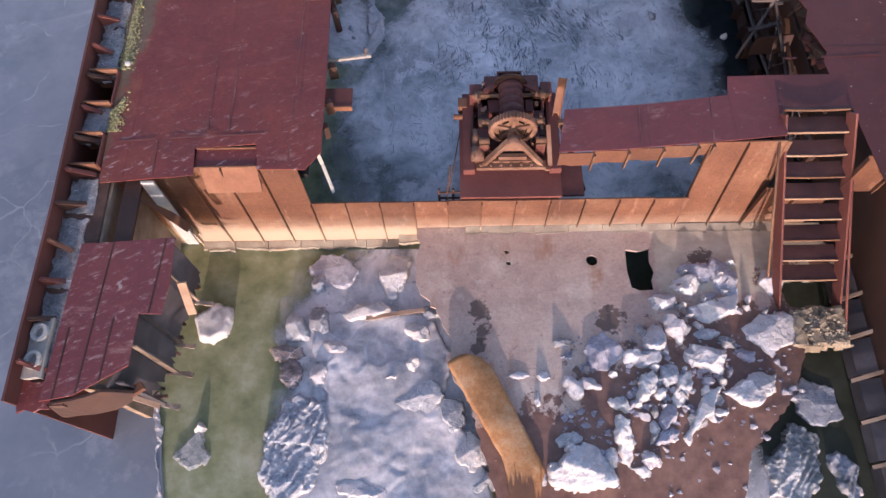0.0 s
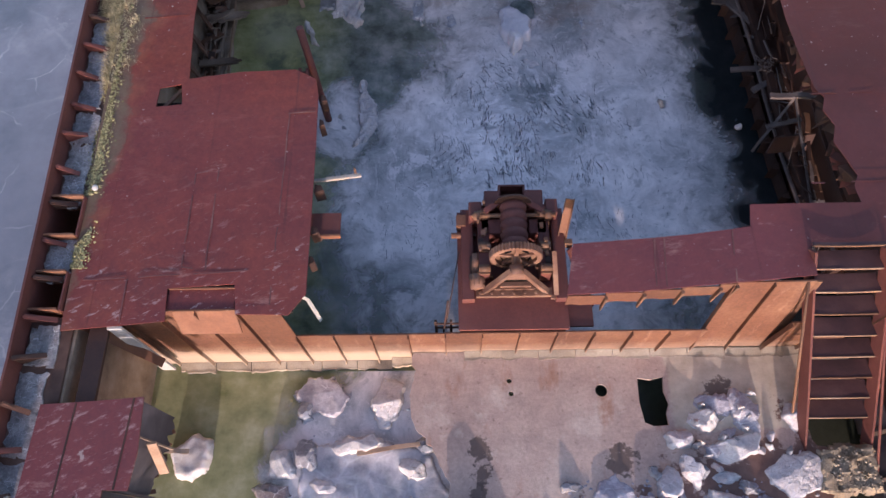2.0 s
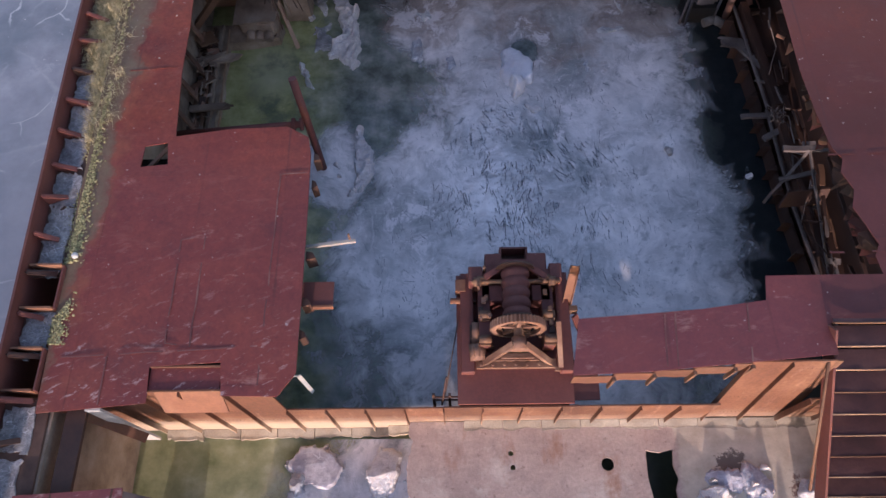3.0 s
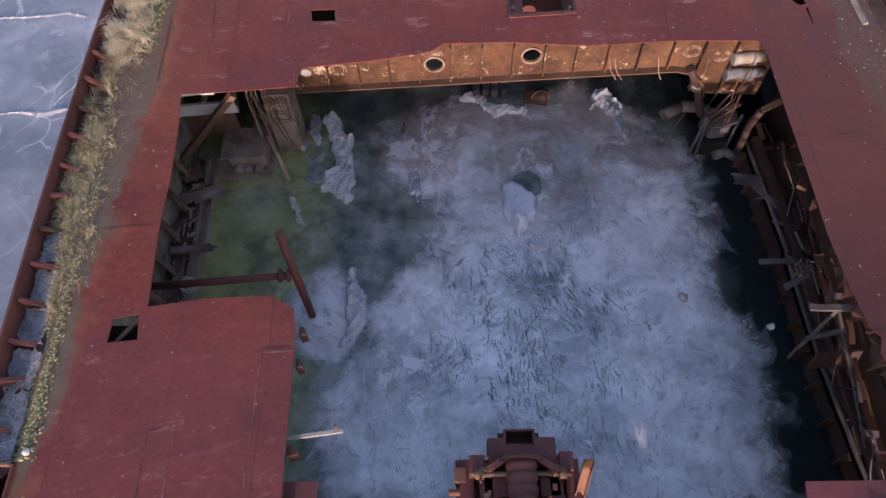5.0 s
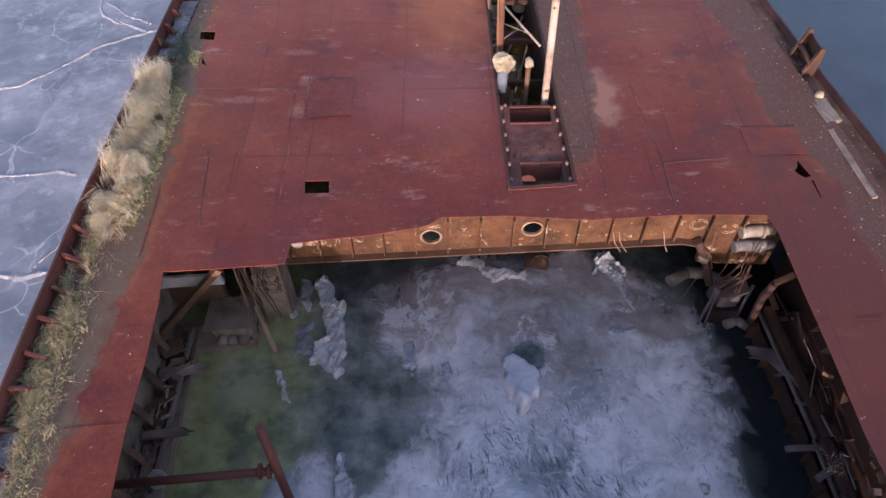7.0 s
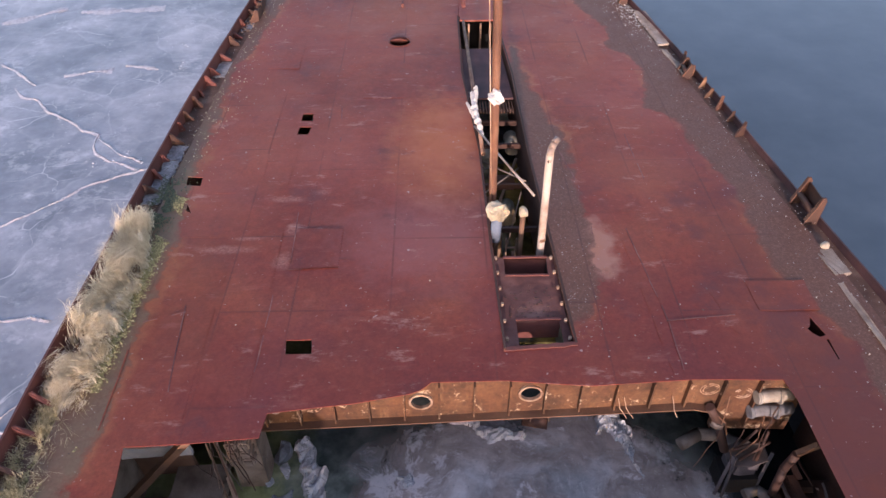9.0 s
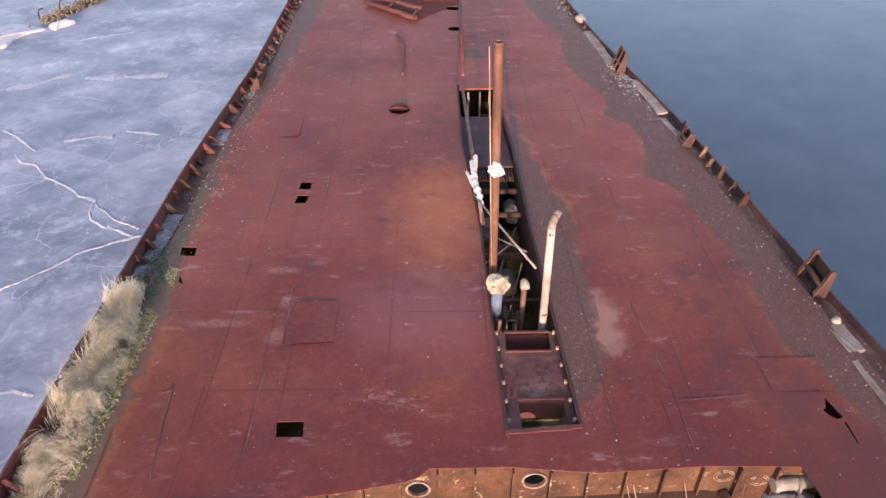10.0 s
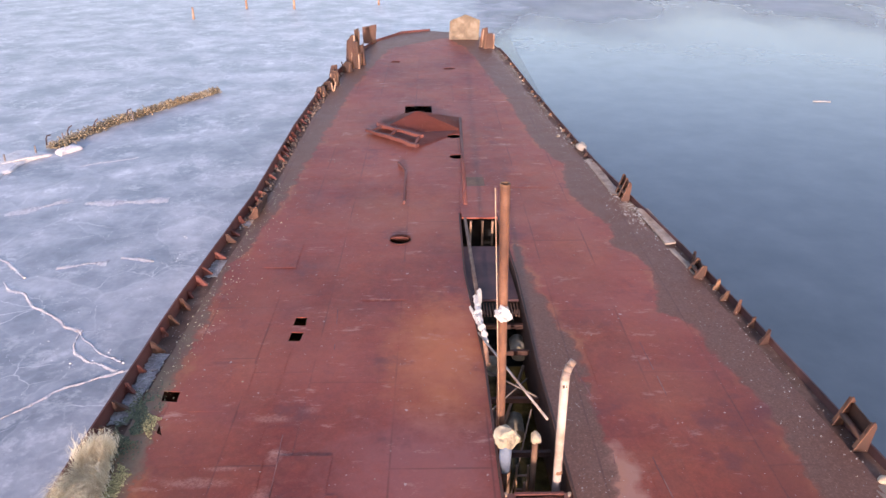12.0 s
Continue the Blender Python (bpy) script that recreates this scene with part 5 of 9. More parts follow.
winch = base("winch", (0.93, 6.4, P), "rusted iron anchor winch with a large toothed gear and ribbed drum", "winch")
RUST_TAN = rust("tan_rust", (0.15, 0.07, 0.042), (0.27, 0.14, 0.09), (0.42, 0.26, 0.175), spread=5.0)
GEAR = (0.93, 6.22, 1.84)
bm = bmesh.new()
n = 44
prof = []
for k in range(n * 4):
    a = 2 * math.pi * k / (n * 4)
    r = 0.345 if k % 4 in (0, 1) else 0.315
    prof.append((GEAR[0] + r * math.cos(a), GEAR[2] + r * math.sin(a)))
inner = [(GEAR[0] + 0.27 * math.cos(2 * math.pi * k / 48), GEAR[2] + 0.27 * math.sin(2 * math.pi * k / 48)) for k in range(48)]
co4, good4 = cut_sheet(prof, [inner], [], [])
vs = [bm.verts.new((p.x, GEAR[1] - 0.04, p.y)) for p in co4]
tops = [bm.faces.new([vs[k] for k in f]) for f, c in good4]
for v in [v for v in bm.verts if not v.link_faces]:
    bm.verts.remove(v)
ext = bmesh.ops.extrude_face_region(bm, geom=tops)
bmesh.ops.translate(bm, verts=[g for g in ext["geom"] if isinstance(g, bmesh.types.BMVert)], vec=(0, 0.09, 0))
part("gear_rim", bm, RUST_TAN, winch, "pale rusted toothed rim")
bm = bmesh.new()
for k in range(5):
    a = math.pi / 2 + 2 * math.pi * k / 5
    d = Vector((math.cos(a), 0, math.sin(a)))
    beam(bm, Vector(GEAR) + d * 0.05, Vector(GEAR) + d * 0.285, 0.05, 0.06)
part("gear_spokes", bm, RUST_TAN, winch)
bm = bmesh.new()
tube(bm, (GEAR[0], GEAR[1] + 0.01, GEAR[2]), (GEAR[0], GEAR[1] + 0.03, GEAR[2]), 0.275, 32)
part("gear_web", bm, RUST_BROWN, winch)
bm = bmesh.new()
tube(bm, (GEAR[0], 5.98, GEAR[2]), (GEAR[0], 7.05, GEAR[2]), 0.06, 18)
part("shaft", bm, RUST_BROWN, winch)
bm = bmesh.new()
loops = []
for k in range(45):
    r = 0.152 + 0.03 * abs(math.sin(math.pi * k / 9))
    yy = 6.33 + 0.015 * k
    loops.append([bm.verts.new((GEAR[0] + r * math.cos(2 * math.pi * q / 24), yy, GEAR[2] - 0.05 + r * math.sin(2 * math.pi * q / 24))) for q in range(24)])
for la, lb in zip(loops, loops[1:]):
    for q in range(24):
        bm.faces.new([la[q], la[(q + 1) % 24], lb[(q + 1) % 24], lb[q]])
part("drum", bm, RUST_RED, winch, "red-brown ribbed rope drum")
for y in (6.31, 6.99):
    bm = bmesh.new()
    tube(bm, (GEAR[0], y, GEAR[2] - 0.05), (GEAR[0], y + 0.03, GEAR[2] - 0.05), 0.25, 28)
    part("drum_flange", bm, RUST_DARK, winch)
# front A-frame with its window
for sx in (-1, 1):
    bm = bmesh.new()
    beam(bm, (GEAR[0] + 0.06 * sx, 6.0, GEAR[2] + 0.03), (GEAR[0] + 0.42 * sx, 5.88, P + 0.06), 0.07, 0.07)
    part("frame_leg", bm, RUST_TAN, winch)
for z, w in ((1.58, 0.2), (1.47, 0.3)):
    bm = bmesh.new()
    box(bm, GEAR[0] - w, GEAR[0] + w, 5.9, 5.96, z - 0.022, z + 0.022)
    part("frame_tie", bm, RUST_TAN, winch)
bm = bmesh.new()
box(bm, 0.42, 1.42, 5.82, 5.93, P + 0.001, P + 0.07)
part("frame_foot", bm, RUST_TAN, winch)
for k in range(7):
    bm = bmesh.new()
    tube(bm, (0.48 + 0.145 * k, 5.86, P + 0.07), (0.48 + 0.145 * k, 5.86, P + 0.11), 0.022, 6)
    part("bolt", bm, RUST_TAN, winch)
bm = bmesh.new()
tube(bm, (GEAR[0], 5.93, GEAR[2]), (GEAR[0], 6.08, GEAR[2]), 0.09, 16)
part("bearing", bm, RUST_TAN, winch)
# side cheeks, gearcase, pinion and motor
for sx in (-1, 1):
    bm = bmesh.new()
    box(bm, GEAR[0] + sx * 0.40 - 0.07, GEAR[0] + sx * 0.40 + 0.07, 6.05, 7.05, P + 0.001, P + 0.3)
    part("cheek", bm, RUST_RED, winch)
    for y in (6.1, 6.42, 6.9):
        bm = bmesh.new()
        tube(bm, (GEAR[0] + sx * 0.40 - 0.075, y, P + 0.345), (GEAR[0] + sx * 0.40 + 0.075, y, P + 0.345), 0.045, 12)
        box(bm, GEAR[0] + sx * 0.40 - 0.06, GEAR[0] + sx * 0.40 + 0.06, y - 0.07, y + 0.07, P + 0.301, P + 0.335)
        part("bearing_block", bm, RUST_BROWN, winch)
bm = bmesh.new()
tube(bm, (0.38, 6.86, 1.74), (1.5, 6.86, 1.74), 0.03, 12)
part("cross_shaft", bm, RUST_BROWN, winch)
for x in (0.45, 1.4):
    bm = bmesh.new()
    tube(bm, (x - 0.045, 6.86, 1.74), (x + 0.045, 6.86, 1.74), 0.06, 16)
    part("warping_head", bm, RUST_BROWN, winch)
for a in ((0.55, 6.9, 1.78), (1.32, 6.9, 1.78)):
    bm = bmesh.new()
    beam(bm, a, (GEAR[0] + (a[0] - GEAR[0]) * 0.2, 7.08, 1.84), 0.07, 0.04)
    part("rear_brace", bm, RUST_RED, winch)
bm = bmesh.new()
box(bm, 0.68, 1.18, 7.08, 7.2, P + 0.001, 1.66)
part("rear_case", bm, RUST_RED, winch)
for x0, x1, y0, y1, z in ((0.34, 0.52, 6.86, 7.08, 0.36), (0.56, 0.78, 7.0, 7.3, 0.26), (1.1, 1.36, 7.0, 7.3, 0.27), (1.38, 1.54, 6.9, 7.12, 0.34), (0.5, 0.78, 6.62, 6.84, 0.3), (1.14, 1.38, 6.62, 6.84, 0.3)):
    bm = bmesh.new()
    box(bm, x0, x1, y0, y1, P + 0.001, P + z)
    bmesh.ops.bevel(bm, geom=bm.edges[:], offset=0.012, segments=1, affect="EDGES")
    part("housing", bm, RUST_RED, winch, "red-brown bevelled housing behind the drum")
rear = base("winch_box", (0.95, 7.25, P), "dark open-topped rusted iron box behind the winch drum", "box")
for x0, x1, y0, y1 in ((0.76, 1.13, 7.21, 7.235), (0.76, 1.13, 7.385, 7.41), (0.76, 0.785, 7.236, 7.384), (1.105, 1.13, 7.236, 7.384)):
    bm = bmesh.new()
    box(bm, x0, x1, y0, y1, 1.35, 1.6)
    part("side", bm, RUST_RED, rear)
bm = bmesh.new()
box(bm, 0.7, 1.2, 7.05, 7.42, P - 0.05, P - 0.001)
part("foot", bm, RUST_DARK, rear)
bm = bmesh.new()
tube(bm, (0.44, 5.9, P + 0.12), (0.42, 6.1, P + 0.16), 0.095, 18)
tube(bm, (0.42, 6.1, P + 0.16), (0.42, 6.36, P + 0.24), 0.06, 14, 0.05)
part("motor", bm, RUST_TAN, winch, "small finned motor")
bm = bmesh.new()
for k in range(9):
    a = 2 * math.pi * k / 9
    beam(bm, (0.44 + 0.095 * math.cos(a), 5.93, P + 0.125 + 0.095 * math.sin(a)), (0.43 + 0.095 * math.cos(a), 6.1, P + 0.15 + 0.095 * math.sin(a)), 0.012, 0.025)
part("motor_fin", bm, RUST_BROWN, winch)
bm = bmesh.new()
tube(bm, (0.4, 6.12, P + 0.14), (0.4, 6.34, P + 0.2), 0.055, 12)
part("coupling", bm, RUST_DARK, winch)
bm = bmesh.new()
beam(bm, (1.46, 5.8, P + 0.14), (1.43, 6.3, P + 0.42), 0.06, 0.05)
beam(bm, (1.4, 5.8, P + 0.06), (1.5, 5.79, P + 0.06), 0.05, 0.04)
part("brake_lever", bm, RUST_TAN, winch)
rnd = random.Random(14)
for k in range(34):
    sx = rnd.choice((-1, 1))
    x, y = GEAR[0] + sx * rnd.uniform(0.3, 0.56), rnd.uniform(5.95, 7.05)
    z = P + (0.3 if abs(x - GEAR[0] - sx * 0.4) < 0.07 and y > 6.05 else 0.0) + 0.001
    bm = bmesh.new()
    if rnd.random() < 0.5:
        box(bm, x - rnd.uniform(0.015, 0.04), x + rnd.uniform(0.015, 0.04), y - rnd.uniform(0.015, 0.05), y + rnd.uniform(0.015, 0.05), z, z + rnd.uniform(0.03, 0.12))
    else:
        tube(bm, (x, y, z), (x + rnd.uniform(-0.02, 0.02), y, z + rnd.uniform(0.04, 0.16)), rnd.uniform(0.012, 0.03), 8)
    part("fitting", bm, rnd.choice((RUST_TAN, RUST_BROWN, RUST_DARK)), winch)
bm = bmesh.new()
upright(bm, [(GEAR[0] - 0.24, P + 0.07), (GEAR[0] + 0.24, P + 0.07), (GEAR[0] + 0.17, P + 0.16), (GEAR[0] - 0.17, P + 0.16)], 5.92, 5.95)
part("frame_web", bm, RUST_TAN, winch)
bm = bmesh.new()
upright(bm, [(GEAR[0] - 0.1, GEAR[2] - 0.08), (GEAR[0] + 0.1, GEAR[2] - 0.08), (GEAR[0] + 0.16, GEAR[2] - 0.16), (GEAR[0] - 0.16, GEAR[2] - 0.16)], 5.955, 5.975)
part("frame_web", bm, RUST_TAN, winch)
# black bars laid on the gear for the shade in its open slots
for k in range(5):
    bm = bmesh.new()
    a = math.pi / 2 + 2 * math.pi * (k + 0.5) / 5
    d = Vector((math.cos(a), 0, math.sin(a)))
    c = Vector(GEAR) + d * 0.19
    beam(bm, c - Vector((0.05 * d.z, 0.012, -0.05 * d.x)), c + Vector((0.05 * d.z, -0.012, -0.05 * d.x)), 0.03, 0.004)
    part("gear_slot", bm, DARK, winch)
# black plate put behind the frame's window in place of shade
bm = bmesh.new()
upright(bm, [(GEAR[0] - 0.3, P + 0.08), (GEAR[0] + 0.3, P + 0.08), (GEAR[0] + 0.1, GEAR[2] - 0.1), (GEAR[0] - 0.1, GEAR[2] - 0.1)], 6.0, 6.01)
part("frame_shade", bm, DARK, winch, "black plate standing in for shade behind the frame")
skid = base("rail_bracket", (0.0, 5.5, 1.0), "small dark iron rail bracket beside the winch platform", "bracket")
for x in (-0.12, 0.08):
    bm = bmesh.new()
    beam(bm, (x, 5.46, 0.6), (x, 5.5, 1.42), 0.035, 0.035)
    part("upright", bm, RUST_DARK, skid)
for z in (1.2, 1.36):
    bm = bmesh.new()
    beam(bm, (-0.12, 5.48, z), (0.18, 5.48, z), 0.02, 0.03)
    part("bar", bm, RUST_DARK, skid)
for sx in (-1, 1):
    bm = bmesh.new()
    box(bm, GEAR[0] + sx * 0.615 - 0.085, GEAR[0] + sx * 0.615 + 0.085, 5.75, 7.08, P + 0.001, P + 0.13)
    bmesh.ops.bevel(bm, geom=bm.edges[:], offset=0.01, segments=1, affect="EDGES")
    part("bed_rail", bm, RUST_RED, winch)
post = base("winch_post", (1.62, 6.8, P - 0.1), "orange-rusted channel post beside the winch", "post")
bm = bmesh.new()
beam(bm, (1.6, 6.62, P - 0.04), (1.66, 6.95, 2.0), 0.11, 0.015)
part("web", bm, RUST_WALL, post)
for dx in (-0.055, 0.055):
    bm = bmesh.new()
    beam(bm, (1.6 + dx, 6.6, P - 0.04), (1.66 + dx, 6.93, 2.02), 0.012, 0.06)
    part("flange", bm, RUST_WALL, post)
bm = bmesh.new()
box(bm, 1.5, 1.74, 6.55, 6.62, P - 0.04, P + 0.1)
part("foot", bm, RUST_BROWN, post)
small = base("winch_stub", (0.24, 6.9, P), "orange-rusted short post with a cap beside the winch", "post")
bm = bmesh.new()
box(bm, 0.17, 0.3, 6.82, 6.98, P + 0.001, P + 0.16)
part("body", bm, RUST_WALL, small)
bm = bmesh.new()
tube(bm, (0.1, 6.72, P + 0.05), (0.34, 6.72, P + 0.05), 0.04, 10)
part("pin", bm, RUST_WALL, small)
bm = bmesh.new()
beam(bm, (1.7, 6.5, P + 0.05), (2.15, 6.05, 0.3), 0.09, 0.03)
solo("brace", bm, RUST_RED, "rust-red flat bar propping the winch platform", "brace")

# ---- orange slab and floes in the open hold ----
bm = bmesh.new()
slab_l = [(-0.03, 3.2), (0.15, 2.87), (0.36, 2.5), (0.56, 2.15), (0.71, 1.88), (0.77, 1.43), (0.8, 1.0)]
slab_r = [(0.42, 3.29), (0.61, 3.12), (0.81, 2.69), (1.05, 2.19), (1.24, 1.8), (1.16, 1.42), (1.14, 1.0)]


def between(line, t):
    """A place along a bent line, t from 0 to 1."""
    f = t * (len(line) - 1.0001)
    k = int(f)
    return Vector(line[k]).lerp(Vector(line[k + 1]), f - k)


rows_s = []
for j in range(41):
    a, b = between(slab_l, j / 40), between(slab_r, j / 40)
    rows_s.append([])
    for i in range(13):
        u = i / 12
        c = a.lerp(b, u)
        c.y += 0.07 * math.sin(math.pi * u) * max(0.0, 1 - j / 6)
        w = 0.02 if i in (0, 12) or j in (0, 40) else 0.0
        z = 0.64 - 0.12 * max(0, 2.4 - c.y) - 0.05 * u + 0.03 * math.sin(math.pi * u) + 0.025 * noise.noise((c.x * 1.6, c.y * 1.6, 0)) + 0.004 * noise.noise((c.x * 12, c.y * 12, 5))
        rows_s[-1].append(bm.verts.new((c.x + w * noise.noise((c.x * 9, c.y * 9, 2)), c.y + w * noise.noise((c.y * 9, c.x * 9, 4)), z)))
tops = [bm.faces.new([rows_s[j][i], rows_s[j + 1][i], rows_s[j + 1][i + 1], rows_s[j][i + 1]]) for j in range(40) for i in range(12)]
for f in tops:
    f.smooth = True
ext = bmesh.ops.extrude_face_region(bm, geom=tops)
bmesh.ops.translate(bm, verts=[g for g in ext["geom"] if isinstance(g, bmesh.types.BMVert)], vec=(0, 0, -0.12))


def ochre_material():
    """Flaking ochre rust with brown cracks and a dark wet lower end."""
    m, n, l, b = mat("ochre_rust")
    p = place(n)
    xyz = n.new("ShaderNodeSeparateXYZ")
    l.new(p, xyz.inputs[0])
    broad, mid, fine = nz(n, l, p, 1.6, 6, 0.6), nz(n, l, p, 7.0, 7, 0.7), nz(n, l, p, 34.0, 5, 0.7)
    col = ramp(n, l, calc(n, l, "MULTIPLY_ADD", mid, 0.5, calc(n, l, "MULTIPLY", broad, 0.5)), [(0.36, (0.36, 0.15, 0.055)), (0.5, (0.53, 0.25, 0.095)), (0.64, (0.62, 0.39, 0.22))])
    col = mix(n, l, 0.4, col, ramp(n, l, fine, [(0.35, 0.5), (0.65, 1.0)]), "MULTIPLY")
    col = mix(n, l, ramp(n, l, nz(n, l, p, 2.4, 9, 0.75), [(0.6, 0.0), (0.68, 0.6)]), col, (0.2, 0.08, 0.04))
    soak = calc(n, l, "ADD", calc(n, l, "SUBTRACT", 1.75, xyz.outputs["Y"]), calc(n, l, "MULTIPLY_ADD", nz(n, l, stretched(n, l, p, 9.0, 1.2, 1.0), 1.2, 6, 0.7), 1.6, -0.8))
    col = mix(n, l, ramp(n, l, soak, [(0.0, 0.0), (0.16, 0.85)]), col, (0.1, 0.05, 0.035))
    l.new(col, b.inputs["Base Color"])
    b.inputs["Roughness"].default_value = 0.85
    relief(n, l, b, calc(n, l, "ADD", mid, calc(n, l, "MULTIPLY", fine, 0.4)), 0.35, 0.015)
    return m


solo("steel_slab", bm, ochre_material(), "ochre-rusted bent steel slab lying on the hold floor", "slab")


def floe(x, y, sx, sy, h, z, turn, material, label, group, seed):
    """A broken block of ice: a rough hull of random points, chipped and uneven."""
    rnd = random.Random(seed)
    bm = bmesh.new()
    for _ in range(15):
        a, r = rnd.uniform(0, 2 * math.pi), rnd.uniform(0.75, 1.0)
        bm.verts.new((0.5 * sx * r * math.cos(a), 0.5 * sy * r * math.sin(a), rnd.choice((-0.25, 0.0, 0.5, 1.0)) * h * rnd.uniform(0.6, 1.0)))
    hull = bmesh.ops.convex_hull(bm, input=bm.verts)
    bmesh.ops.delete(bm, geom=list({g for g in hull["geom_interior"] + hull["geom_unused"] if isinstance(g, bmesh.types.BMVert)}), context="VERTS")
    bmesh.ops.triangulate(bm, faces=bm.faces)
    for _ in range(3):
        bmesh.ops.subdivide_edges(bm, edges=[e for e in bm.edges if e.calc_length() > 0.035], cuts=1, use_grid_fill=True)
        bmesh.ops.triangulate(bm, faces=bm.faces)
    k = min(sx, sy)
    for v in bm.verts:
        q = v.co + Vector((seed * 3.7, 0, 0))
        v.co += min(k, 0.5) * 0.09 * noise.noise_vector(q * (2.3 / k)) + 0.012 * noise.noise_vector(q * 9) + 0.008 * noise.noise_vector(q * 24)
    ob = new("ice_block", data("ice_block", bm, material))
    ob.location, ob.rotation_euler = (x, y, z), (0, 0, radians(turn))
    return tagged(ob, label, "ice block", group)


def crust(poly, h, seed, material, label, group, z=0.0, rough=1.0, step=0.028, soft=False, cell=2.7, name="ice_crust", facets=(), splinter=False):
    """Crusted ice with a torn outline: higher and lumpier away from its rim; facets are planes (slope x, slope y, height)."""
    xs, ys = [p[0] for p in poly], [p[1] for p in poly]
    ring = list(zip(poly, poly[1:] + poly[:1]))

    def rim(x, y):
        best = 9.0
        for (ax, ay), (bx, by) in ring:
            dx, dy = bx - ax, by - ay
            t = max(0.0, min(1.0, ((x - ax) * dx + (y - ay) * dy) / (dx * dx + dy * dy + 1e-9)))
            best = min(best, math.hypot(x - ax - t * dx, y - ay - t * dy))
        return best if inside(Vector((x, y)), poly) else -best

    mid_x, mid_y, half = (max(xs) + min(xs)) / 2, (max(ys) + min(ys)) / 2, 0.25 * (max(xs) - min(xs) + max(ys) - min(ys))
    bm = bmesh.new()
    nx, ny = int((max(xs) - min(xs) + 0.2) / step) + 1, int((max(ys) - min(ys) + 0.2) / step) + 1
    grid = {}
    for j in range(ny + 1):
        for i in range(nx + 1):
            x, y = min(xs) - 0.1 + step * i, min(ys) - 0.1 + step * j
            q = Vector((x, y, seed * 1.7))
            d = rim(x, y) + rough * (0.09 * noise.noise(q * 3.3) + 0.06 * noise.noise(q * 8) + 0.03 * noise.noise(q * 19))
            if d > -step:
                up = max(0.0, min(1.0, (d + 0.02) / (0.04 + 0.2 * h if facets else 0.045 + 0.04 * rough)))
                up = up * up * (3 - 2 * up)
                g = q * cell + 0.35 * noise.noise_vector(q * 4)
                c = noise.voronoi(g)[1][0]
                lump = 0.8 + 0.5 * noise.noise(c * 3.1) + 0.9 * (g - c).dot(noise.noise_vector(c * 1.7)) + 0.14 * noise.noise(q * 9) + 0.1 * noise.noise(q * 21)
                if soft:
                    lump = 0.75 + 0.45 * noise.noise(q * 1.5) + 0.3 * (g - c).dot(noise.noise_vector(c * 1.7)) + 0.07 * noise.noise(q * 9)
                if facets:
                    fx, fy = (x - mid_x) / half, (y - mid_y) / half
                    lump = min(c0 + ca * fx + cb * fy for ca, cb, c0 in facets) + 0.12 * noise.noise(q * 7) + 0.07 * noise.noise(q * 17) + 0.04 * noise.noise(q * 36)
                if splinter:
                    ax_, ay_ = x + 0.12 * noise.noise(q * 2.5), y + 0.12 * noise.noise(q * 2.5 + Vector((5, 5, 0)))
                    across, down_ = ax_ * 0.86 - ay_ * 0.5, ax_ * 0.5 + ay_ * 0.86
                    lump += 1.0 * abs(noise.noise((across * 6, down_ * 1.6, seed))) + 0.5 * noise.noise((across * 17, down_ * 3.5, seed)) + 0.25 * noise.noise(q * 20) - 0.2
                grid[i, j] = bm.verts.new((x + 0.012 * noise.noise(q * 17), y + 0.012 * noise.noise(q * 23), z - 0.08 + (0.08 + h * max(0.08, lump)) * up))
    for i, j in list(grid):
        ks = [(i, j), (i + 1, j), (i + 1, j + 1), (i, j + 1)]
        if all(k in grid for k in ks):
            bm.faces.new([grid[k] for k in ks]).smooth = soft and not splinter
    for v in [v for v in bm.verts if not v.link_faces]:
        bm.verts.remove(v)
    return solo(name, bm, material, label, "ice", group, at=(sum(xs) / len(xs), sum(ys) / len(ys), z))


W, B, G = (ICE_WHITE, "white crusted block of broken ice"), (ICE_BLUE, "blue-grey translucent block of broken ice"), (ICE_GREY, "dark grey wet lump of ice")
V, U, D = (ICE_VIOLET, "glassy violet-grey slab of old ice"), (ICE_SUNK, "greenish half-sunken translucent ice floe"), (ICE_BROWN, "brown silty translucent lump of ice")
R = (ICE_BLUE, "rough fibrous blue-grey slab of ice")
ON, IN = "broken ice on the hold floor", "ice floating in the open hold"


def block(x, y, sx, sy, turn, h, look_, group, seed, z):
    """A melted block of broken ice with an angular outline of the given size."""
    rnd = random.Random(seed)
    n = rnd.choice((6, 7, 8))
    a = radians(turn)
    poly = []
    for k in range(n):
        t, r = 2 * math.pi * (k + rnd.uniform(-0.28, 0.28)) / n, rnd.uniform(0.82, 1.12)
        u, v = 0.58 * sx * r * math.cos(t), 0.58 * sy * r * math.sin(t)
        poly.append((x + u * math.cos(a) - v * math.sin(a), y + u * math.sin(a) + v * math.cos(a)))
    k = min(sx, sy)
    planes = [(rnd.uniform(-1.1, 1.1), rnd.uniform(-1.2, 1.2), rnd.uniform(0.8, 1.5)) for _ in range(6)]
    where = "on the silted hold floor" if group == ON else "in the open hold"
    return crust(poly, h, seed, look_[0], look_[1] + " " + where, group, z, min(1.0, 0.34 + 0.9 * k), max(0.011, min(0.02, 0.05 * k)), look_ is U, min(6.0, 1.5 / k), "ice_block", () if look_ in (U, R) else planes, look_ in (U, R))


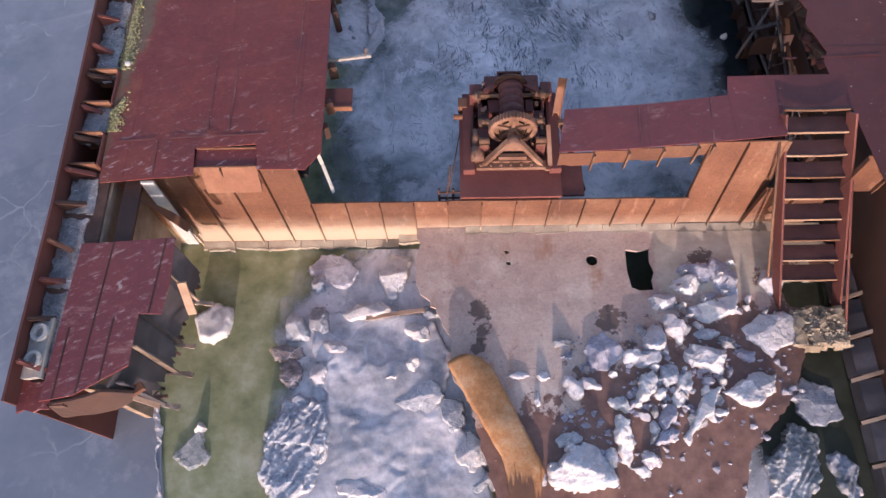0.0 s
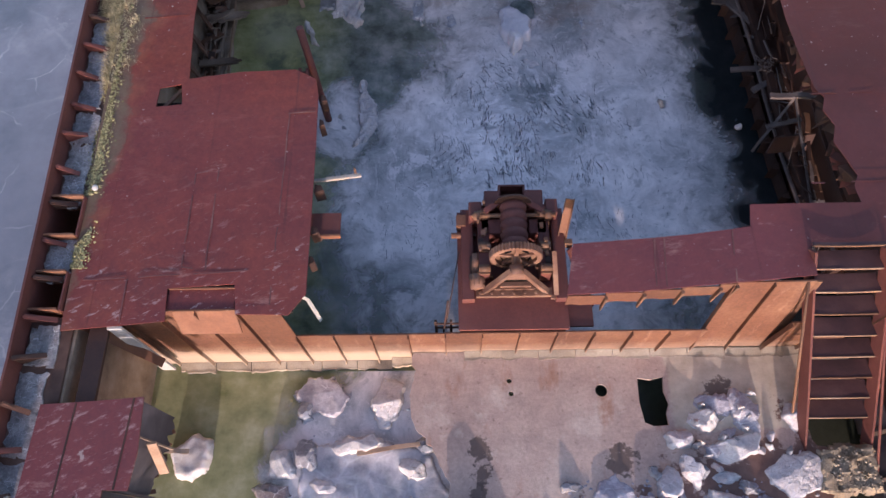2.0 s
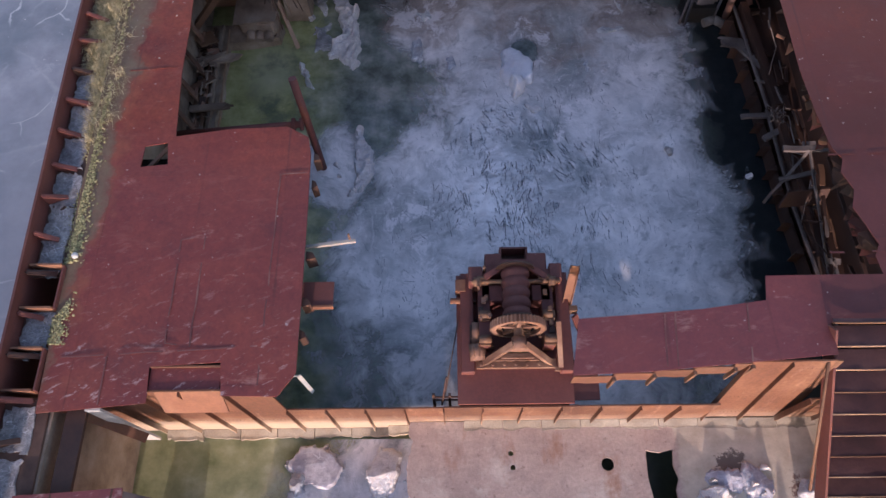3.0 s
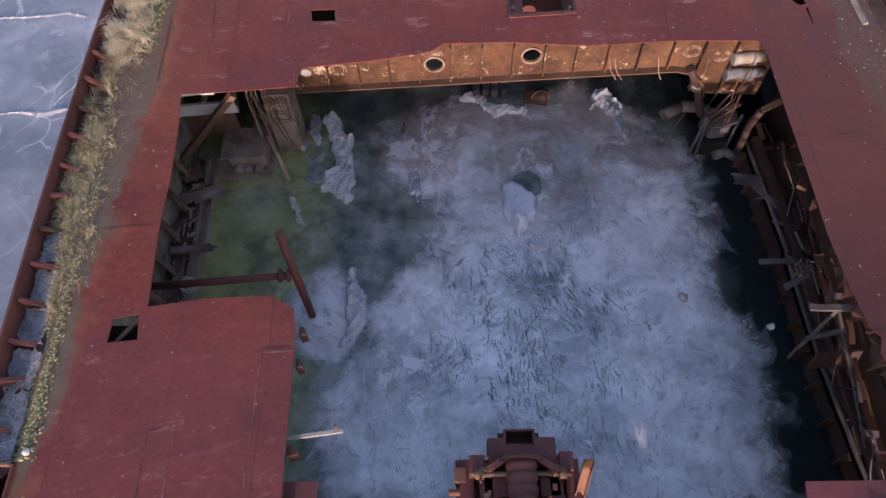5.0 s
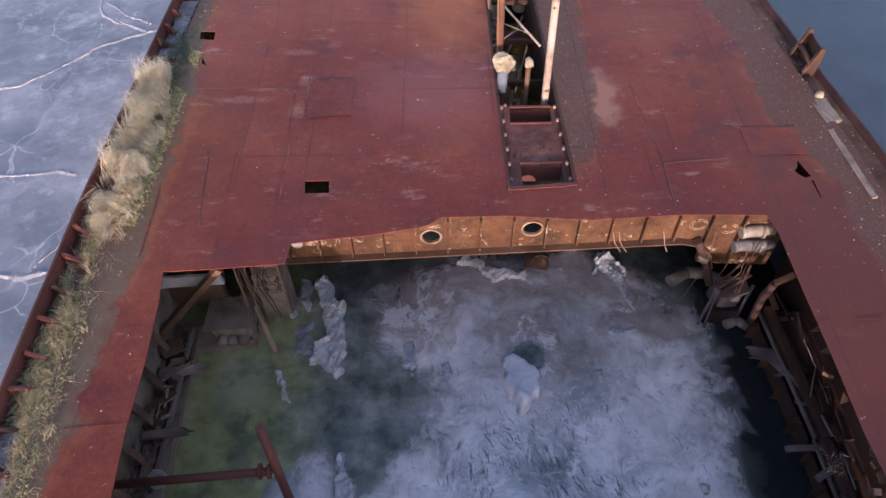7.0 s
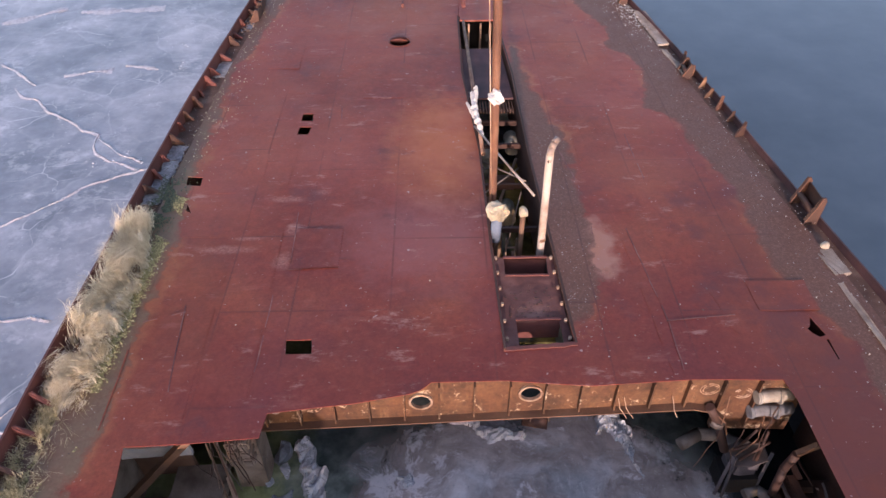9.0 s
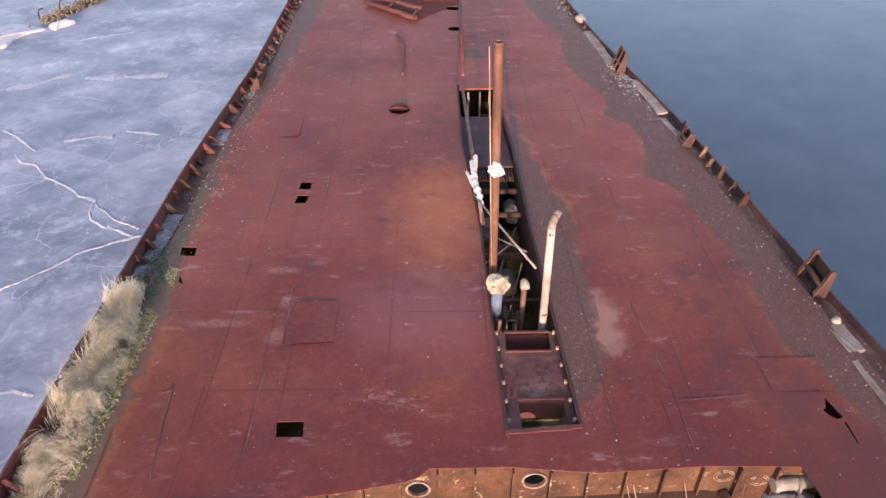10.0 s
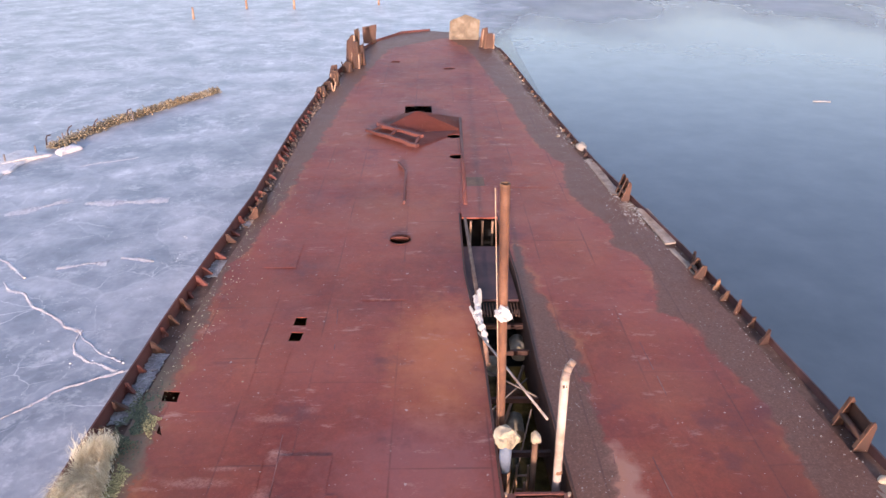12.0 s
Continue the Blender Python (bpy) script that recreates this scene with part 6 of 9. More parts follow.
FLOOR_ICE = [
    (3.58, 4.54, 0.58, 0.34, 0, 0.1, V), (3.47, 4.33, 0.41, 0.29, 0, 0.2, W), (3.1, 4.11, 0.44, 0.3, -10, 0.22, W),
    (4.01, 4.45, 0.39, 0.63, 25, 0.14, V), (3.77, 3.97, 0.89, 0.34, 22, 0.16, W), (3.19, 3.67, 0.27, 0.5, 15, 0.2, W),
    (2.89, 3.56, 0.36, 0.37, 0, 0.2, W), (3.64, 3.61, 0.38, 0.18, 0, 0.12, B), (4.69, 4.34, 0.36, 0.41, 0, 0.2, W),
    (4.55, 3.66, 0.83, 0.64, 10, 0.14, W), (3.89, 3.47, 0.24, 0.25, 0, 0.12, G), (3.57, 3.26, 0.56, 0.44, -10, 0.26, W),
]
FLOOR_ICE += [
    (2.14, 3.35, 0.56, 0.59, -20, 0.12, V), (1.6, 3.5, 0.34, 0.18, 0, 0.08, G), (2.52, 3.27, 0.34, 0.2, 35, 0.16, W),
    (2.75, 3.24, 0.44, 0.25, 15, 0.14, B), (2.69, 2.85, 0.26, 0.55, -30, 0.18, W), (3.05, 3.0, 0.36, 0.32, 0, 0.12, B),
    (2.86, 2.76, 0.17, 0.17, 0, 0.12, W), (1.69, 2.89, 0.25, 0.36, 30, 0.14, W), (1.91, 2.91, 0.3, 0.22, -10, 0.14, W),
    (2.3, 2.63, 0.39, 0.23, -10, 0.18, W), (3.2, 2.85, 0.26, 0.57, -28, 0.16, W), (2.93, 2.49, 0.25, 0.45, -28, 0.14, V),
]
FLOOR_ICE += [
    (4.18, 2.84, 0.82, 0.43, 28, 0.2, W), (5.14, 2.73, 0.75, 0.61, -20, 0.07, B), (4.92, 3.22, 0.28, 0.25, -40, 0.12, W),
    (3.56, 2.93, 0.21, 0.18, 0, 0.1, V), (3.64, 2.5, 0.28, 0.11, 0, 0.1, W), (2.34, 2.15, 0.22, 0.72, 6, 0.18, W),
    (2.9, 2.22, 0.39, 0.24, 35, 0.14, V), (2.65, 1.93, 0.27, 0.28, 0, 0.16, V), (1.74, 1.8, 0.84, 0.67, 20, 0.28, W),
    (2.15, 1.93, 0.2, 0.34, -10, 0.16, W), (1.58, 2.16, 0.34, 0.23, 10, 0.12, B), (1.17, 1.71, 0.31, 0.21, -30, 0.1, B),
]
FLOOR_ICE += [
    (3.69, 2.0, 0.93, 0.91, -30, 0.1, U), (4.72, 1.9, 0.77, 1.1, -20, 0.12, U), (5.37, 1.75, 0.39, 0.72, 25, 0.08, U), (3.4, 2.5, 0.22, 0.85, -35, 0.16, W),
    (0.97, 3.04, 0.36, 0.09, 0, 0.05, W), (1.28, 3.04, 0.2, 0.16, -20, 0.08, W), (1.2, 2.72, 0.1, 0.22, 0, 0.08, W),
    (3.33, 2.41, 0.28, 0.24, -20, 0.1, G), (3.61, 2.7, 0.29, 0.19, 0, 0.08, G), (4.16, 3.29, 0.3, 0.2, 0, 0.08, V),
]
for k, (x, y, sx, sy, turn, h, look_) in enumerate(FLOOR_ICE):
    sunk = look_ is U or (x > 4.85 and y < 3.3)
    block(x, y, sx, sy, turn, h * 0.8, look_, IN if sunk else ON, 100 + k, 0.02 if sunk else 0.5 - 0.12 * max(0.0, 2.6 - y))
# smaller broken pieces jammed between the large ones
rnd = random.Random(64)
for k in range(70):
    t = rnd.random()
    if k < 34:
        x, y = 3.0 + 1.4 * t + rnd.gauss(0, 0.22), 3.95 + 0.35 * t + rnd.gauss(0, 0.32)
    else:
        x, y = 2.55 + 1.0 * t + rnd.gauss(0, 0.25), 2.2 + 1.35 * t + rnd.gauss(0, 0.35)
    if 5.0 > x > 1.5 and 1.6 < y < 4.75:
        block(x, y, rnd.uniform(0.1, 0.3), rnd.uniform(0.08, 0.2), rnd.uniform(0, 180), rnd.uniform(0.05, 0.14), rnd.choice((W, W, V, B, G)), ON, 400 + k, 0.5 - 0.12 * max(0.0, 2.6 - y))
POOL_ICE = [
    (-0.84, 4.71, 0.39, 0.78, -8, 0.14, W), (-1.78, 4.86, 0.79, 0.48, -10, 0.04, V), (-2.01, 4.63, 0.27, 0.36, 0, 0.1, B),
    (-2.28, 3.89, 0.41, 0.43, 0, 0.16, B), (-1.95, 4.01, 0.31, 0.55, 20, 0.12, G), (-1.74, 3.59, 0.53, 0.25, -5, 0.16, W),
    (-1.24, 4.14, 0.67, 0.3, 8, 0.13, W), (-0.49, 3.81, 0.43, 0.28, -28, 0.16, W), (-0.53, 3.34, 0.27, 0.23, 25, 0.16, W),
    (-0.83, 3.14, 0.3, 0.13, 10, 0.1, W), (-0.45, 2.88, 0.68, 0.57, 10, 0.1, B), (-1.91, 3.19, 0.26, 0.29, -20, 0.14, W),
]
POOL_ICE += [
    (-2.33, 3.2, 0.37, 0.38, 0, 0.1, D), (-2.38, 3.53, 0.47, 0.27, -10, 0.06, D), (-2.19, 2.17, 0.84, 1.43, -8, 0.09, R),
    (0.01, 2.63, 0.4, 0.53, 35, 0.09, B), (0.25, 2.09, 0.46, 0.64, 20, 0.1, W), (0.43, 1.65, 0.34, 0.32, 0, 0.06, B),
    (-1.2, 1.6, 0.74, 0.24, 0, 0.06, W), (-1.78, 2.21, 0.22, 0.56, -10, 0.08, W), (-1.38, 2.55, 0.27, 0.17, 0, 0.05, B),
    (-0.31, 4.09, 0.33, 0.3, 0, 0.08, B),
]
for k, (x, y, sx, sy, turn, h, look_) in enumerate(POOL_ICE):
    block(x, y, sx, sy, turn, h * 0.8, look_, IN, 200 + k, 0.1)
crust([(-2.14, 4.2), (-1.08, 4.3), (-0.21, 4.05), (0.12, 3.41), (-0.08, 2.9), (0.32, 2.37), (0.6, 1.69), (0.66, 0.7), (-2.3, 0.7), (-2.5, 1.96), (-1.84, 2.74), (-2.05, 3.39)], 0.13, 61, ICE_CLOUD, "cloudy grey-blue sheet of ice filling the open hold", IN, 0.02, soft=True, cell=1.6)
crust([(-3.9, 4.1), (-3.56, 4.33), (-3.3, 4.27), (-3.31, 3.84), (-3.55, 3.62), (-3.82, 3.75)], 0.2, 49, ICE_WHITE, "white crusted floe drifting beside the hull frames", IN, 0.02, 0.6, soft=True)
crust([(-3.93, 2.05), (-3.67, 2.43), (-3.55, 2.5), (-3.34, 1.92), (-3.68, 1.85)], 0.03, 53, ICE_SUNK, "thin sinking plate of pale ice beside the hull", IN, 0.01)
block(-3.6, 2.45, 0.18, 0.16, 0, 0.12, W, IN, 260, 0.02)
junk_stick = bmesh.new()
beam(junk_stick, (-1.25, 4.02, 0.16), (-0.38, 4.14, 0.17), 0.06, 0.03)
bmesh.ops.subdivide_edges(junk_stick, edges=[e for e in junk_stick.edges if e.calc_length() > 0.3], cuts=6)
for v in junk_stick.verts:
    v.co += 0.012 * noise.noise_vector(v.co * 6)
solo("plank", junk_stick, RUST_PALE, "thin pale bleached stick frozen into the ice", "plank")

COURT = "ice lumps in the flooded hold"
LUMP = "blue-white ridge of crusted ice in the flooded hold"
LUMPS = [
    ([(-2.14, 13.7), (-1.92, 13.76), (-1.6, 13.1), (-1.47, 12.36), (-1.53, 11.7), (-2.05, 12.03), (-2.06, 12.37), (-1.84, 12.5), (-2.02, 13.09)], 0.11, ICE_WHITE),
    ([(-2.61, 11.84), (-2.47, 11.87), (-2.35, 11.6), (-2.27, 11.27), (-2.45, 11.33), (-2.5, 11.6)], 0.12, ICE_WHITE),
    ([(-2.41, 12.75), (-2.05, 12.81), (-1.98, 12.11), (-2.33, 12.12)], 0.03, ICE_GREY),
    ([(-1.5, 10.5), (-1.38, 10.55), (-1.22, 10.0), (-1.1, 9.5), (-1.3, 9.2), (-1.62, 9.0), (-1.5, 9.5), (-1.46, 9.9)], 0.09, ICE_WHITE),
    ([(-1.84, 9.75), (-1.72, 9.8), (-1.64, 9.45), (-1.8, 9.4)], 0.06, ICE_WHITE),
    ([(-0.6, 12.35), (-0.4, 12.4), (-0.28, 12.0), (-0.4, 11.75), (-0.55, 11.9)], 0.05, ICE_BLUE),
]
LUMPS += [
    ([(0.34, 13.98), (0.6, 13.9), (1.0, 13.55), (1.3, 13.6), (1.75, 13.6), (1.6, 13.8), (1.1, 13.9), (0.6, 14.1)], 0.08, ICE_WHITE),
    ([(2.78, 14.05), (3.02, 14.23), (3.44, 13.77), (3.32, 13.46), (3.36, 12.92), (3.2, 13.1), (3.1, 13.5), (2.9, 13.75), (2.71, 13.6)], 0.1, ICE_BLUE),
    ([(1.1, 12.0), (1.3, 12.05), (1.62, 11.65), (1.58, 11.32), (1.27, 11.0), (1.03, 11.55)], 0.2, ICE_PURE),
    ([(1.17, 11.3), (1.45, 11.36), (1.42, 11.12), (1.27, 11.02)], 0.3, ICE_PURE),
]
LUMPS += [
    ([(1.2, 10.85), (1.35, 10.8), (1.6, 10.6), (1.75, 10.75), (1.5, 11.0)], 0.03, ICE_WHITE),
    ([(2.5, 11.75), (2.62, 11.8), (2.68, 11.6), (2.55, 11.55)], 0.06, ICE_BLUE),
    ([(0.05, 11.95), (0.2, 12.0), (0.3, 11.75), (0.12, 11.6)], 0.04, ICE_BLUE),
    ([(-0.5, 13.0), (-0.25, 13.1), (-0.1, 12.85), (-0.35, 12.75)], 0.05, ICE_BLUE),
    ([(2.6, 12.5), (3.3, 12.6), (3.5, 12.5), (3.0, 12.4)], 0.03, ICE_BLUE),
]
for k, (poly, h, m) in enumerate(LUMPS):
    crust(poly, h, k + 1, m, LUMP if h > 0.06 else "thin raised plate of ice in the flooded hold", COURT, 0.012, soft=k in (8, 9, 10), splinter=k in (0, 1, 3, 4, 6, 7))
for k, (x, y, sx, sy, h, turn, look_) in enumerate(((5.02, 9.35, 0.13, 0.1, 0.08, 0, W), (3.78, 9.87, 0.16, 0.2, 0.1, 0, G), (-2.3, 13.4, 0.35, 0.5, 0.2, 10, G), (-2.45, 12.95, 0.16, 0.24, 0.16, 40, W), (-2.2, 13.1, 0.18, 0.26, 0.16, 10, G))):
    floe(x, y, sx, sy, h, 0.01, turn, look_[0], "small lump of ice in the flooded hold", COURT, 300 + k)
# sunken engine cylinders beyond the ice
sunk = base("sunken_engine", (0.9, 14.1, 0.0), "row of rusted engine cylinders standing in dark water", "engine block")
for i in range(4):
    for j in range(2):
        bm = bmesh.new()
        box(bm, 0.62 + 0.17 * i, 0.75 + 0.17 * i, 14.02 + 0.16 * j, 14.15 + 0.16 * j, -0.2, 0.22 + 0.03 * ((i * 3 + j) % 3))
        bmesh.ops.bevel(bm, geom=bm.edges[:], offset=0.02, segments=1, affect="EDGES")
        part("cylinder", bm, GREY_PLATE, sunk)
drum = base("sunken_drum", (1.85, 14.0, 0.0), "dark half-sunken drum with a bent hoop", "drum")
bm = bmesh.new()
tube(bm, (1.6, 14.05, 0.02), (2.0, 13.95, 0.05), 0.16, 16)
part("shell", bm, RUST_DARK, drum)
bm = bmesh.new()
for k in range(8):
    a, b = math.pi * k / 8, math.pi * (k + 1) / 8
    tube(bm, (1.85 + 0.16 * math.cos(a), 13.9, 0.1 + 0.22 * math.sin(a)), (1.85 + 0.16 * math.cos(b), 13.9, 0.1 + 0.22 * math.sin(b)), 0.01, 6)
part("hoop", bm, RUST_PALE, drum)

# ---- bulwark brackets, gutter ice and box frames ----
def bracket(side, table, sign, y, w, h, lean=0.0, material=RUST_WALL):
    """A triangular knee from the bulwark's top down to the gutter."""
    x = along(table, y) - sign * 0.035
    z0, z1 = DECK - 0.06, 2.6 + random.uniform(-0.03, 0.02)
    bm = bmesh.new()
    pts = [(x, y, z0), (x - sign * w, y + lean, z0), (x - sign * w * 0.9, y + lean, z0 + 0.05), (x - sign * 0.06, y, z0 + h), (x, y, min(z1, z0 + h))]
    a = [bm.verts.new((px, py - 0.008, pz)) for px, py, pz in pts]
    b = [bm.verts.new((px, py + 0.008, pz)) for px, py, pz in pts]
    bm.faces.new(a)
    bm.faces.new(b[::-1])
    for k in range(5):
        bm.faces.new([a[k], a[(k + 1) % 5], b[(k + 1) % 5], b[k]])
    beam(bm, (x - sign * 0.02, y, z0 + h), (x - sign * w, y + lean, z0 + 0.04), 0.06, 0.012)
    part("knee", bm, material, side)


y = 2.75
while y < 37:
    if not 13.1 < y < 16.4:
        bracket(HULL_L, LEFT, -1, y, random.uniform(0.22, 0.32) if y < 13 else random.uniform(0.1, 0.26), random.uniform(0.16, 0.26), random.uniform(-0.08, 0.1), random.choice((RUST_DARK, RUST_RED, RUST_RED)))
    y += 0.5 if y < 18 else random.choice((0.4, 0.5, 0.62, 0.8))
for y in (18.99, 19.5, 20.05, 20.52, 20.9, 21.5, 22.05):
    bracket(HULL_R, RIGHT, 1, y, random.uniform(0.1, 0.2), random.uniform(0.2, 0.34), random.uniform(-0.12, 0.12), random.choice((RUST_DARK, RUST_MAST, RUST_BROWN)))
y = 28.5
while y < 45:
    bracket(HULL_R, RIGHT, 1, y, 0.12, random.uniform(0.08, 0.16), 0.0, random.choice((RUST_DARK, RUST_DARK, RUST_BROWN)))
    y += random.choice((0.65, 0.65, 1.3))
for y0, y1 in ((6.32, 6.86), (5.36, 5.84)):
    frame_ = base("gutter_box", (-4.7, y0, 2.2), "rusty open box frame over a hole in the gutter", "box frame")
    for a in (y0, y1):
        bm = bmesh.new()
        box(bm, along(LEFT, a) + 0.04, -4.5, a - 0.012, a + 0.012, 2.1, 2.5)
        part("end_plate", bm, RUST_WALL, frame_)
    bm = bmesh.new()
    box(bm, -4.5, -4.48, y0, y1, 2.1, 2.46)
    part("side_plate", bm, RUST_RED, frame_)
for k, y in enumerate((2.95, 3.4, 3.95, 4.4, 4.95, 5.98, 6.1, 7.0, 7.45, 7.95, 8.5, 9.0, 9.6, 17.2, 17.7, 18.1, 18.6, 21.9, 22.2, 24.4)):
    x = along(LEFT, y)
    bm = bmesh.new()
    slab(bm, ragged(x + 0.05, x + 0.33 + 0.06 * random.random(), y - 0.24, y + 0.24, 8, 0.03), DECK - 0.07, DECK - 0.04)
    for v in bm.verts:
        v.co.z += 0.02 * noise.noise(v.co * 6)
    solo("gutter_ice", bm, GUTTER_ICE, "patch of dirty frozen meltwater in the gutter", "ice", "ice patches in the gutter", at=(x + 0.2, y, DECK - 0.07))
# worn pale kerb pieces of the right gutter
KERB = rust("dirty_cement", (0.22, 0.15, 0.11), (0.42, 0.325, 0.255), (0.54, 0.45, 0.37), spread=5.0, rough=0.95, bump=0.8)
for (ax, ay), (bx, by), w in (((4.97, 28.75), (5.17, 25.95), 0.19), ((5.62, 24.95), (5.77, 23.0), 0.22), ((5.68, 22.7), (5.86, 21.45), 0.1), ((6.4, 15.5), (6.45, 14.9), 0.2), ((6.33, 14.72), (6.42, 13.2), 0.07)):
    bm = bmesh.new()
    beam(bm, (ax, ay, DECK - 0.005), (bx, by, DECK - 0.005), w * 1.35, 0.05)
    bmesh.ops.subdivide_edges(bm, edges=bm.edges, cuts=14)
    for v in bm.verts:
        v.co += 0.025 * noise.noise_vector(v.co * 4) + 0.02 * noise.noise_vector(v.co * 13)
    solo("kerb", bm, KERB, "cracked pale cement kerb along the gutter", "kerb", "kerbs along the gutter")

# mooring frames on the right bulwark
def fairlead(x, y, h, gap, n, label):
    f = base("fairlead", (x, y, DECK), label, "fairlead", "mooring fairleads")
    for k in range(n):
        yy = y + gap * k
        bm = bmesh.new()
        upright(bm, [(x - 0.13, DECK - 0.05), (x + 0.1, DECK - 0.05), (x + 0.12, DECK + h * 0.85), (x + 0.08, DECK + h), (x + 0.02, DECK + h * 0.97), (x - 0.03, DECK + h * 0.55), (x - 0.1, DECK + 0.05)], yy - 0.014, yy + 0.014)
        part("cheek", bm, RUST_DARK, f)
        bm = bmesh.new()
        beam(bm, (x - 0.12, yy, DECK + 0.02), (x - 0.02, yy, DECK + h * 0.58), 0.07, 0.014)
        beam(bm, (x - 0.02, yy, DECK + h * 0.58), (x + 0.04, yy, DECK + h * 0.98), 0.07, 0.014)
        part("rim", bm, RUST_MAST, f)
    bm = bmesh.new()
    beam(bm, (x + 0.09, y, DECK + h * 0.42), (x + 0.09, y + gap * (n - 1), DECK + h * 0.42), 0.02, h * 0.8)
    part("back_plate", bm, RUST_DARK, f)
    bm = bmesh.new()
    tube(bm, (x - 0.02, y, DECK + h * 0.35), (x - 0.02, y + gap * (n - 1), DECK + h * 0.35), 0.05, 10)
    part("roller", bm, RUST_DARK, f)
    return f


fairlead(6.5, 16.2, 0.5, 0.58, 2, "rusty two-cheek mooring fairlead on the bulwark")
fairlead(5.3, 25.5, 0.55, 0.3, 3, "tall rusty mooring fairlead on the bulwark")
fairlead(5.85, 21.35, 0.3, 0.35, 2, "low bent rusty fairlead on the bulwark")
fairlead(-4.4, 24.6, 0.3, 0.5, 3, "low bent rusty fairlead on the bulwark")
bm = bmesh.new()
bmesh.ops.create_icosphere(bm, subdivisions=2, radius=0.075, matrix=Matrix.Translation((6.45, 15.55, DECK + 0.03)))
for v in bm.verts:
    v.co += 0.03 * noise.noise_vector(v.co * 9)
solo("lump", bm, STONE, "white crusted lump beside the mooring fairlead", "lump")
bm = bmesh.new()
bmesh.ops.create_icosphere(bm, subdivisions=2, radius=0.17, matrix=Matrix.Translation((4.95, 29.8, DECK + 0.06)) @ Matrix.Diagonal((1, 1.4, 0.8, 1)))
for v in bm.verts:
    v.co += 0.06 * noise.noise_vector(v.co * 5)
solo("boulder", bm, CONCRETE, "lump of cement on the gutter's edge", "lump")
bm = bmesh.new()
bmesh.ops.create_icosphere(bm, subdivisions=2, radius=0.04, matrix=Matrix.Translation((-4.4, 7.0, DECK + 0.03)))
solo("ball", bm, WHITE, "small white ball lying on the deck", "ball")

# ---- well along the middle of the foredeck ----
WELL_L = [(13.5, 1.13), (15.7, 1.08), (18.45, 1.05), (21.66, 0.83), (24.8, 0.83)]
WELL_R = [(13.6, 2.12), (15.5, 2.07), (18.2, 1.98), (21.6, 1.95), (24.75, 1.78)]
well = base("engine_well", (1.5, 19, 0.2), "long open machinery well in the deck with rusted coamings", "well", kind="structure")
for table, sign in ((WELL_L, -1), (WELL_R, 1)):
    for (ya, xa), (yb2, xb2) in zip(table, table[1:]):
        bm = bmesh.new()
        lo = 2.05 if ya < 15 else 1.2
        poly = [(xa, ya), (xb2, yb2), (xb2 + sign * 0.02, yb2), (xa + sign * 0.02, ya)]
        slab(bm, poly if sign < 0 else poly[::-1], lo, DECK - 0.03)
        part("side_wall", bm, RUST_DARK, well)
        bm = bmesh.new()
        poly = [(xa - sign * 0.012, ya + 0.01), (xb2 - sign * 0.012, yb2 - 0.01), (xb2 + sign * 0.024, yb2 - 0.01), (xa + sign * 0.024, ya + 0.01)]
        slab(bm, poly if sign < 0 else poly[::-1], DECK + 0.006, DECK + 0.022)
        part("coaming", bm, RUST_DARK, well)
bm = bmesh.new()
lip = [1.1 + 0.052 * k for k in range(21)]
slab(bm, [(x, 13.475 + 0.08 * (x - 1.1) + 0.025 * noise.noise((x * 6, 0, 3))) for x in lip] + [(x, 13.545 + 0.08 * (x - 1.1) + 0.02 * noise.noise((x * 9, 4, 3))) for x in lip[::-1]], DECK - 0.02, DECK + 0.01)
part("coaming", bm, RUST_RED, well)
rnd = random.Random(61)
bm = bmesh.new()
for k in range(90):
    x, y, r = rnd.uniform(1.2, 2.0), 14.16 + abs(rnd.gauss(0, 0.4)), rnd.choice((0.006, 0.008, 0.01, 0.014))
    if y > 15.0:
        continue
    ico = bmesh.ops.create_icosphere(bm, subdivisions=1, radius=r, matrix=Matrix.Translation((x, y, 2.33)) @ Matrix.Diagonal((rnd.uniform(0.7, 2.0), 1.0, 0.6, 1)))
    for v in ico["verts"]:
        v.co += 0.5 * r * noise.noise_vector(v.co * 30)
part("debris", bm, RUST_DARK, well)
co5, good5 = cut_sheet([(1.14, 13.53), (2.1, 13.6), (2.06, 15.5), (1.09, 15.5)], [[(1.34, 13.62), (1.98, 13.66), (1.97, 14.12), (1.34, 14.1)], [(1.26, 15.08), (1.93, 15.1), (1.95, 15.46), (1.27, 15.46)]], [1.2 + 0.09 * k for k in range(10)], [14.15 + 0.09 * k for k in range(11)])
bm = bmesh.new()
vs = [bm.verts.new((p.x, p.y, 2.32 + 0.012 * noise.noise((p.x * 3, p.y * 3, 0)) + 0.006 * noise.noise((p.x * 9, p.y * 9, 2)))) for p in co5]
tops = [bm.faces.new([vs[k] for k in f]) for f, c in good5]
for v in [v for v in bm.verts if not v.link_faces]:
    bm.verts.remove(v)
ext = bmesh.ops.extrude_face_region(bm, geom=tops)
bmesh.ops.translate(bm, verts=[g for g in ext["geom"] if isinstance(g, bmesh.types.BMVert)], vec=(0, 0, -0.03))
part("tray", bm, rust("tray_soil", (0.11, 0.04, 0.032), (0.19, 0.075, 0.058), (0.3, 0.15, 0.115), spread=4.0, rough=0.95), well, "silted tray with two square openings")
for x0, x1, y0, y1 in ((1.26, 1.95, 15.46, 15.5), (1.25, 1.94, 15.05, 15.08), (1.33, 1.99, 14.11, 14.15)):
    bm = bmesh.new()
    box(bm, x0, x1, y0, y1, 1.95, 2.345)
    part("opening_rim", bm, RUST_RED, well)
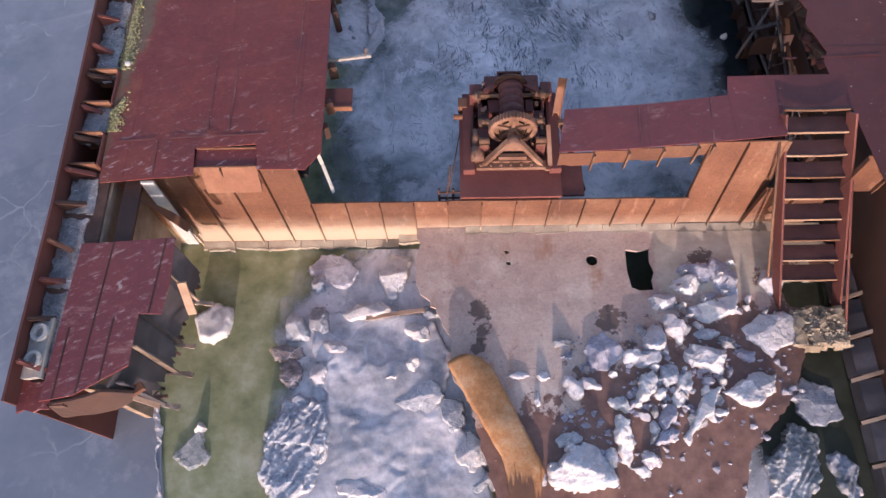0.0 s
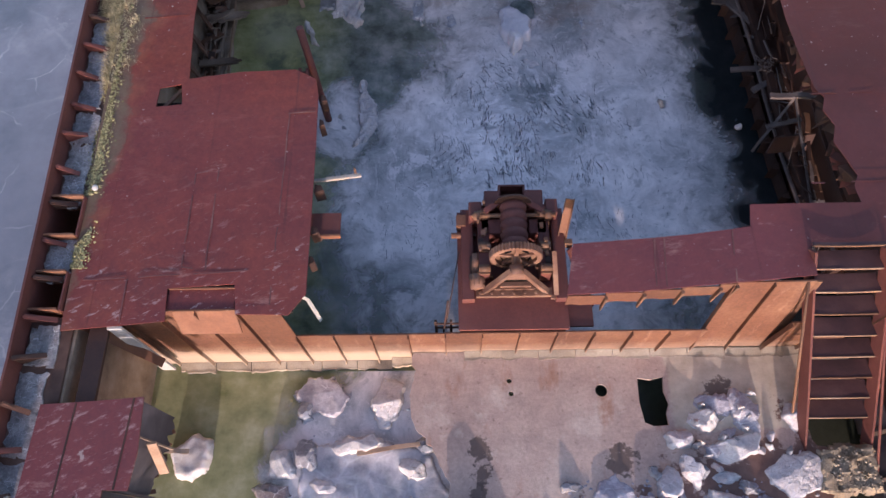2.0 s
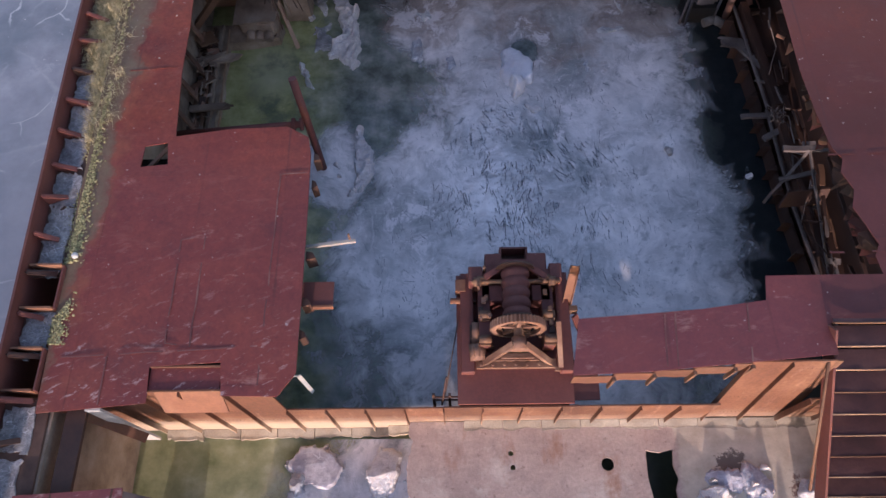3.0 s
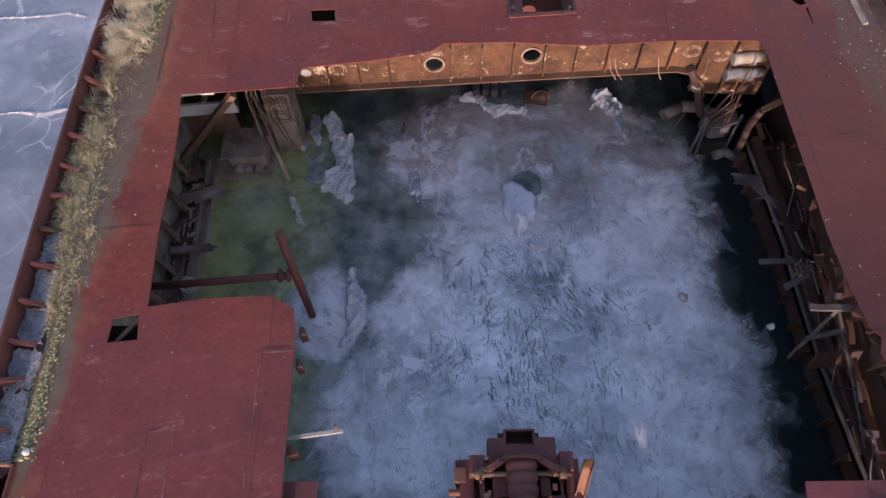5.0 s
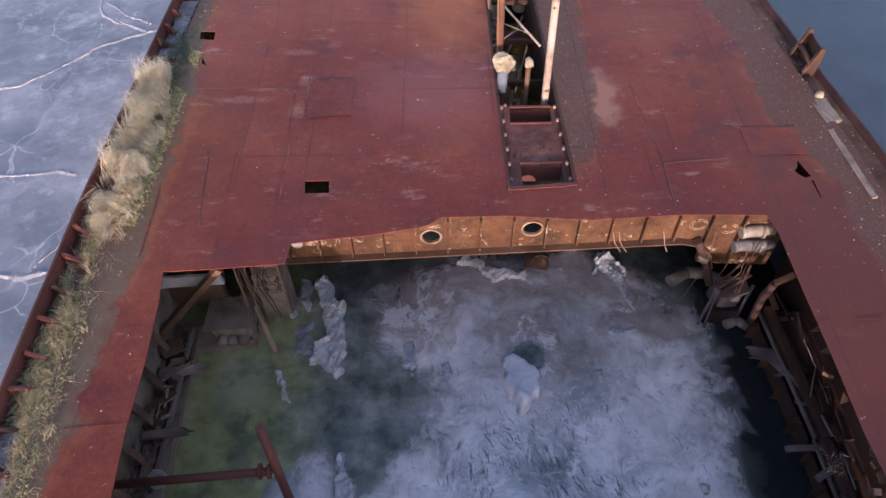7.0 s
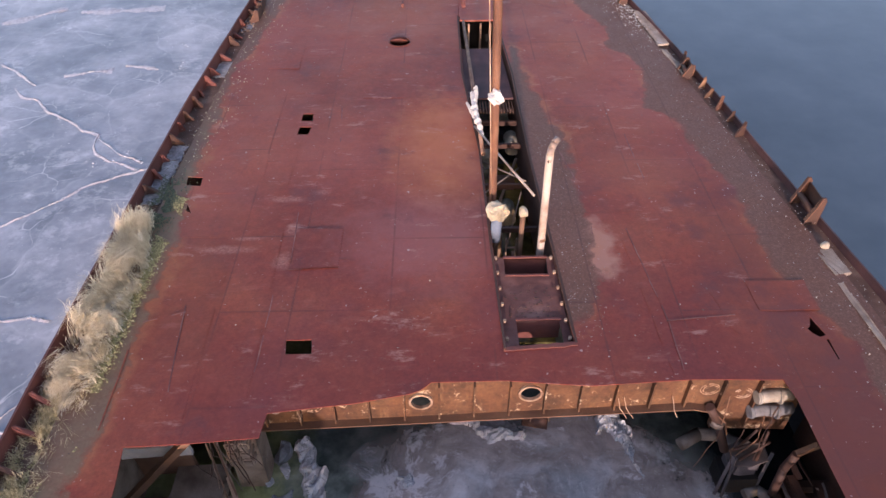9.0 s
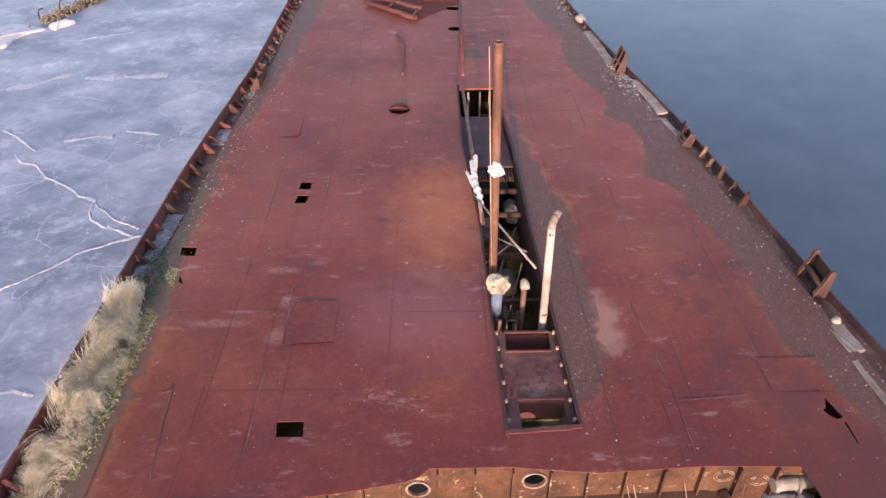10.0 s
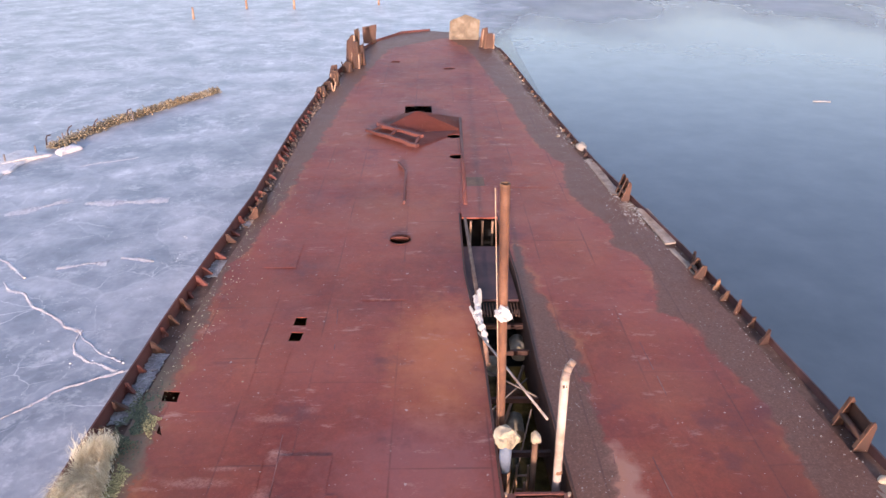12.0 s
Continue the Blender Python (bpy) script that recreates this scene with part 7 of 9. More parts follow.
for k in range(6):
    for table, sign in ((WELL_L, 1), (WELL_R, -1)):
        yy = 13.75 + 0.34 * k
        bm = bmesh.new()
        xx = along(table, yy) + sign * 0.05
        tube(bm, (xx, yy, 2.28), (xx, yy, 2.37), 0.025, 8)
        part("bolt", bm, RUST_PALE, well)
bm = bmesh.new()
slab(bm, [(0.87, 20.86), (1.93, 20.86), (1.82, 23.3), (0.87, 23.3)], 2.15, 2.2)
part("floor_plate", bm, RUST_PLUM, well)
bm = bmesh.new()
slab(bm, [(0.87, 24.4), (1.78, 24.4), (1.74, 26.5), (0.9, 26.5)], DECK + 0.02, DECK + 0.06)
part("cover_plate", bm, DECK_LOOSE, well)
for k in range(15):
    bm = bmesh.new()
    x = 1.0 + 0.063 * k
    beam(bm, (x, 20.34, 2.13), (x, 20.8, 2.13), 0.022, 0.05)
    part("grating_bar", bm, RUST_BROWN, well)
for y in (16.7, 18.0, 19.4, 20.3, 20.84):
    bm = bmesh.new()
    beam(bm, (1.05, y, 1.9), (1.98, y, 1.9), 0.06, 0.1)
    part("cross_beam", bm, RUST_DARK, well)
for y, z in ((24.35, 2.25),):
    for x in (1.1, 1.4, 1.65):
        bm = bmesh.new()
        beam(bm, (x, y, 1.7), (x, y, 2.38), 0.05, 0.05)
        part("stub", bm, RUST_PALE, well)

CREAM = rust("cream_paint", (0.3, 0.2, 0.15), (0.54, 0.44, 0.37), (0.68, 0.6, 0.53), spread=4.0)
FOAM = rust("old_insulation", (0.26, 0.21, 0.14), (0.5, 0.43, 0.3), (0.66, 0.59, 0.46), spread=7.0, rough=0.95, bump=1.0)
sludge = mat("well_sludge")
mix_ = nz(sludge[1], sludge[2], place(sludge[1]), 2.5, 7, 0.65)
sludge[2].new(ramp(sludge[1], sludge[2], mix_, [(0.35, (0.035, 0.032, 0.012)), (0.55, (0.085, 0.075, 0.028)), (0.7, (0.17, 0.14, 0.065))]), sludge[3].inputs["Base Color"])
sludge[3].inputs["Roughness"].default_value = 0.25
bm = bmesh.new()
slab(bm, [(0.7, 15.4), (2.3, 15.4), (2.3, 21.0), (0.7, 21.0)], 0.3, 0.36)
solo("well_water", bm, sludge[0], "olive-brown oily water standing in the machinery well", "water", kind="structure")
mast = base("mast", (1.13, 16.57, 0.3), "tall rust-brown steel pipe mast standing in the well", "mast")
bm = bmesh.new()
tube(bm, (1.2, 16.57, 0.3), (1.07, 16.57, 6.52), 0.066, 20, caps=False)
tube(bm, (1.2, 16.57, 0.3), (1.07, 16.57, 6.52), 0.056, 20, caps=False)
part("pipe", bm, RUST_MAST, mast)
bm = bmesh.new()
for k in range(20):
    a, b = 2 * math.pi * k / 20, 2 * math.pi * (k + 1) / 20
    beam(bm, (1.07 + 0.062 * math.cos(a), 16.57 + 0.062 * math.sin(a), 6.52), (1.07 + 0.062 * math.cos(b), 16.57 + 0.062 * math.sin(b), 6.52), 0.014, 0.03)
part("rim", bm, RUST_BROWN, mast)
bm = bmesh.new()
bmesh.ops.create_icosphere(bm, subdivisions=4, radius=0.105, matrix=Matrix.Translation((1.11, 16.5, 4.64)) @ Matrix.Diagonal((0.95, 0.9, 1.25, 1)))
for v in bm.verts:
    v.co += 0.07 * noise.noise_vector(v.co * 7) + 0.04 * noise.noise_vector(v.co * 19)
part("wrapping", bm, WHITE, mast, "torn white cloth tied round the mast")
bm = bmesh.new()
tube(bm, (0.94, 16.5, 6.5), (1.13, 16.5, 2.5), 0.008, 10)
solo("conduit", bm, RUST_PALE, "thin pale pipe running up beside the mast", "pipe")
stack = base("vent_stack", (1.9, 15.75, 2.2), "pale cream vent pipe with a bent open top", "vent pipe")
bm = bmesh.new()
tube(bm, (1.9, 15.75, 2.0), (1.87, 15.74, 4.12), 0.06, 18, caps=False)
part("pipe", bm, CREAM, stack)
bm = bmesh.new()
tube(bm, (1.87, 15.74, 4.1), (1.89, 15.77, 4.22), 0.056, 16, 0.055)
tube(bm, (1.89, 15.77, 4.2), (1.93, 15.81, 4.28), 0.055, 16, 0.054)
tube(bm, (1.925, 15.805, 4.27), (1.985, 15.86, 4.31), 0.054, 16, 0.05)
part("elbow", bm, CREAM, stack)
bm = bmesh.new()
tube(bm, (1.865, 15.692, 4.03), (1.865, 15.682, 4.03), 0.03, 12)
part("port", bm, DARK, stack)
bm = bmesh.new()
tube(bm, (1.9, 15.75, 2.46), (1.9, 15.75, 2.52), 0.066, 16)
part("collar", bm, RUST_BROWN, stack)
for (x, y, z, r), lab in (((1.2, 16.2, 2.7, 0.17), "dirty cream lump of pipe insulation"), ((1.63, 16.2, 2.68, 0.09), "dirty cream lump of pipe insulation")):
    bm = bmesh.new()
    bmesh.ops.create_icosphere(bm, subdivisions=3, radius=r, matrix=Matrix.Translation((x, y, z)))
    for v in bm.verts:
        v.co += 0.32 * r * noise.noise_vector(v.co * 7) + 0.22 * r * noise.noise_vector(v.co * 17) + 0.14 * r * noise.noise_vector(v.co * 40)
    lump = base("insulated_valve", (x, y, 0.2), lab, "valve", "insulated valves in the well")
    part("insulation", bm, FOAM, lump)
    bm = bmesh.new()
    tube(bm, (x, y, 0.2), (x, y, z), 0.045, 10)
    part("pipe", bm, RUST_BROWN, lump)
bm = bmesh.new()
tube(bm, (1.17, 16.05, 2.2), (1.2, 16.15, 2.62), 0.09, 14)
solo("pipe", bm, rust("blue_paint", (0.1, 0.12, 0.16), (0.2, 0.25, 0.33), (0.32, 0.36, 0.42), spread=5.0), "faded blue pipe stub under the insulation", "pipe")
for a, b in (((1.85, 17.6, 2.3), (1.05, 18.9, 1.9)), ((1.1, 17.4, 2.2), (1.85, 18.6, 1.9)), ((1.3, 16.6, 0.5), (1.75, 17.4, 2.2))):
    bm = bmesh.new()
    tube(bm, a, b, 0.014, 8)
    solo("stay_rod", bm, WOOD, "thin grey rod crossing the machinery well", "rod", "rods in the well")
for x, y, z, r in ((1.85, 20.05, 1.55, 0.16), (1.3, 19.6, 1.5, 0.13), (1.62, 18.2, 1.1, 0.16)):
    bm = bmesh.new()
    tube(bm, (x, y - 0.25, z), (x, y + 0.25, z), r, 18)
    for v in bm.verts:
        v.co += 0.01 * noise.noise_vector(v.co * 8)
    solo("machine_cylinder", bm, FOAM, "dull yellowish machine cylinder down in the well", "cylinder", "machine cylinders in the well")
bm = bmesh.new()
tube(bm, (1.8, 16.3, 2.95), (0.98, 19.2, 2.5), 0.02, 8)
solo("pipe", bm, CREAM, "pale pipe slanting across the well", "pipe")
bm = bmesh.new()
tube(bm, (0.95, 24.2, 2.5), (1.1, 18.3, 2.44), 0.04, 10)
solo("pipe", bm, RUST_TAN, "pinkish rusty pipe lying along the well's edge", "pipe")
CLOTH = rust("white_cloth", (0.68, 0.63, 0.56), (0.84, 0.8, 0.74), (0.92, 0.89, 0.84), spread=5.0, rough=0.9, bump=0.8)
bm = bmesh.new()
for line, wide in (([(0.96, 20.1, 2.74), (1.0, 19.7, 2.68), (1.01, 19.4, 2.62), (1.07, 19.1, 2.58), (1.11, 18.9, 2.5)], 0.06), ([(1.06, 20.25, 2.8), (1.03, 19.95, 2.72), (0.99, 19.6, 2.65)], 0.05), ([(0.86, 19.9, 2.62), (0.93, 19.65, 2.6), (1.0, 19.3, 2.58)], 0.035)):
    rings = []
    for k in range(40):
        t = k / 39 * (len(line) - 1)
        q = min(int(t), len(line) - 2)
        c = Vector(line[q]).lerp(Vector(line[q + 1]), t - q)
        w = wide * (0.55 + 0.45 * math.sin(math.pi * (k + 3) / 45)) * (1.0 + 0.6 * noise.noise((k * 0.3, wide * 50, 2)))
        rings.append([bm.verts.new(c + Vector((w * math.cos(a * 0.524) * (1 + 0.5 * noise.noise((k * 0.4, a * 0.8, 1))), 0.03 * noise.noise((k * 0.7, a, 5)), w * 1.15 * math.sin(a * 0.524) * (1 + 0.7 * noise.noise((k * 0.4, a * 0.9, 6)))))) for a in range(12)])
    for r0, r1 in zip(rings, rings[1:]):
        for a in range(12):
            bm.faces.new([r0[a], r0[(a + 1) % 12], r1[(a + 1) % 12], r1[a]])
    bm.faces.new(rings[0])
    bm.faces.new(rings[-1][::-1])
solo("rag", bm, CLOTH, "long torn white rag bunched over the well's edge", "rag")
for k, (a, b, r) in enumerate((((1.3, 16.0, 0.1), (1.3, 16.0, 1.5), 0.03), ((1.5, 16.1, 0.1), (1.5, 16.1, 1.9), 0.025), ((1.4, 17.2, 0.5), (1.4, 17.2, 2.0), 0.04), ((1.35, 18.8, 1.4), (1.8, 18.8, 1.4), 0.16), ((1.2, 17.5, 1.2), (1.9, 19.5, 1.5), 0.03), ((1.1, 15.8, 1.6), (1.25, 18.4, 1.3), 0.05))):
    bm = bmesh.new()
    tube(bm, a, b, r, 12)
    solo("pipe", bm, (RUST_PALE, RUST_BROWN)[k % 2], "rusty pipe down in the machinery well", "pipe", "pipes in the well")
lad = base("ladder", (1.5, 16.0, 0.1), "small rusty ladder down in the well", "ladder")
for x in (1.42, 1.6):
    bm = bmesh.new()
    beam(bm, (x, 16.35, 0.1), (x, 16.45, 1.9), 0.03, 0.03)
    part("rail", bm, RUST_PALE, lad)
for k in range(6):
    bm = bmesh.new()
    beam(bm, (1.42, 16.36 + 0.015 * k, 0.3 + 0.28 * k), (1.6, 16.36 + 0.015 * k, 0.3 + 0.28 * k), 0.025, 0.025)
    part("rung", bm, RUST_PALE, lad)

# ---- foredeck details ----
hood = base("manhole", (-0.63, 23.3, DECK), "oval manhole with its lid dropped half open", "manhole")
bm = bmesh.new()
tube(bm, (-0.66, 23.42, DECK - 0.06), (-0.66, 23.44, DECK - 0.035), 0.22, 20)
part("lid", bm, RUST_RED, hood)
bm = bmesh.new()
for k in range(20):
    a, b = 2 * math.pi * k / 20, 2 * math.pi * (k + 1) / 20
    beam(bm, (-0.63 + 0.265 * math.cos(a), 23.3 + 0.275 * math.sin(a), DECK + 0.015), (-0.63 + 0.265 * math.cos(b), 23.3 + 0.275 * math.sin(b), DECK + 0.008), 0.022, 0.012)
part("rim", bm, RUST_RED, hood)
cover = base("buckled_hatch", (-0.4, 31.5, DECK), "buckled rust-red hatch cover with a bent lip", "hatch cover")
for quad, where in (([(-1.95, 31.3, 0.03), (-0.3, 29.95, 0.03), (1.15, 31.7, 0.04), (-0.4, 32.75, 0.42)], "front"), ([(-1.95, 31.3, 0.03), (-0.4, 32.75, 0.42), (-0.95, 33.5, 0.1), (-1.7, 32.7, 0.06)], "side"), ([(-0.4, 32.75, 0.42), (1.15, 31.7, 0.04), (1.2, 33.1, 0.06), (-0.95, 33.5, 0.1)], "rear")):
    bm = bmesh.new()
    bm.faces.new([bm.verts.new((x, y, DECK + z)) for x, y, z in quad])
    bmesh.ops.solidify(bm, geom=bm.faces[:], thickness=0.015)
    part(where + "_plate", bm, DECK_LOOSE, cover)
for (ax, ay), (bx, by), z in (((-2.1, 31.5), (-0.34, 29.8), 0.12), ((-1.75, 31.9), (-0.2, 30.5), 0.2)):
    bm = bmesh.new()
    beam(bm, (ax, ay, DECK + z), (bx, by, DECK + z), 0.13, 0.1)
    bmesh.ops.subdivide_edges(bm, edges=[e for e in bm.edges if e.calc_length() > 0.5], cuts=6)
    for v in bm.verts:
        v.co += 0.04 * noise.noise_vector(v.co * 2.5)
    part("bent_bar", bm, RUST_RED, cover)
for t in (0.1, 0.45, 0.95):
    bm = bmesh.new()
    beam(bm, (-2.1 + 1.76 * t, 31.5 - 1.7 * t, DECK + 0.14), (-1.75 + 1.55 * t, 31.9 - 1.4 * t, DECK + 0.2), 0.07, 0.06)
    part("cross_bar", bm, RUST_RED, cover)
curl = base("curled_strip", (-0.7, 26.8, DECK), "curled strip of rusted plate standing on the deck", "strip")
bm = bmesh.new()
beam(bm, (-0.62, 25.4, DECK + 0.05), (-0.66, 27.6, DECK + 0.1), 0.05, 0.1)
part("blade", bm, RUST_RED, curl)
bm = bmesh.new()
beam(bm, (-0.66, 27.6, DECK + 0.1), (-0.9, 28.4, DECK + 0.06), 0.05, 0.08)
part("tip", bm, RUST_RED, curl)
rail = base("deck_pipe", (1.0, 30, DECK), "rusty pipe clamped along the foredeck", "pipe")
bm = bmesh.new()
tube(bm, (1.0, 25.2, DECK + 0.06), (1.15, 33.0, DECK + 0.06), 0.05, 10)
part("pipe", bm, RUST_RED, rail)
bm = bmesh.new()
box(bm, 1.1, 1.6, 26.5, 27.2, DECK + 0.01, DECK + 0.05)
part("pad", bm, RUST_BROWN, rail)
strip_lines("seam_strip", [((-2.5, 16.3), (-2.45, 19.0)), ((-3.05, 12.4), (-3.1, 15.2)), ((-2.2, 15.4), (-1.2, 15.42)), ((-2.3, 12.5), (-2.36, 16.2)), ((-3.2, 18.1), (-3.15, 16.9)), ((-4.05, 12.3), (-4.1, 13.6)), ((3.35, 13.1), (3.2, 16.8)), ((4.3, 14.6), (4.5, 13.2)), ((-0.45, 20.4), (0.9, 20.5)), ((4.9, 8.25), (6.4, 8.3)), ((4.85, 11.1), (6.5, 11.15)), ((4.6, 6.9), (6.4, 6.95)), ((-4.25, 9.8), (-3.6, 9.84))], DECK_LOOSE, 0.025, 0.003)
strip_lines("seam_strip", [((3.35, 16.08), (3.52, 13.99)), ((3.52, 13.99), (3.49, 12.75)), ((3.94, 18.99), (3.99, 17.14)), ((-2.17, 16.63), (-2.1, 15.14)), ((-2.27, 14.64), (-2.28, 12.85)), ((-3.53, 14.44), (-3.35, 12.87)), ((-1.75, 20.2), (-1.63, 18.5)), ((-4.06, 14.12), (-3.49, 14.31)), ((-2.12, 15.18), (-1.33, 15.23)), ((3.48, 13.99), (4.69, 14.12)), ((2.57, 18.42), (2.83, 16.84)), ((2.83, 16.84), (2.77, 15.95))], SEAM_RUST, 0.02, 0.004)

# bow: broken bulwark plates and stanchions
for poly, y0, name, label, m in (
        ([(-3.6, DECK), (-2.95, DECK), (-2.85, DECK + 1.0), (-3.65, DECK + 0.85)], 47.4, "bulwark_plate", "rusted upright bulwark plate still standing at the bow", RUST_DARK),
        ([(1.1, DECK), (2.75, DECK), (2.8, DECK + 1.05), (2.0, DECK + 1.35), (1.15, DECK + 1.0)], 48.3, "bulwark_plate", "large tan mottled bulwark plate standing at the bow", rust("bow_plate", (0.12, 0.09, 0.06), (0.24, 0.19, 0.13), (0.4, 0.34, 0.26), spread=4.0))):
    bm = bmesh.new()
    upright(bm, poly, y0, y0 + 0.05)
    bmesh.ops.subdivide_edges(bm, edges=bm.edges, cuts=3)
    for v in bm.verts:
        v.co += 0.03 * noise.noise_vector(v.co * 3)
    solo(name, bm, m, label, "bulwark plate", at=(poly[0][0], y0, DECK))
for x, y, h, w in ((-3.4, 41.4, 1.2, 0.22), (-3.62, 41.8, 1.5, 0.18), (-3.2, 42.1, 1.0, 0.2), (-3.8, 42.4, 1.3, 0.2), (-3.45, 42.9, 1.6, 0.15), (-3.7, 40.6, 0.5, 0.3), (-4.1, 38.9, 0.7, 0.26), (-4.0, 38.2, 0.6, 0.24), (-4.2, 37.3, 0.4, 0.3), (-4.35, 36.5, 0.35, 0.3), (2.95, 46.2, 1.0, 0.3), (3.2, 45.8, 0.8, 0.3)):
    b = base("stanchion", (x, y, DECK), "rusted broken stanchion at the bow bulwark", "stanchion", "stanchions at the bow")
    bm = bmesh.new()
    upright(bm, [(x - w, DECK), (x + w * 0.7, DECK), (x + w * 0.4, DECK + h), (x - w * 0.5, DECK + h * random.uniform(0.8, 1.05))], y - 0.06, y + 0.06)
    bmesh.ops.subdivide_edges(bm, edges=bm.edges, cuts=3)
    for v in bm.verts:
        v.co += 0.06 * noise.noise_vector(v.co * 4)
    part("plate", bm, RUST_DARK, b)
    for q in range(3):
        bm = bmesh.new()
        dx = x + w * random.uniform(-1.0, 0.9)
        beam(bm, (dx, y - 0.09, DECK), (dx + random.uniform(-0.1, 0.1), y - 0.09, DECK + h * random.uniform(0.4, 1.0)), random.uniform(0.04, 0.1), 0.05)
        part("stay", bm, random.choice((RUST_BROWN, RUST_PALE, RUST_DARK)), b)

# ---- wreckage along the flooded hold ----
tee = base("tee_pipe", (-2.1, 9.7, 0.1), "rust-red pipe tee leaning out over the flooded hold", "pipe")
bm = bmesh.new()
tube(bm, (-2.14, 10.0, 1.92), (-1.98, 9.6, 0.1), 0.06, 14)
part("upright_pipe", bm, RUST_RED, tee)
bm = bmesh.new()
tube(bm, (-2.12, 9.77, 1.12), (-4.25, 9.62, 1.1), 0.055, 14)
part("cross_pipe", bm, RUST_RED, tee)
for t in (0.0, 0.12):
    bm = bmesh.new()
    tube(bm, (-2.13 - t, 9.77, 1.12), (-2.17 - t, 9.768, 1.12), 0.1, 14)
    part("flange", bm, RUST_RED, tee)


def junk(name, p, q, w, h, m, label, cat, group, roll=0.0):
    bm = bmesh.new()
    beam(bm, p, q, w, h, roll)
    bmesh.ops.subdivide_edges(bm, edges=[e for e in bm.edges if e.calc_length() > 0.3], cuts=5)
    for v in bm.verts:
        v.co += 0.012 * noise.noise_vector(v.co * 5)
    return solo(name, bm, m, label, cat, group, at=((p[0] + q[0]) / 2, (p[1] + q[1]) / 2, min(p[2], q[2])))


def splinter(p, q, w, h, m, label, group, seed, name="plank"):
    """A board with one torn, splintered end."""
    rnd = random.Random(seed)
    P, Q = Vector(p), Vector(q)
    d = Q - P
    side = Vector((-d.y, d.x, 0)).normalized() * w / 2
    n = 9
    bm = bmesh.new()
    lo, hi = [], []
    for k in range(n):
        t = k / (n - 1)
        tip = 1.0 + rnd.uniform(-0.22, 0.12)
        for e in (0, 1):
            c = (P if e == 0 else P + d * tip) + side * (2 * t - 1)
            lo.append(bm.verts.new((c.x, c.y, c.z - h / 2)))
            hi.append(bm.verts.new((c.x, c.y, c.z + h / 2 + 0.006 * rnd.random())))
    for k in range(n - 1):
        a, b, c, e = 2 * k, 2 * k + 1, 2 * k + 3, 2 * k + 2
        bm.faces.new([hi[a], hi[e], hi[c], hi[b]])
        bm.faces.new([lo[a], lo[b], lo[c], lo[e]])
        bm.faces.new([lo[b], hi[b], hi[c], lo[c]])
        bm.faces.new([lo[a], lo[e], hi[e], hi[a]])
    bm.faces.new([lo[0], hi[0], hi[1], lo[1]])
    bm.faces.new([lo[-2], lo[-1], hi[-1], hi[-2]])
    return solo(name, bm, m, label, name, group, at=(P.x, P.y, min(P.z, Q.z) - h / 2))


LG = "wreckage along the hold's side"
TIMBER = "weathered grey timber lying along the hold's side"
for p, q, w, h, m, name, label in (
        ((-4.05, 10.0, 0.28), (-4.08, 12.45, 0.3), 0.05, 0.09, RUST_BROWN, "timber", TIMBER),
        ((-3.95, 10.0, 0.28), (-3.95, 12.5, 0.3), 0.045, 0.09, WOOD, "timber", TIMBER),
        ((-3.76, 9.95, 0.25), (-3.84, 12.45, 0.28), 0.02, 0.06, RUST_PALE, "angle_bar", "pale rusted angle bar along the hold's side"),
        ((-3.1, 12.45, 1.95), (-4.3, 12.22, 0.62), 0.12, 0.1, RUST_BROWN, "brace", "rust-brown diagonal brace under the deck corner"),
        ((-4.2, 12.6, 1.42), (-3.2, 12.6, 1.5), 0.05, 0.24, WHITE, "pipe_cover", "chalky blue-white duct under the deck edge"),
        # white strip added to give the bright sunlit line below the deck edge
        ((-4.1, 12.28, 2.12), (-3.3, 12.3, 2.16), 0.03, 0.07, WHITE, "batten", "white strip added for a sunlit line under the deck edge"),
        ((-4.25, 12.9, 0.75), (-3.4, 12.9, 0.8), 0.06, 0.7, RUST_BROWN, "partition", "stained brown partition plate under the deck"),
        ((-2.86, 12.62, 0.75), (-2.62, 12.2, 0.05), 0.07, 0.07, RUST_PALE, "post", "pale leaning post at the hold's corner"),
        ((-2.95, 12.75, 1.75), (-2.72, 12.42, 0.35), 0.025, 0.025, RUST_BROWN, "bar", "bent rusty bar hanging under the deck edge"),
        ((-3.02, 12.7, 1.7), (-2.86, 12.4, 0.3), 0.02, 0.02, RUST_BROWN, "bar", "bent rusty bar hanging under the deck edge"),
        ((-4.2, 9.35, 0.5), (-2.9, 9.3, 0.55), 0.1, 0.1, RUST_DARK, "beam", "dark beam across the hold's corner"),
        ((-4.25, 10.9, 0.55), (-3.95, 11.3, 0.4), 0.1, 0.03, RUST_BROWN, "sheet", "crumpled rusty sheet on the hold's ledge"),
        ((-4.25, 11.9, 0.6), (-4.0, 12.1, 0.5), 0.3, 0.03, RUST_BROWN, "sheet", "crumpled rusty sheet on the hold's ledge")):
    junk(name, p, q, w, h, m, label, name.replace("_", " "), LG)
splinter((-4.25, 11.62, 0.42), (-3.54, 11.7, 0.42), 0.16, 0.05, WOOD, "splintered grey board jutting over dark water", LG, 1)
splinter((-4.2, 11.5, 0.44), (-3.8, 11.75, 0.46), 0.1, 0.04, WOOD, "splintered grey board jutting over dark water", LG, 2)
splinter((-4.25, 10.6, 0.42), (-3.56, 10.66, 0.42), 0.12, 0.05, WOOD, "splintered grey board jutting over dark water", LG, 3)
splinter((-4.0, 9.0, 0.35), (-3.2, 9.45, 0.4), 0.1, 0.04, WOOD, "splintered board in the hold's corner", LG, 4)
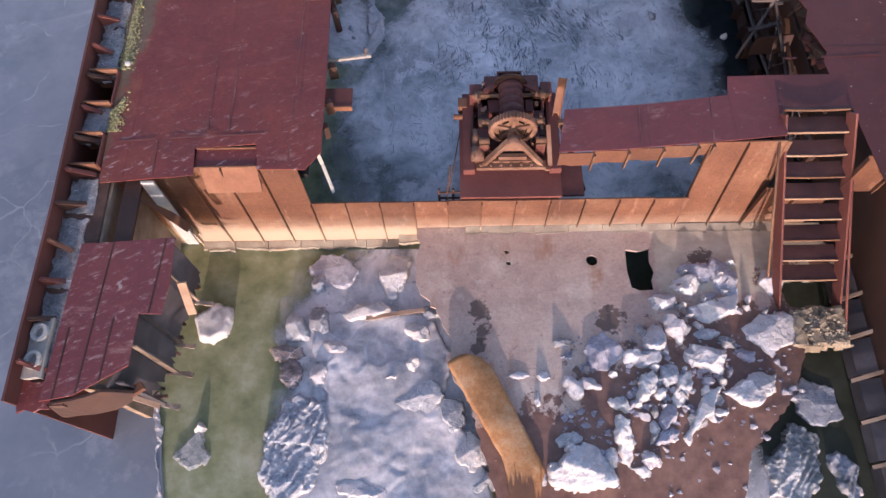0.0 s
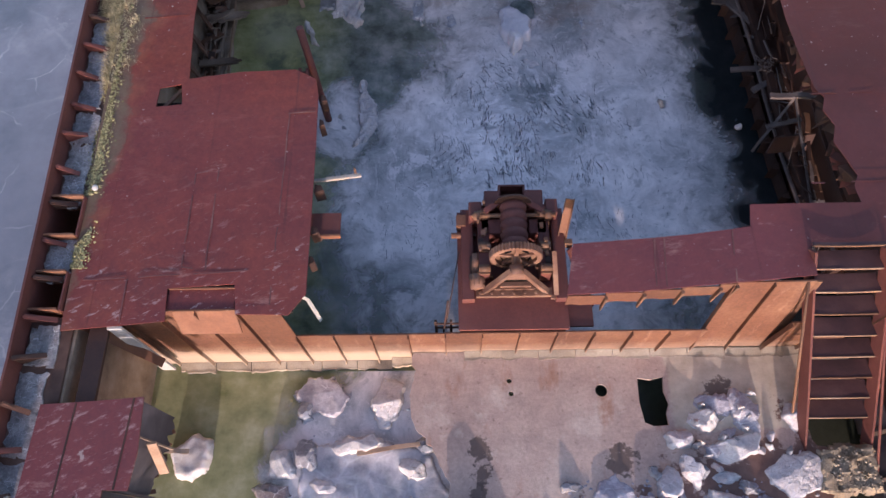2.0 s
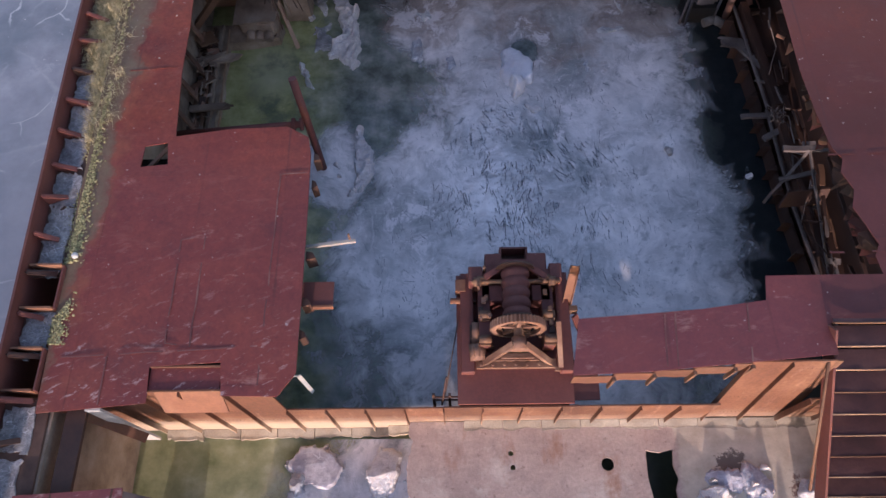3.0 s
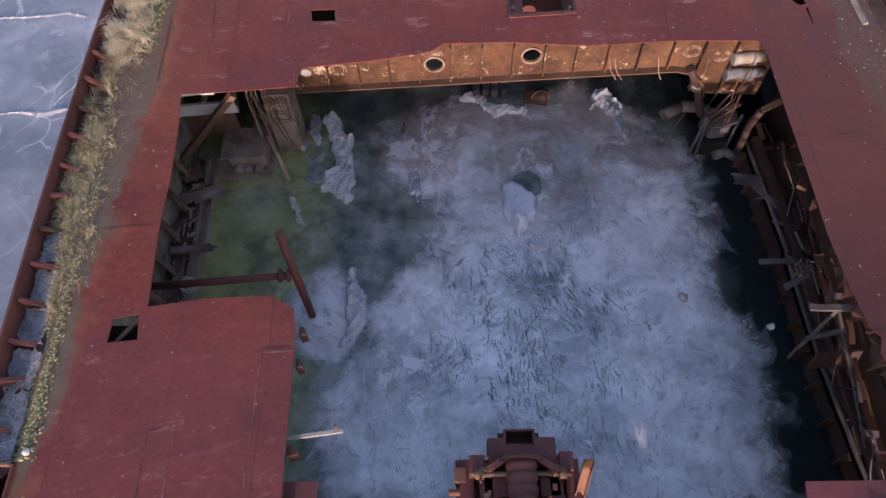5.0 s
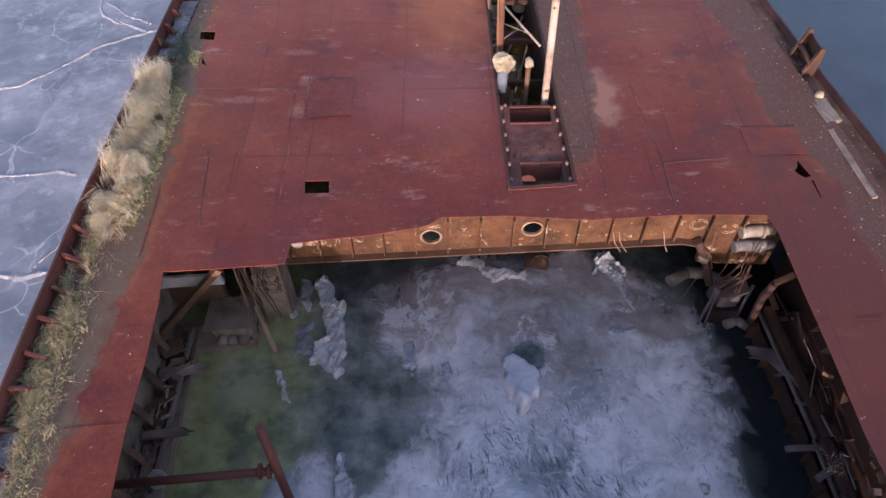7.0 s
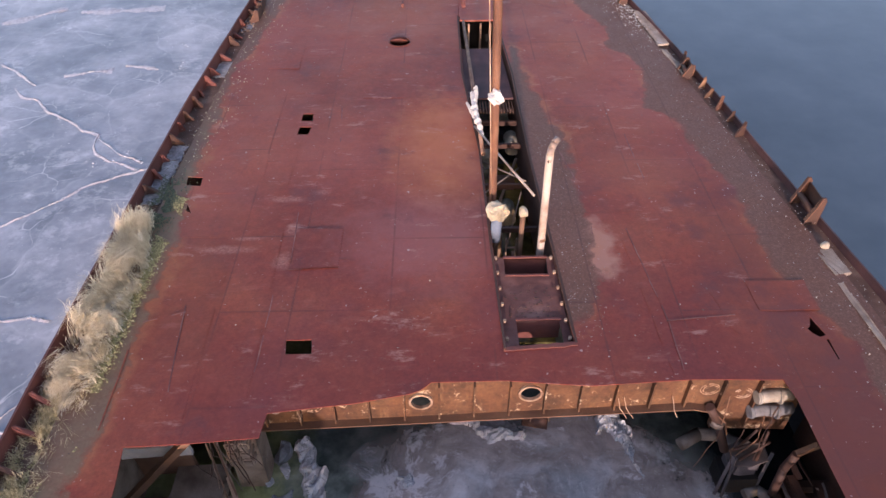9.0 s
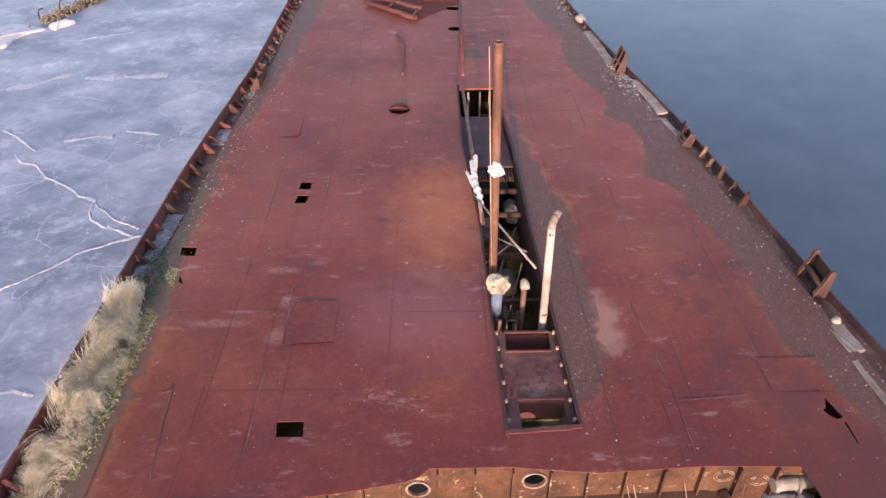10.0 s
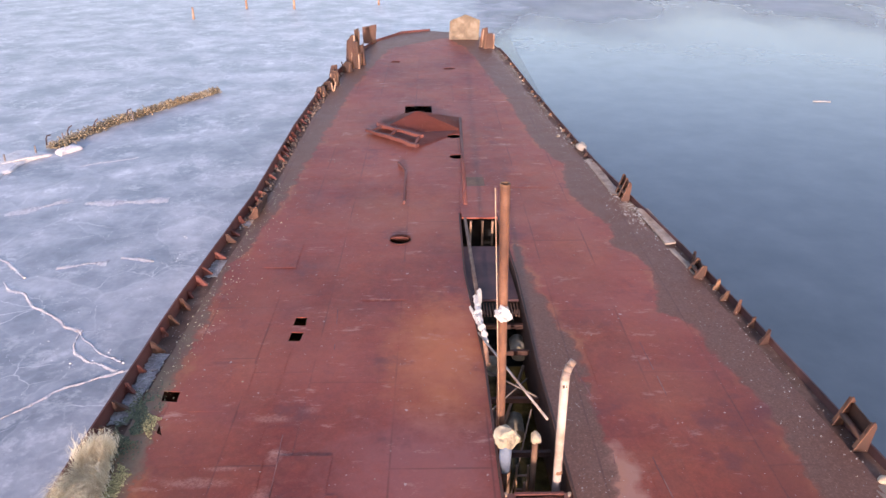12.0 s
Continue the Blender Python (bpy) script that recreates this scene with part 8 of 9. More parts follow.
for k in range(5):
    y = 9.6 + 0.58 * k
    junk("side_frame", (-4.32, y, 1.5), (-4.1, y + 0.05, 0.25), 0.12, 0.03, RUST_TAN, "rusted hull frame standing behind the ledge", "frame", LG)
bm = bmesh.new()
slab(bm, [(-4.3, 8.9)] + [(-3.86 + 0.07 * noise.noise((y * 0.17, 2, 3)), 8.9 + 0.06 * y) for y in range(56)] + [(-3.5, 12.22), (-2.95, 12.32), (-2.9, 12.62), (-4.3, 12.62)], -0.3, 0.2)
solo("side_ledge", bm, LEDGE_DIRT, "silt-brown rusted ledge along the hold's side", "ledge", kind="structure")
TAN_STEEL = rust("tan_steel", (0.2, 0.13, 0.09), (0.38, 0.275, 0.2), (0.54, 0.43, 0.34), spread=4.0)
boiler = base("tank", (-3.2, 12.6, 0.0), "tan-brown rusted machine casing under the deck corner", "tank")
bm = bmesh.new()
box(bm, -3.6, -2.95, 12.3, 12.8, 0.22, 0.62)
bmesh.ops.bevel(bm, geom=bm.edges[:], offset=0.06, segments=2, affect="EDGES")
bmesh.ops.subdivide_edges(bm, edges=[e for e in bm.edges if e.calc_length() > 0.2], cuts=5, use_grid_fill=True)
for v in bm.verts:
    v.co += 0.02 * noise.noise_vector(v.co * 6)
part("body", bm, TAN_STEEL, boiler)
for x in (-3.42, -3.26, -3.1):
    bm = bmesh.new()
    tube(bm, (x, 12.18, 0.28), (x, 12.34, 0.34), 0.085, 14)
    part("lobe", bm, TAN_STEEL, boiler)
bm = bmesh.new()
slab(bm, [(-3.66, 12.24), (-2.9, 12.24), (-2.86, 12.86), (-3.66, 12.86)], 0.64, 0.67)
for v in bm.verts:
    v.co.z += 0.08 * (v.co.x + 3.2)
part("cover", bm, TAN_STEEL, boiler)
bm = bmesh.new()
box(bm, -3.55, -3.0, 12.34, 12.78, -0.2, 0.22)
part("foot", bm, RUST_DARK, boiler)
block = base("engine_block", (-2.5, 13.2, 0.0), "grey cast-iron engine block in the shade under the deck", "engine block")
for i in range(2):
    for j in range(3):
        bm = bmesh.new()
        box(bm, -2.82 + 0.19 * i, -2.65 + 0.19 * i, 12.7, 12.92, 0.84 + 0.2 * j, 1.0 + 0.2 * j)
        bmesh.ops.bevel(bm, geom=bm.edges[:], offset=0.03, segments=2, affect="EDGES")
        part("cylinder", bm, TAN_STEEL, block)
bm = bmesh.new()
box(bm, -2.86, -2.42, 12.88, 13.3, -0.2, 1.44)
part("body", bm, LEDGE_DIRT, block)
bm = bmesh.new()
for k in range(60):
    a = k * 0.35
    p = Vector((-3.75 + 0.12 * math.cos(a), 9.85 + 0.1 * math.sin(a), 0.6 + 0.003 * k))
    q = Vector((-3.75 + 0.12 * math.cos(a + 0.35), 9.85 + 0.1 * math.sin(a + 0.35), 0.603 + 0.003 * k))
    tube(bm, p, q, 0.012, 5)
solo("cable", bm, WHITE, "pale coil of cable on the hold's ledge", "cable", at=(-3.75, 9.85, 0.6))

rnd = random.Random(45)
for k in range(84):
    y = rnd.uniform(9.0, 12.2)
    a = (rnd.uniform(-4.3, -4.02), y, rnd.uniform(0.22, 0.5))
    d = rnd.choice(((0.3, 0.05, -0.05), (0.2, 0.2, -0.06), (0.05, 0.5, 0.0), (0.15, -0.2, -0.05), (0.03, 0.3, 0.1)))
    f = rnd.uniform(0.4, 1.0)
    q = (min(a[0] + d[0] * f, -3.9), a[1] + d[1] * f, a[2] + d[2] * f)
    junk("scrap", a, q, rnd.choice((0.02, 0.03, 0.05, 0.1)), rnd.uniform(0.012, 0.03), rnd.choice((WOOD, WOOD, RUST_TAN, RUST_DARK)), "splintered scrap heaped on the hold's side ledge", "scrap", LG, rnd.uniform(-30, 30))


def wire(points, r, m, label, group):
    """A thin bent wire through a few points, sagging between them."""
    bm = bmesh.new()
    ps = [Vector(p) for p in points]
    fine = []
    for k in range(len(ps) - 1):
        for j in range(5):
            t = j / 5
            fine.append(ps[k].lerp(ps[k + 1], t) + 0.02 * noise.noise_vector(ps[k].lerp(ps[k + 1], t) * 6))
    fine.append(ps[-1])
    rings = []
    for k, c in enumerate(fine):
        d = (fine[min(k + 1, len(fine) - 1)] - fine[max(k - 1, 0)]).normalized()
        u = d.orthogonal().normalized()
        w = d.cross(u)
        rings.append([bm.verts.new(c + r * (math.cos(q * 1.2566) * u + math.sin(q * 1.2566) * w)) for q in range(5)])
    for a, b in zip(rings, rings[1:]):
        for q in range(5):
            bm.faces.new([a[q], a[(q + 1) % 5], b[(q + 1) % 5], b[q]])
    bm.faces.new(rings[0][::-1])
    bm.faces.new(rings[-1])
    solo("wire", bm, m, label, "wire", group, at=points[-1])


for k in range(16):
    x, y = rnd.uniform(-3.15, -2.55), rnd.uniform(12.55, 12.85)
    x2, z2 = x + rnd.gauss(0.1, 0.12), rnd.uniform(0.35, 1.2)
    wire([(x, y, rnd.uniform(1.7, 2.2)), (x + rnd.gauss(0, 0.06), y - 0.08, 1.3), (x2, y - rnd.uniform(0.0, 0.25), z2)], rnd.choice((0.004, 0.006, 0.008)), rnd.choice((RUST_PALE, WOOD, RUST_DARK)), "bent wire hanging under the deck edge", LG)

# right side: ledge with frames, props, troughs and torn plate
ledge = base("right_ledge", (5.5, 9.5, 0.0), "dark rusted inner ledge with ribs along the flooded hold", "ledge", kind="structure")
for (xa, ya), (xb3, yb3), z in (((5.55, 6.5), (5.35, 8.6), 0.35), ((5.35, 8.6), (5.3, 10.4), 0.35), ((5.3, 10.4), (5.15, 12.6), 0.4)):
    bm = bmesh.new()
    slab(bm, [(xa, ya), (5.95, ya), (5.95, yb3), (xb3, yb3)], z - 0.06, z)
    part("shelf", bm, RUST_DARK, ledge)
    bm = bmesh.new()
    slab(bm, [(xa, ya), (xa + 0.04, ya), (xb3 + 0.04, yb3), (xb3, yb3)], -0.4, z)
    part("face", bm, RUST_DARK, ledge)
    for k in range(4):
        t = (k + 0.5) / 4
        x, y = xa + (xb3 - xa) * t, ya + (yb3 - ya) * t
        bm = bmesh.new()
        slab(bm, [(x - 0.14, y), (x, y - 0.02), (x, y + 0.1), (x - 0.08, y + 0.06)], 0.05, z)
        part("rib", bm, RUST_DARK, ledge)
    bm = bmesh.new()
    beam(bm, (xa + 0.22, ya, z + 0.08), (xb3 + 0.2, yb3, z + 0.08), 0.12, 0.14)
    part("trough", bm, RUST_DARK, ledge)
    bm = bmesh.new()
    beam(bm, (xa + 0.06, ya, z + 0.05), (xb3 + 0.06, yb3, z + 0.05), 0.03, 0.05)
    part("rail", bm, WOOD_DIM, ledge)
RG = "wreckage along the hold's right side"
for p, q, w, h, m, name, label in (
        ((5.15, 8.85, 0.05), (5.42, 9.1, 1.2), 0.045, 0.045, WOOD_DIM, "prop", "grey steel prop leaning in dark water"),
        ((5.05, 9.15, 1.15), (5.75, 9.1, 1.2), 0.09, 0.05, WOOD_DIM, "crossbar", "grey crossbar over the hold's ledge"),
        ((5.1, 8.85, 0.75), (5.65, 8.95, 0.8), 0.07, 0.04, WOOD_DIM, "crossbar", "grey crossbar over the hold's ledge"),
        ((5.42, 9.1, 1.18), (5.62, 7.4, 0.5), 0.03, 0.03, WOOD_DIM, "rod", "thin bent rod along the hold's ledge"),
        ((5.58, 8.9, 1.3), (5.78, 6.9, 1.1), 0.05, 0.04, RUST_DARK, "beam", "grey beam along the hold's ledge"),
        ((4.93, 10.28, 0.38), (5.53, 10.29, 0.4), 0.08, 0.05, WOOD_DIM, "plank", "plank jutting over dark water"),
        ((5.22, 9.84, 0.38), (5.64, 10.05, 0.42), 0.1, 0.06, WOOD_DIM, "timber", "timber jutting over dark water"),
        ((5.06, 12.4, 1.44), (5.28, 12.4, 1.64), 0.07, 0.07, RUST_BROWN, "pipe", "pale pipe bent down to the water"),
        ((5.0, 10.6, 1.9), (5.15, 10.8, 1.75), 0.12, 0.05, RUST_WALL, "bracket", "torn orange bracket under the deck edge"),
        ((4.98, 9.35, 2.1), (5.2, 9.4, 2.1), 0.08, 0.05, RUST_WALL, "bracket", "torn orange bracket under the deck edge"),
        ((5.1, 8.3, 2.2), (5.25, 8.45, 2.1), 0.08, 0.05, RUST_WALL, "bracket", "torn orange bracket under the deck edge")):
    junk(name, p, q, w, h, m, label, name, RG)
splinter((5.3, 11.75, 0.42), (4.86, 11.85, 0.4), 0.2, 0.04, WOOD_DIM, "splintered board over dark water", RG, 5)
splinter((5.45, 11.2, 0.45), (5.1, 11.75, 0.42), 0.08, 0.04, WOOD_DIM, "splintered board over dark water", RG, 6)
splinter((5.5, 10.9, 0.45), (5.26, 11.0, 0.4), 0.05, 0.03, WOOD_DIM, "splintered board over dark water", RG, 7)
splinter((5.4, 11.5, 0.42), (5.15, 11.42, 0.4), 0.05, 0.03, WOOD_DIM, "splintered board over dark water", RG, 8)
for k in range(46):
    y = rnd.uniform(6.8, 12.6)
    x0 = 5.6 - 0.03 * (y - 6.8)
    a = (x0 + rnd.uniform(-0.05, 0.35), y, rnd.uniform(0.35, 0.75))
    d = rnd.choice(((-0.2, 0.06, -0.1), (0.05, 0.45, 0.04), (0.0, 0.6, 0.03), (-0.03, 0.5, -0.03), (0.04, -0.4, 0.05)))
    f = rnd.uniform(0.4, 1.1)
    junk("scrap", a, (a[0] + d[0] * f, a[1] + d[1] * f, a[2] + d[2] * f), rnd.choice((0.02, 0.03, 0.05, 0.09)), rnd.uniform(0.012, 0.035), rnd.choice((WOOD_DIM, RUST_DARK, RUST_DARK, RUST_BROWN)), "rusty scrap piled along the flooded hold's ledge", "scrap", RG, rnd.uniform(-30, 30))
for k in range(4):
    x, y = rnd.uniform(4.1, 5.0), rnd.uniform(12.6, 12.9)
    wire([(x, y, rnd.uniform(1.6, 2.25)), (x + rnd.gauss(0, 0.08), y - 0.05, 1.2), (x + rnd.gauss(0.05, 0.15), y - 0.1, rnd.uniform(0.4, 1.0))], rnd.choice((0.005, 0.007, 0.01)), rnd.choice((RUST_BROWN, RUST_DARK, RUST_BROWN)), "bent wire hanging under the deck edge", RG)
for x in (2.62, 2.7, 3.35):
    wire([(x, 12.9, 2.0 + 0.03 * x), (x + 0.05, 12.86, 1.9), (x + rnd.uniform(0.05, 0.2), 12.82, 1.72)], 0.006, RUST_PALE, "stripped pale wire dangling from the girder", RG)
for k in range(26):
    y = 6.85 + 0.085 * k * 2.6 / 1.0 if k < 11 else rnd.uniform(6.8, 12.6)
    x = 5.14 - 0.055 * (y - 6.8)
    w = rnd.uniform(0.06, 0.2)
    bm = bmesh.new()
    vs = [bm.verts.new(c) for c in ((x + 0.08, y - w, DECK - 0.03), (x + 0.08, y + w, DECK - 0.03), (x - rnd.uniform(0.0, 0.1), y + w * rnd.uniform(0.1, 0.8), DECK - rnd.uniform(0.06, 0.25)), (x - rnd.uniform(0.0, 0.1), y - w * rnd.uniform(0.1, 0.8), DECK - rnd.uniform(0.08, 0.35)))]
    bm.faces.new(vs)
    bmesh.ops.solidify(bm, geom=bm.faces[:], thickness=0.008)
    part("torn_flap", bm, rnd.choice((RUST_DARK, RUST_RED, RUST_BROWN)), deck)
for k in range(9):
    y = rnd.uniform(7.0, 11.8)
    wire([(5.3, y, 1.2), (5.5, y + rnd.uniform(-0.5, 0.5), 0.9), (5.45, y + rnd.uniform(-0.9, 0.9), 0.4)], 0.009, rnd.choice((WOOD_DIM, RUST_DARK)), "thin bent rod tangled over the hold's ledge", RG)
bm = bmesh.new()
upright(bm, [(5.1, 0.55), (5.75, 0.6), (5.75, 0.9), (5.15, 0.85)], 8.5, 8.53)
vs = list(bm.verts)
for v in vs:
    v.co.y += 0.35 * (v.co.z - 0.6)
solo("gusset", bm, RUST_DARK, "dark grey triangular gusset plate on the ledge", "plate")
CREAM_DIRTY = rust("dirty_cream", (0.2, 0.16, 0.12), (0.4, 0.35, 0.28), (0.55, 0.5, 0.42), spread=6.0)
PIPE_DIM = rust("dull_pipe", (0.12, 0.09, 0.075), (0.25, 0.2, 0.165), (0.42, 0.36, 0.31), spread=7.0)
heap = base("pump", (4.8, 12.8, 0.0), "pale rusted pump with bent pipes at the hold's corner", "pump")
bm = bmesh.new()
box(bm, 4.5, 4.98, 12.72, 13.08, 0.3, 0.72)
bmesh.ops.bevel(bm, geom=bm.edges[:], offset=0.08, segments=3, affect="EDGES")
bmesh.ops.subdivide_edges(bm, edges=bm.edges[:], cuts=2, use_grid_fill=True)
for v in bm.verts:
    v.co += 0.03 * noise.noise_vector(v.co * 7)
part("body", bm, GREY_PLATE, heap)
bm = bmesh.new()
slab(bm, [(4.4, 12.66), (4.7, 12.6), (4.98, 12.68), (5.0, 12.95), (4.75, 13.02), (4.42, 12.98)], 0.76, 0.79)
for v in bm.verts:
    v.co.z += 0.12 * (v.co.x - 4.7) + 0.04 * noise.noise(v.co * 5)
part("cover_plate", bm, WOOD_DIM, heap, "pale weathered cover plate")
for x, y, dx in ((4.36, 12.62, 0.05), (4.46, 12.58, -0.03), (4.97, 12.66, 0.02)):
    bm = bmesh.new()
    beam(bm, (x, y, -0.1), (x + dx, y + 0.05, 0.98), 0.045, 0.03)
    part("upright", bm, GREY_PLATE, heap)
for k, (a, c) in enumerate((((4.55, 12.7, 0.82), (4.9, 12.75, 1.2)), ((4.6, 12.9, 0.85), (4.72, 12.86, 1.35)), ((4.42, 12.8, 0.9), (4.95, 12.9, 1.05)), ((4.8, 12.7, 0.8), (4.84, 12.8, 1.4)))):
    bm = bmesh.new()
    tube(bm, a, c, 0.022, 8)
    part("rod", bm, RUST_DARK, heap)
bm = bmesh.new()
box(bm, 4.42, 4.95, 12.65, 13.05, -0.2, 0.36)
part("foot", bm, DARK, heap)
for p, q, r in (((3.92, 12.9, 1.85), (4.14, 12.92, 1.46), 0.065), ((4.14, 12.92, 1.46), (4.4, 12.9, 0.78), 0.065), ((4.14, 12.92, 1.5), (4.12, 12.92, 1.4), 0.1), ((3.96, 13.3, 0.3), (4.29, 13.46, 0.35), 0.1), ((4.29, 13.46, 0.35), (4.6, 13.43, 0.35), 0.1), ((4.6, 13.43, 0.35), (4.93, 13.21, 0.35), 0.1), ((4.78, 12.56, 0.08), (4.98, 12.63, 0.1), 0.08), ((4.98, 12.63, 0.1), (5.14, 12.5, 0.1), 0.08), ((5.04, 12.4, 0.4), (5.0, 12.4, 1.09), 0.06), ((5.0, 12.4, 1.09), (5.06, 12.4, 1.44), 0.06)):
    bm = bmesh.new()
    tube(bm, p, q, r, 14)
    part("pipe", bm, PIPE_DIM if r > 0.07 else RUST_DARK, heap)
for z, w, look_, said in ((2.05, 0.5, CREAM_DIRTY, "dirty cream cylindrical tank tucked under the deck"), (1.72, 0.6, rust("grey_paint", (0.14, 0.13, 0.13), (0.27, 0.27, 0.28), (0.4, 0.39, 0.38), spread=6.0), "grey dented cylindrical tank tucked under the deck")):
    bm = bmesh.new()
    tube(bm, (4.5, 12.9, z), (4.5 + w, 12.95, z), 0.09, 16)
    for x in (4.52, 4.5 + w * 0.6):
        tube(bm, (x, 12.9, z), (x + 0.03, 12.903, z), 0.098, 16)
    bmesh.ops.subdivide_edges(bm, edges=[e for e in bm.edges if e.calc_length() > 0.3], cuts=5)
    for v in bm.verts:
        v.co += 0.02 * noise.noise_vector(v.co * 5)
    solo("tank", bm, look_, said, "tank", "tanks under the deck")
bm = bmesh.new()
for k in range(50):
    p = Vector((5.1 + random.uniform(-0.12, 0.12), 9.75 + random.uniform(-0.16, 0.16), 1.1 + random.uniform(0, 0.1)))
    tube(bm, p, p + Vector((random.uniform(-0.08, 0.08), random.uniform(-0.08, 0.08), 0.02)), 0.006, 5)
solo("wire_tangle", bm, WOOD_DIM, "tangle of pale wire caught under the deck edge", "wire")

# near right side: hull ribs by the stair
ribs = base("right_ribs", (6.0, 3.0, 0.0), "grey inner hull panels with broad ribs beside the stair", "hull", kind="structure")
for k in range(6):
    y = 4.75 - 0.58 * k
    bm = bmesh.new()
    slab(bm, [(5.72, y - 0.54), (6.3, y - 0.54), (6.3, y - 0.03), (5.72, y - 0.03)], 0.05, 0.3)
    for v in bm.verts:
        v.co.z += 0.6 * (v.co.x - 5.72)
    part("panel", bm, GREY_PLATE, ribs)
    bm = bmesh.new()
    beam(bm, (5.6, y - 0.05, 0.32), (6.35, y + 0.12, 0.75), 0.05, 0.04)
    part("rib", bm, WOOD, ribs)

# left near side: the hull's inner wall under the deck, with frames torn off above the water
frames_l = base("left_frames", (-3.4, 3.4, 0.5), "dark grey inner hull wall with torn frames under the near deck", "frame", kind="structure")
for (xa, ya), (xc, yc), z0 in (((-3.84, 2.5), (-3.66, 2.95), 1.25), ((-3.66, 2.95), (-3.64, 3.36), 1.15), ((-3.62, 3.37), (-3.45, 3.85), 1.2), ((-3.45, 3.85), (-3.4, 4.32), 1.3)):
    bm = bmesh.new()
    n = 12
    lo = [Vector((xa + (xc - xa) * k / n, ya + (yc - ya) * k / n, z0 + random.uniform(-0.1, 0.12))) for k in range(n + 1)]
    for k in range(n):
        a, b = lo[k], lo[k + 1]
        q = [bm.verts.new((a.x, a.y, a.z)), bm.verts.new((b.x, b.y, b.z)), bm.verts.new((b.x, b.y, 2.37)), bm.verts.new((a.x, a.y, 2.37))]
        bm.faces.new(q)
    bmesh.ops.remove_doubles(bm, verts=bm.verts, dist=0.0005)
    bmesh.ops.solidify(bm, geom=bm.faces[:], thickness=0.02)
    part("panel", bm, GREY_PLATE, frames_l)
for k, (x, y, z) in enumerate(((-3.66, 2.56, 1.1), (-3.58, 2.98, 1.05), (-3.58, 3.38, 1.05), (-3.42, 3.95, 1.1))):
    top = x - 0.06
    bm = bmesh.new()
    beam(bm, (top, y, 2.35), (x - 0.02, y, z + 0.1), 0.02, 0.1)
    part("stiffener", bm, WOOD if k % 2 else GREY_PLATE, frames_l, "thin pale-edged upright stiffener")
    bm = bmesh.new()
    beam(bm, (x - 0.15, y, z + 0.08), (x + random.uniform(0.1, 0.2), y - random.uniform(0.0, 0.05), z), 0.06, 0.035)
    bmesh.ops.subdivide_edges(bm, edges=[e for e in bm.edges if e.calc_length() > 0.2], cuts=5)
    for v in bm.verts:
        v.co += 0.025 * noise.noise_vector(v.co * 11)
    part("foot", bm, WOOD, frames_l, "torn pale frame foot")
for k in range(11):
    y = random.uniform(2.5, 4.3)
    x = -3.72 + 0.3 * (y - 2.5) / 1.9
    bm = bmesh.new()
    beam(bm, (x - 0.1, y, 1.2), (x + random.uniform(-0.06, 0.03), y + random.uniform(-0.06, 0.06), 1.08), random.uniform(0.03, 0.09), 0.025)
    part("torn_edge", bm, random.choice((RUST_DARK, RUST_BROWN, GREY_PLATE)), frames_l)
bm = bmesh.new()
upright(bm, [(-4.5, 1.95), (-4.2, 1.82), (-3.95, 1.82), (-3.72, 1.95), (-3.62, 2.15), (-3.9, 2.37), (-4.5, 2.37)], 2.3, 2.33)
bmesh.ops.subdivide_edges(bm, edges=bm.edges, cuts=3)
for v in bm.verts:
    v.co.y += 0.24 * max(0.0, v.co.x + 4.45) - 0.12 * (2.38 - v.co.z) + 0.03 * noise.noise(v.co * 3)
part("torn_end", bm, RUST_DARK, frames_l)
bm = bmesh.new()
beam(bm, (-4.05, 2.55, 2.3), (-3.5, 2.42, 1.7), 0.06, 0.06)
part("spar", bm, RUST_PALE, frames_l)
bm = bmesh.new()
beam(bm, (-3.75, 2.5, 2.0), (-3.6, 2.6, 2.0), 0.1, 0.08)
part("bracket", bm, RUST_WALL, frames_l)
bm = bmesh.new()
beam(bm, (-3.34, 3.9, 2.0), (-3.3, 3.62, 1.6), 0.11, 0.03)
part("flap", bm, RUST_PALE, frames_l)
bm = bmesh.new()
for x0, y0, x1, y1 in ((-4.17, 2.42, -4.08, 4.28), (-3.93, 2.56, -3.9, 3.3), (-3.5, 3.36, -3.44, 4.33), (-4.42, 2.36, -4.4, 3.2)):
    beam(bm, (x0, y0, 2.404), (x1, y1, 2.404), 0.02, 0.006)
part("weld_bead", bm, RUST_DARK, deck)
# end of the gutter and deck at the torn stern
bm = bmesh.new()
slab(bm, ragged(-4.82, -4.46, 2.24, 2.58, 5, 0.03), 2.34, 2.372)
part("plate", bm, DECK_LOOSE, deck)

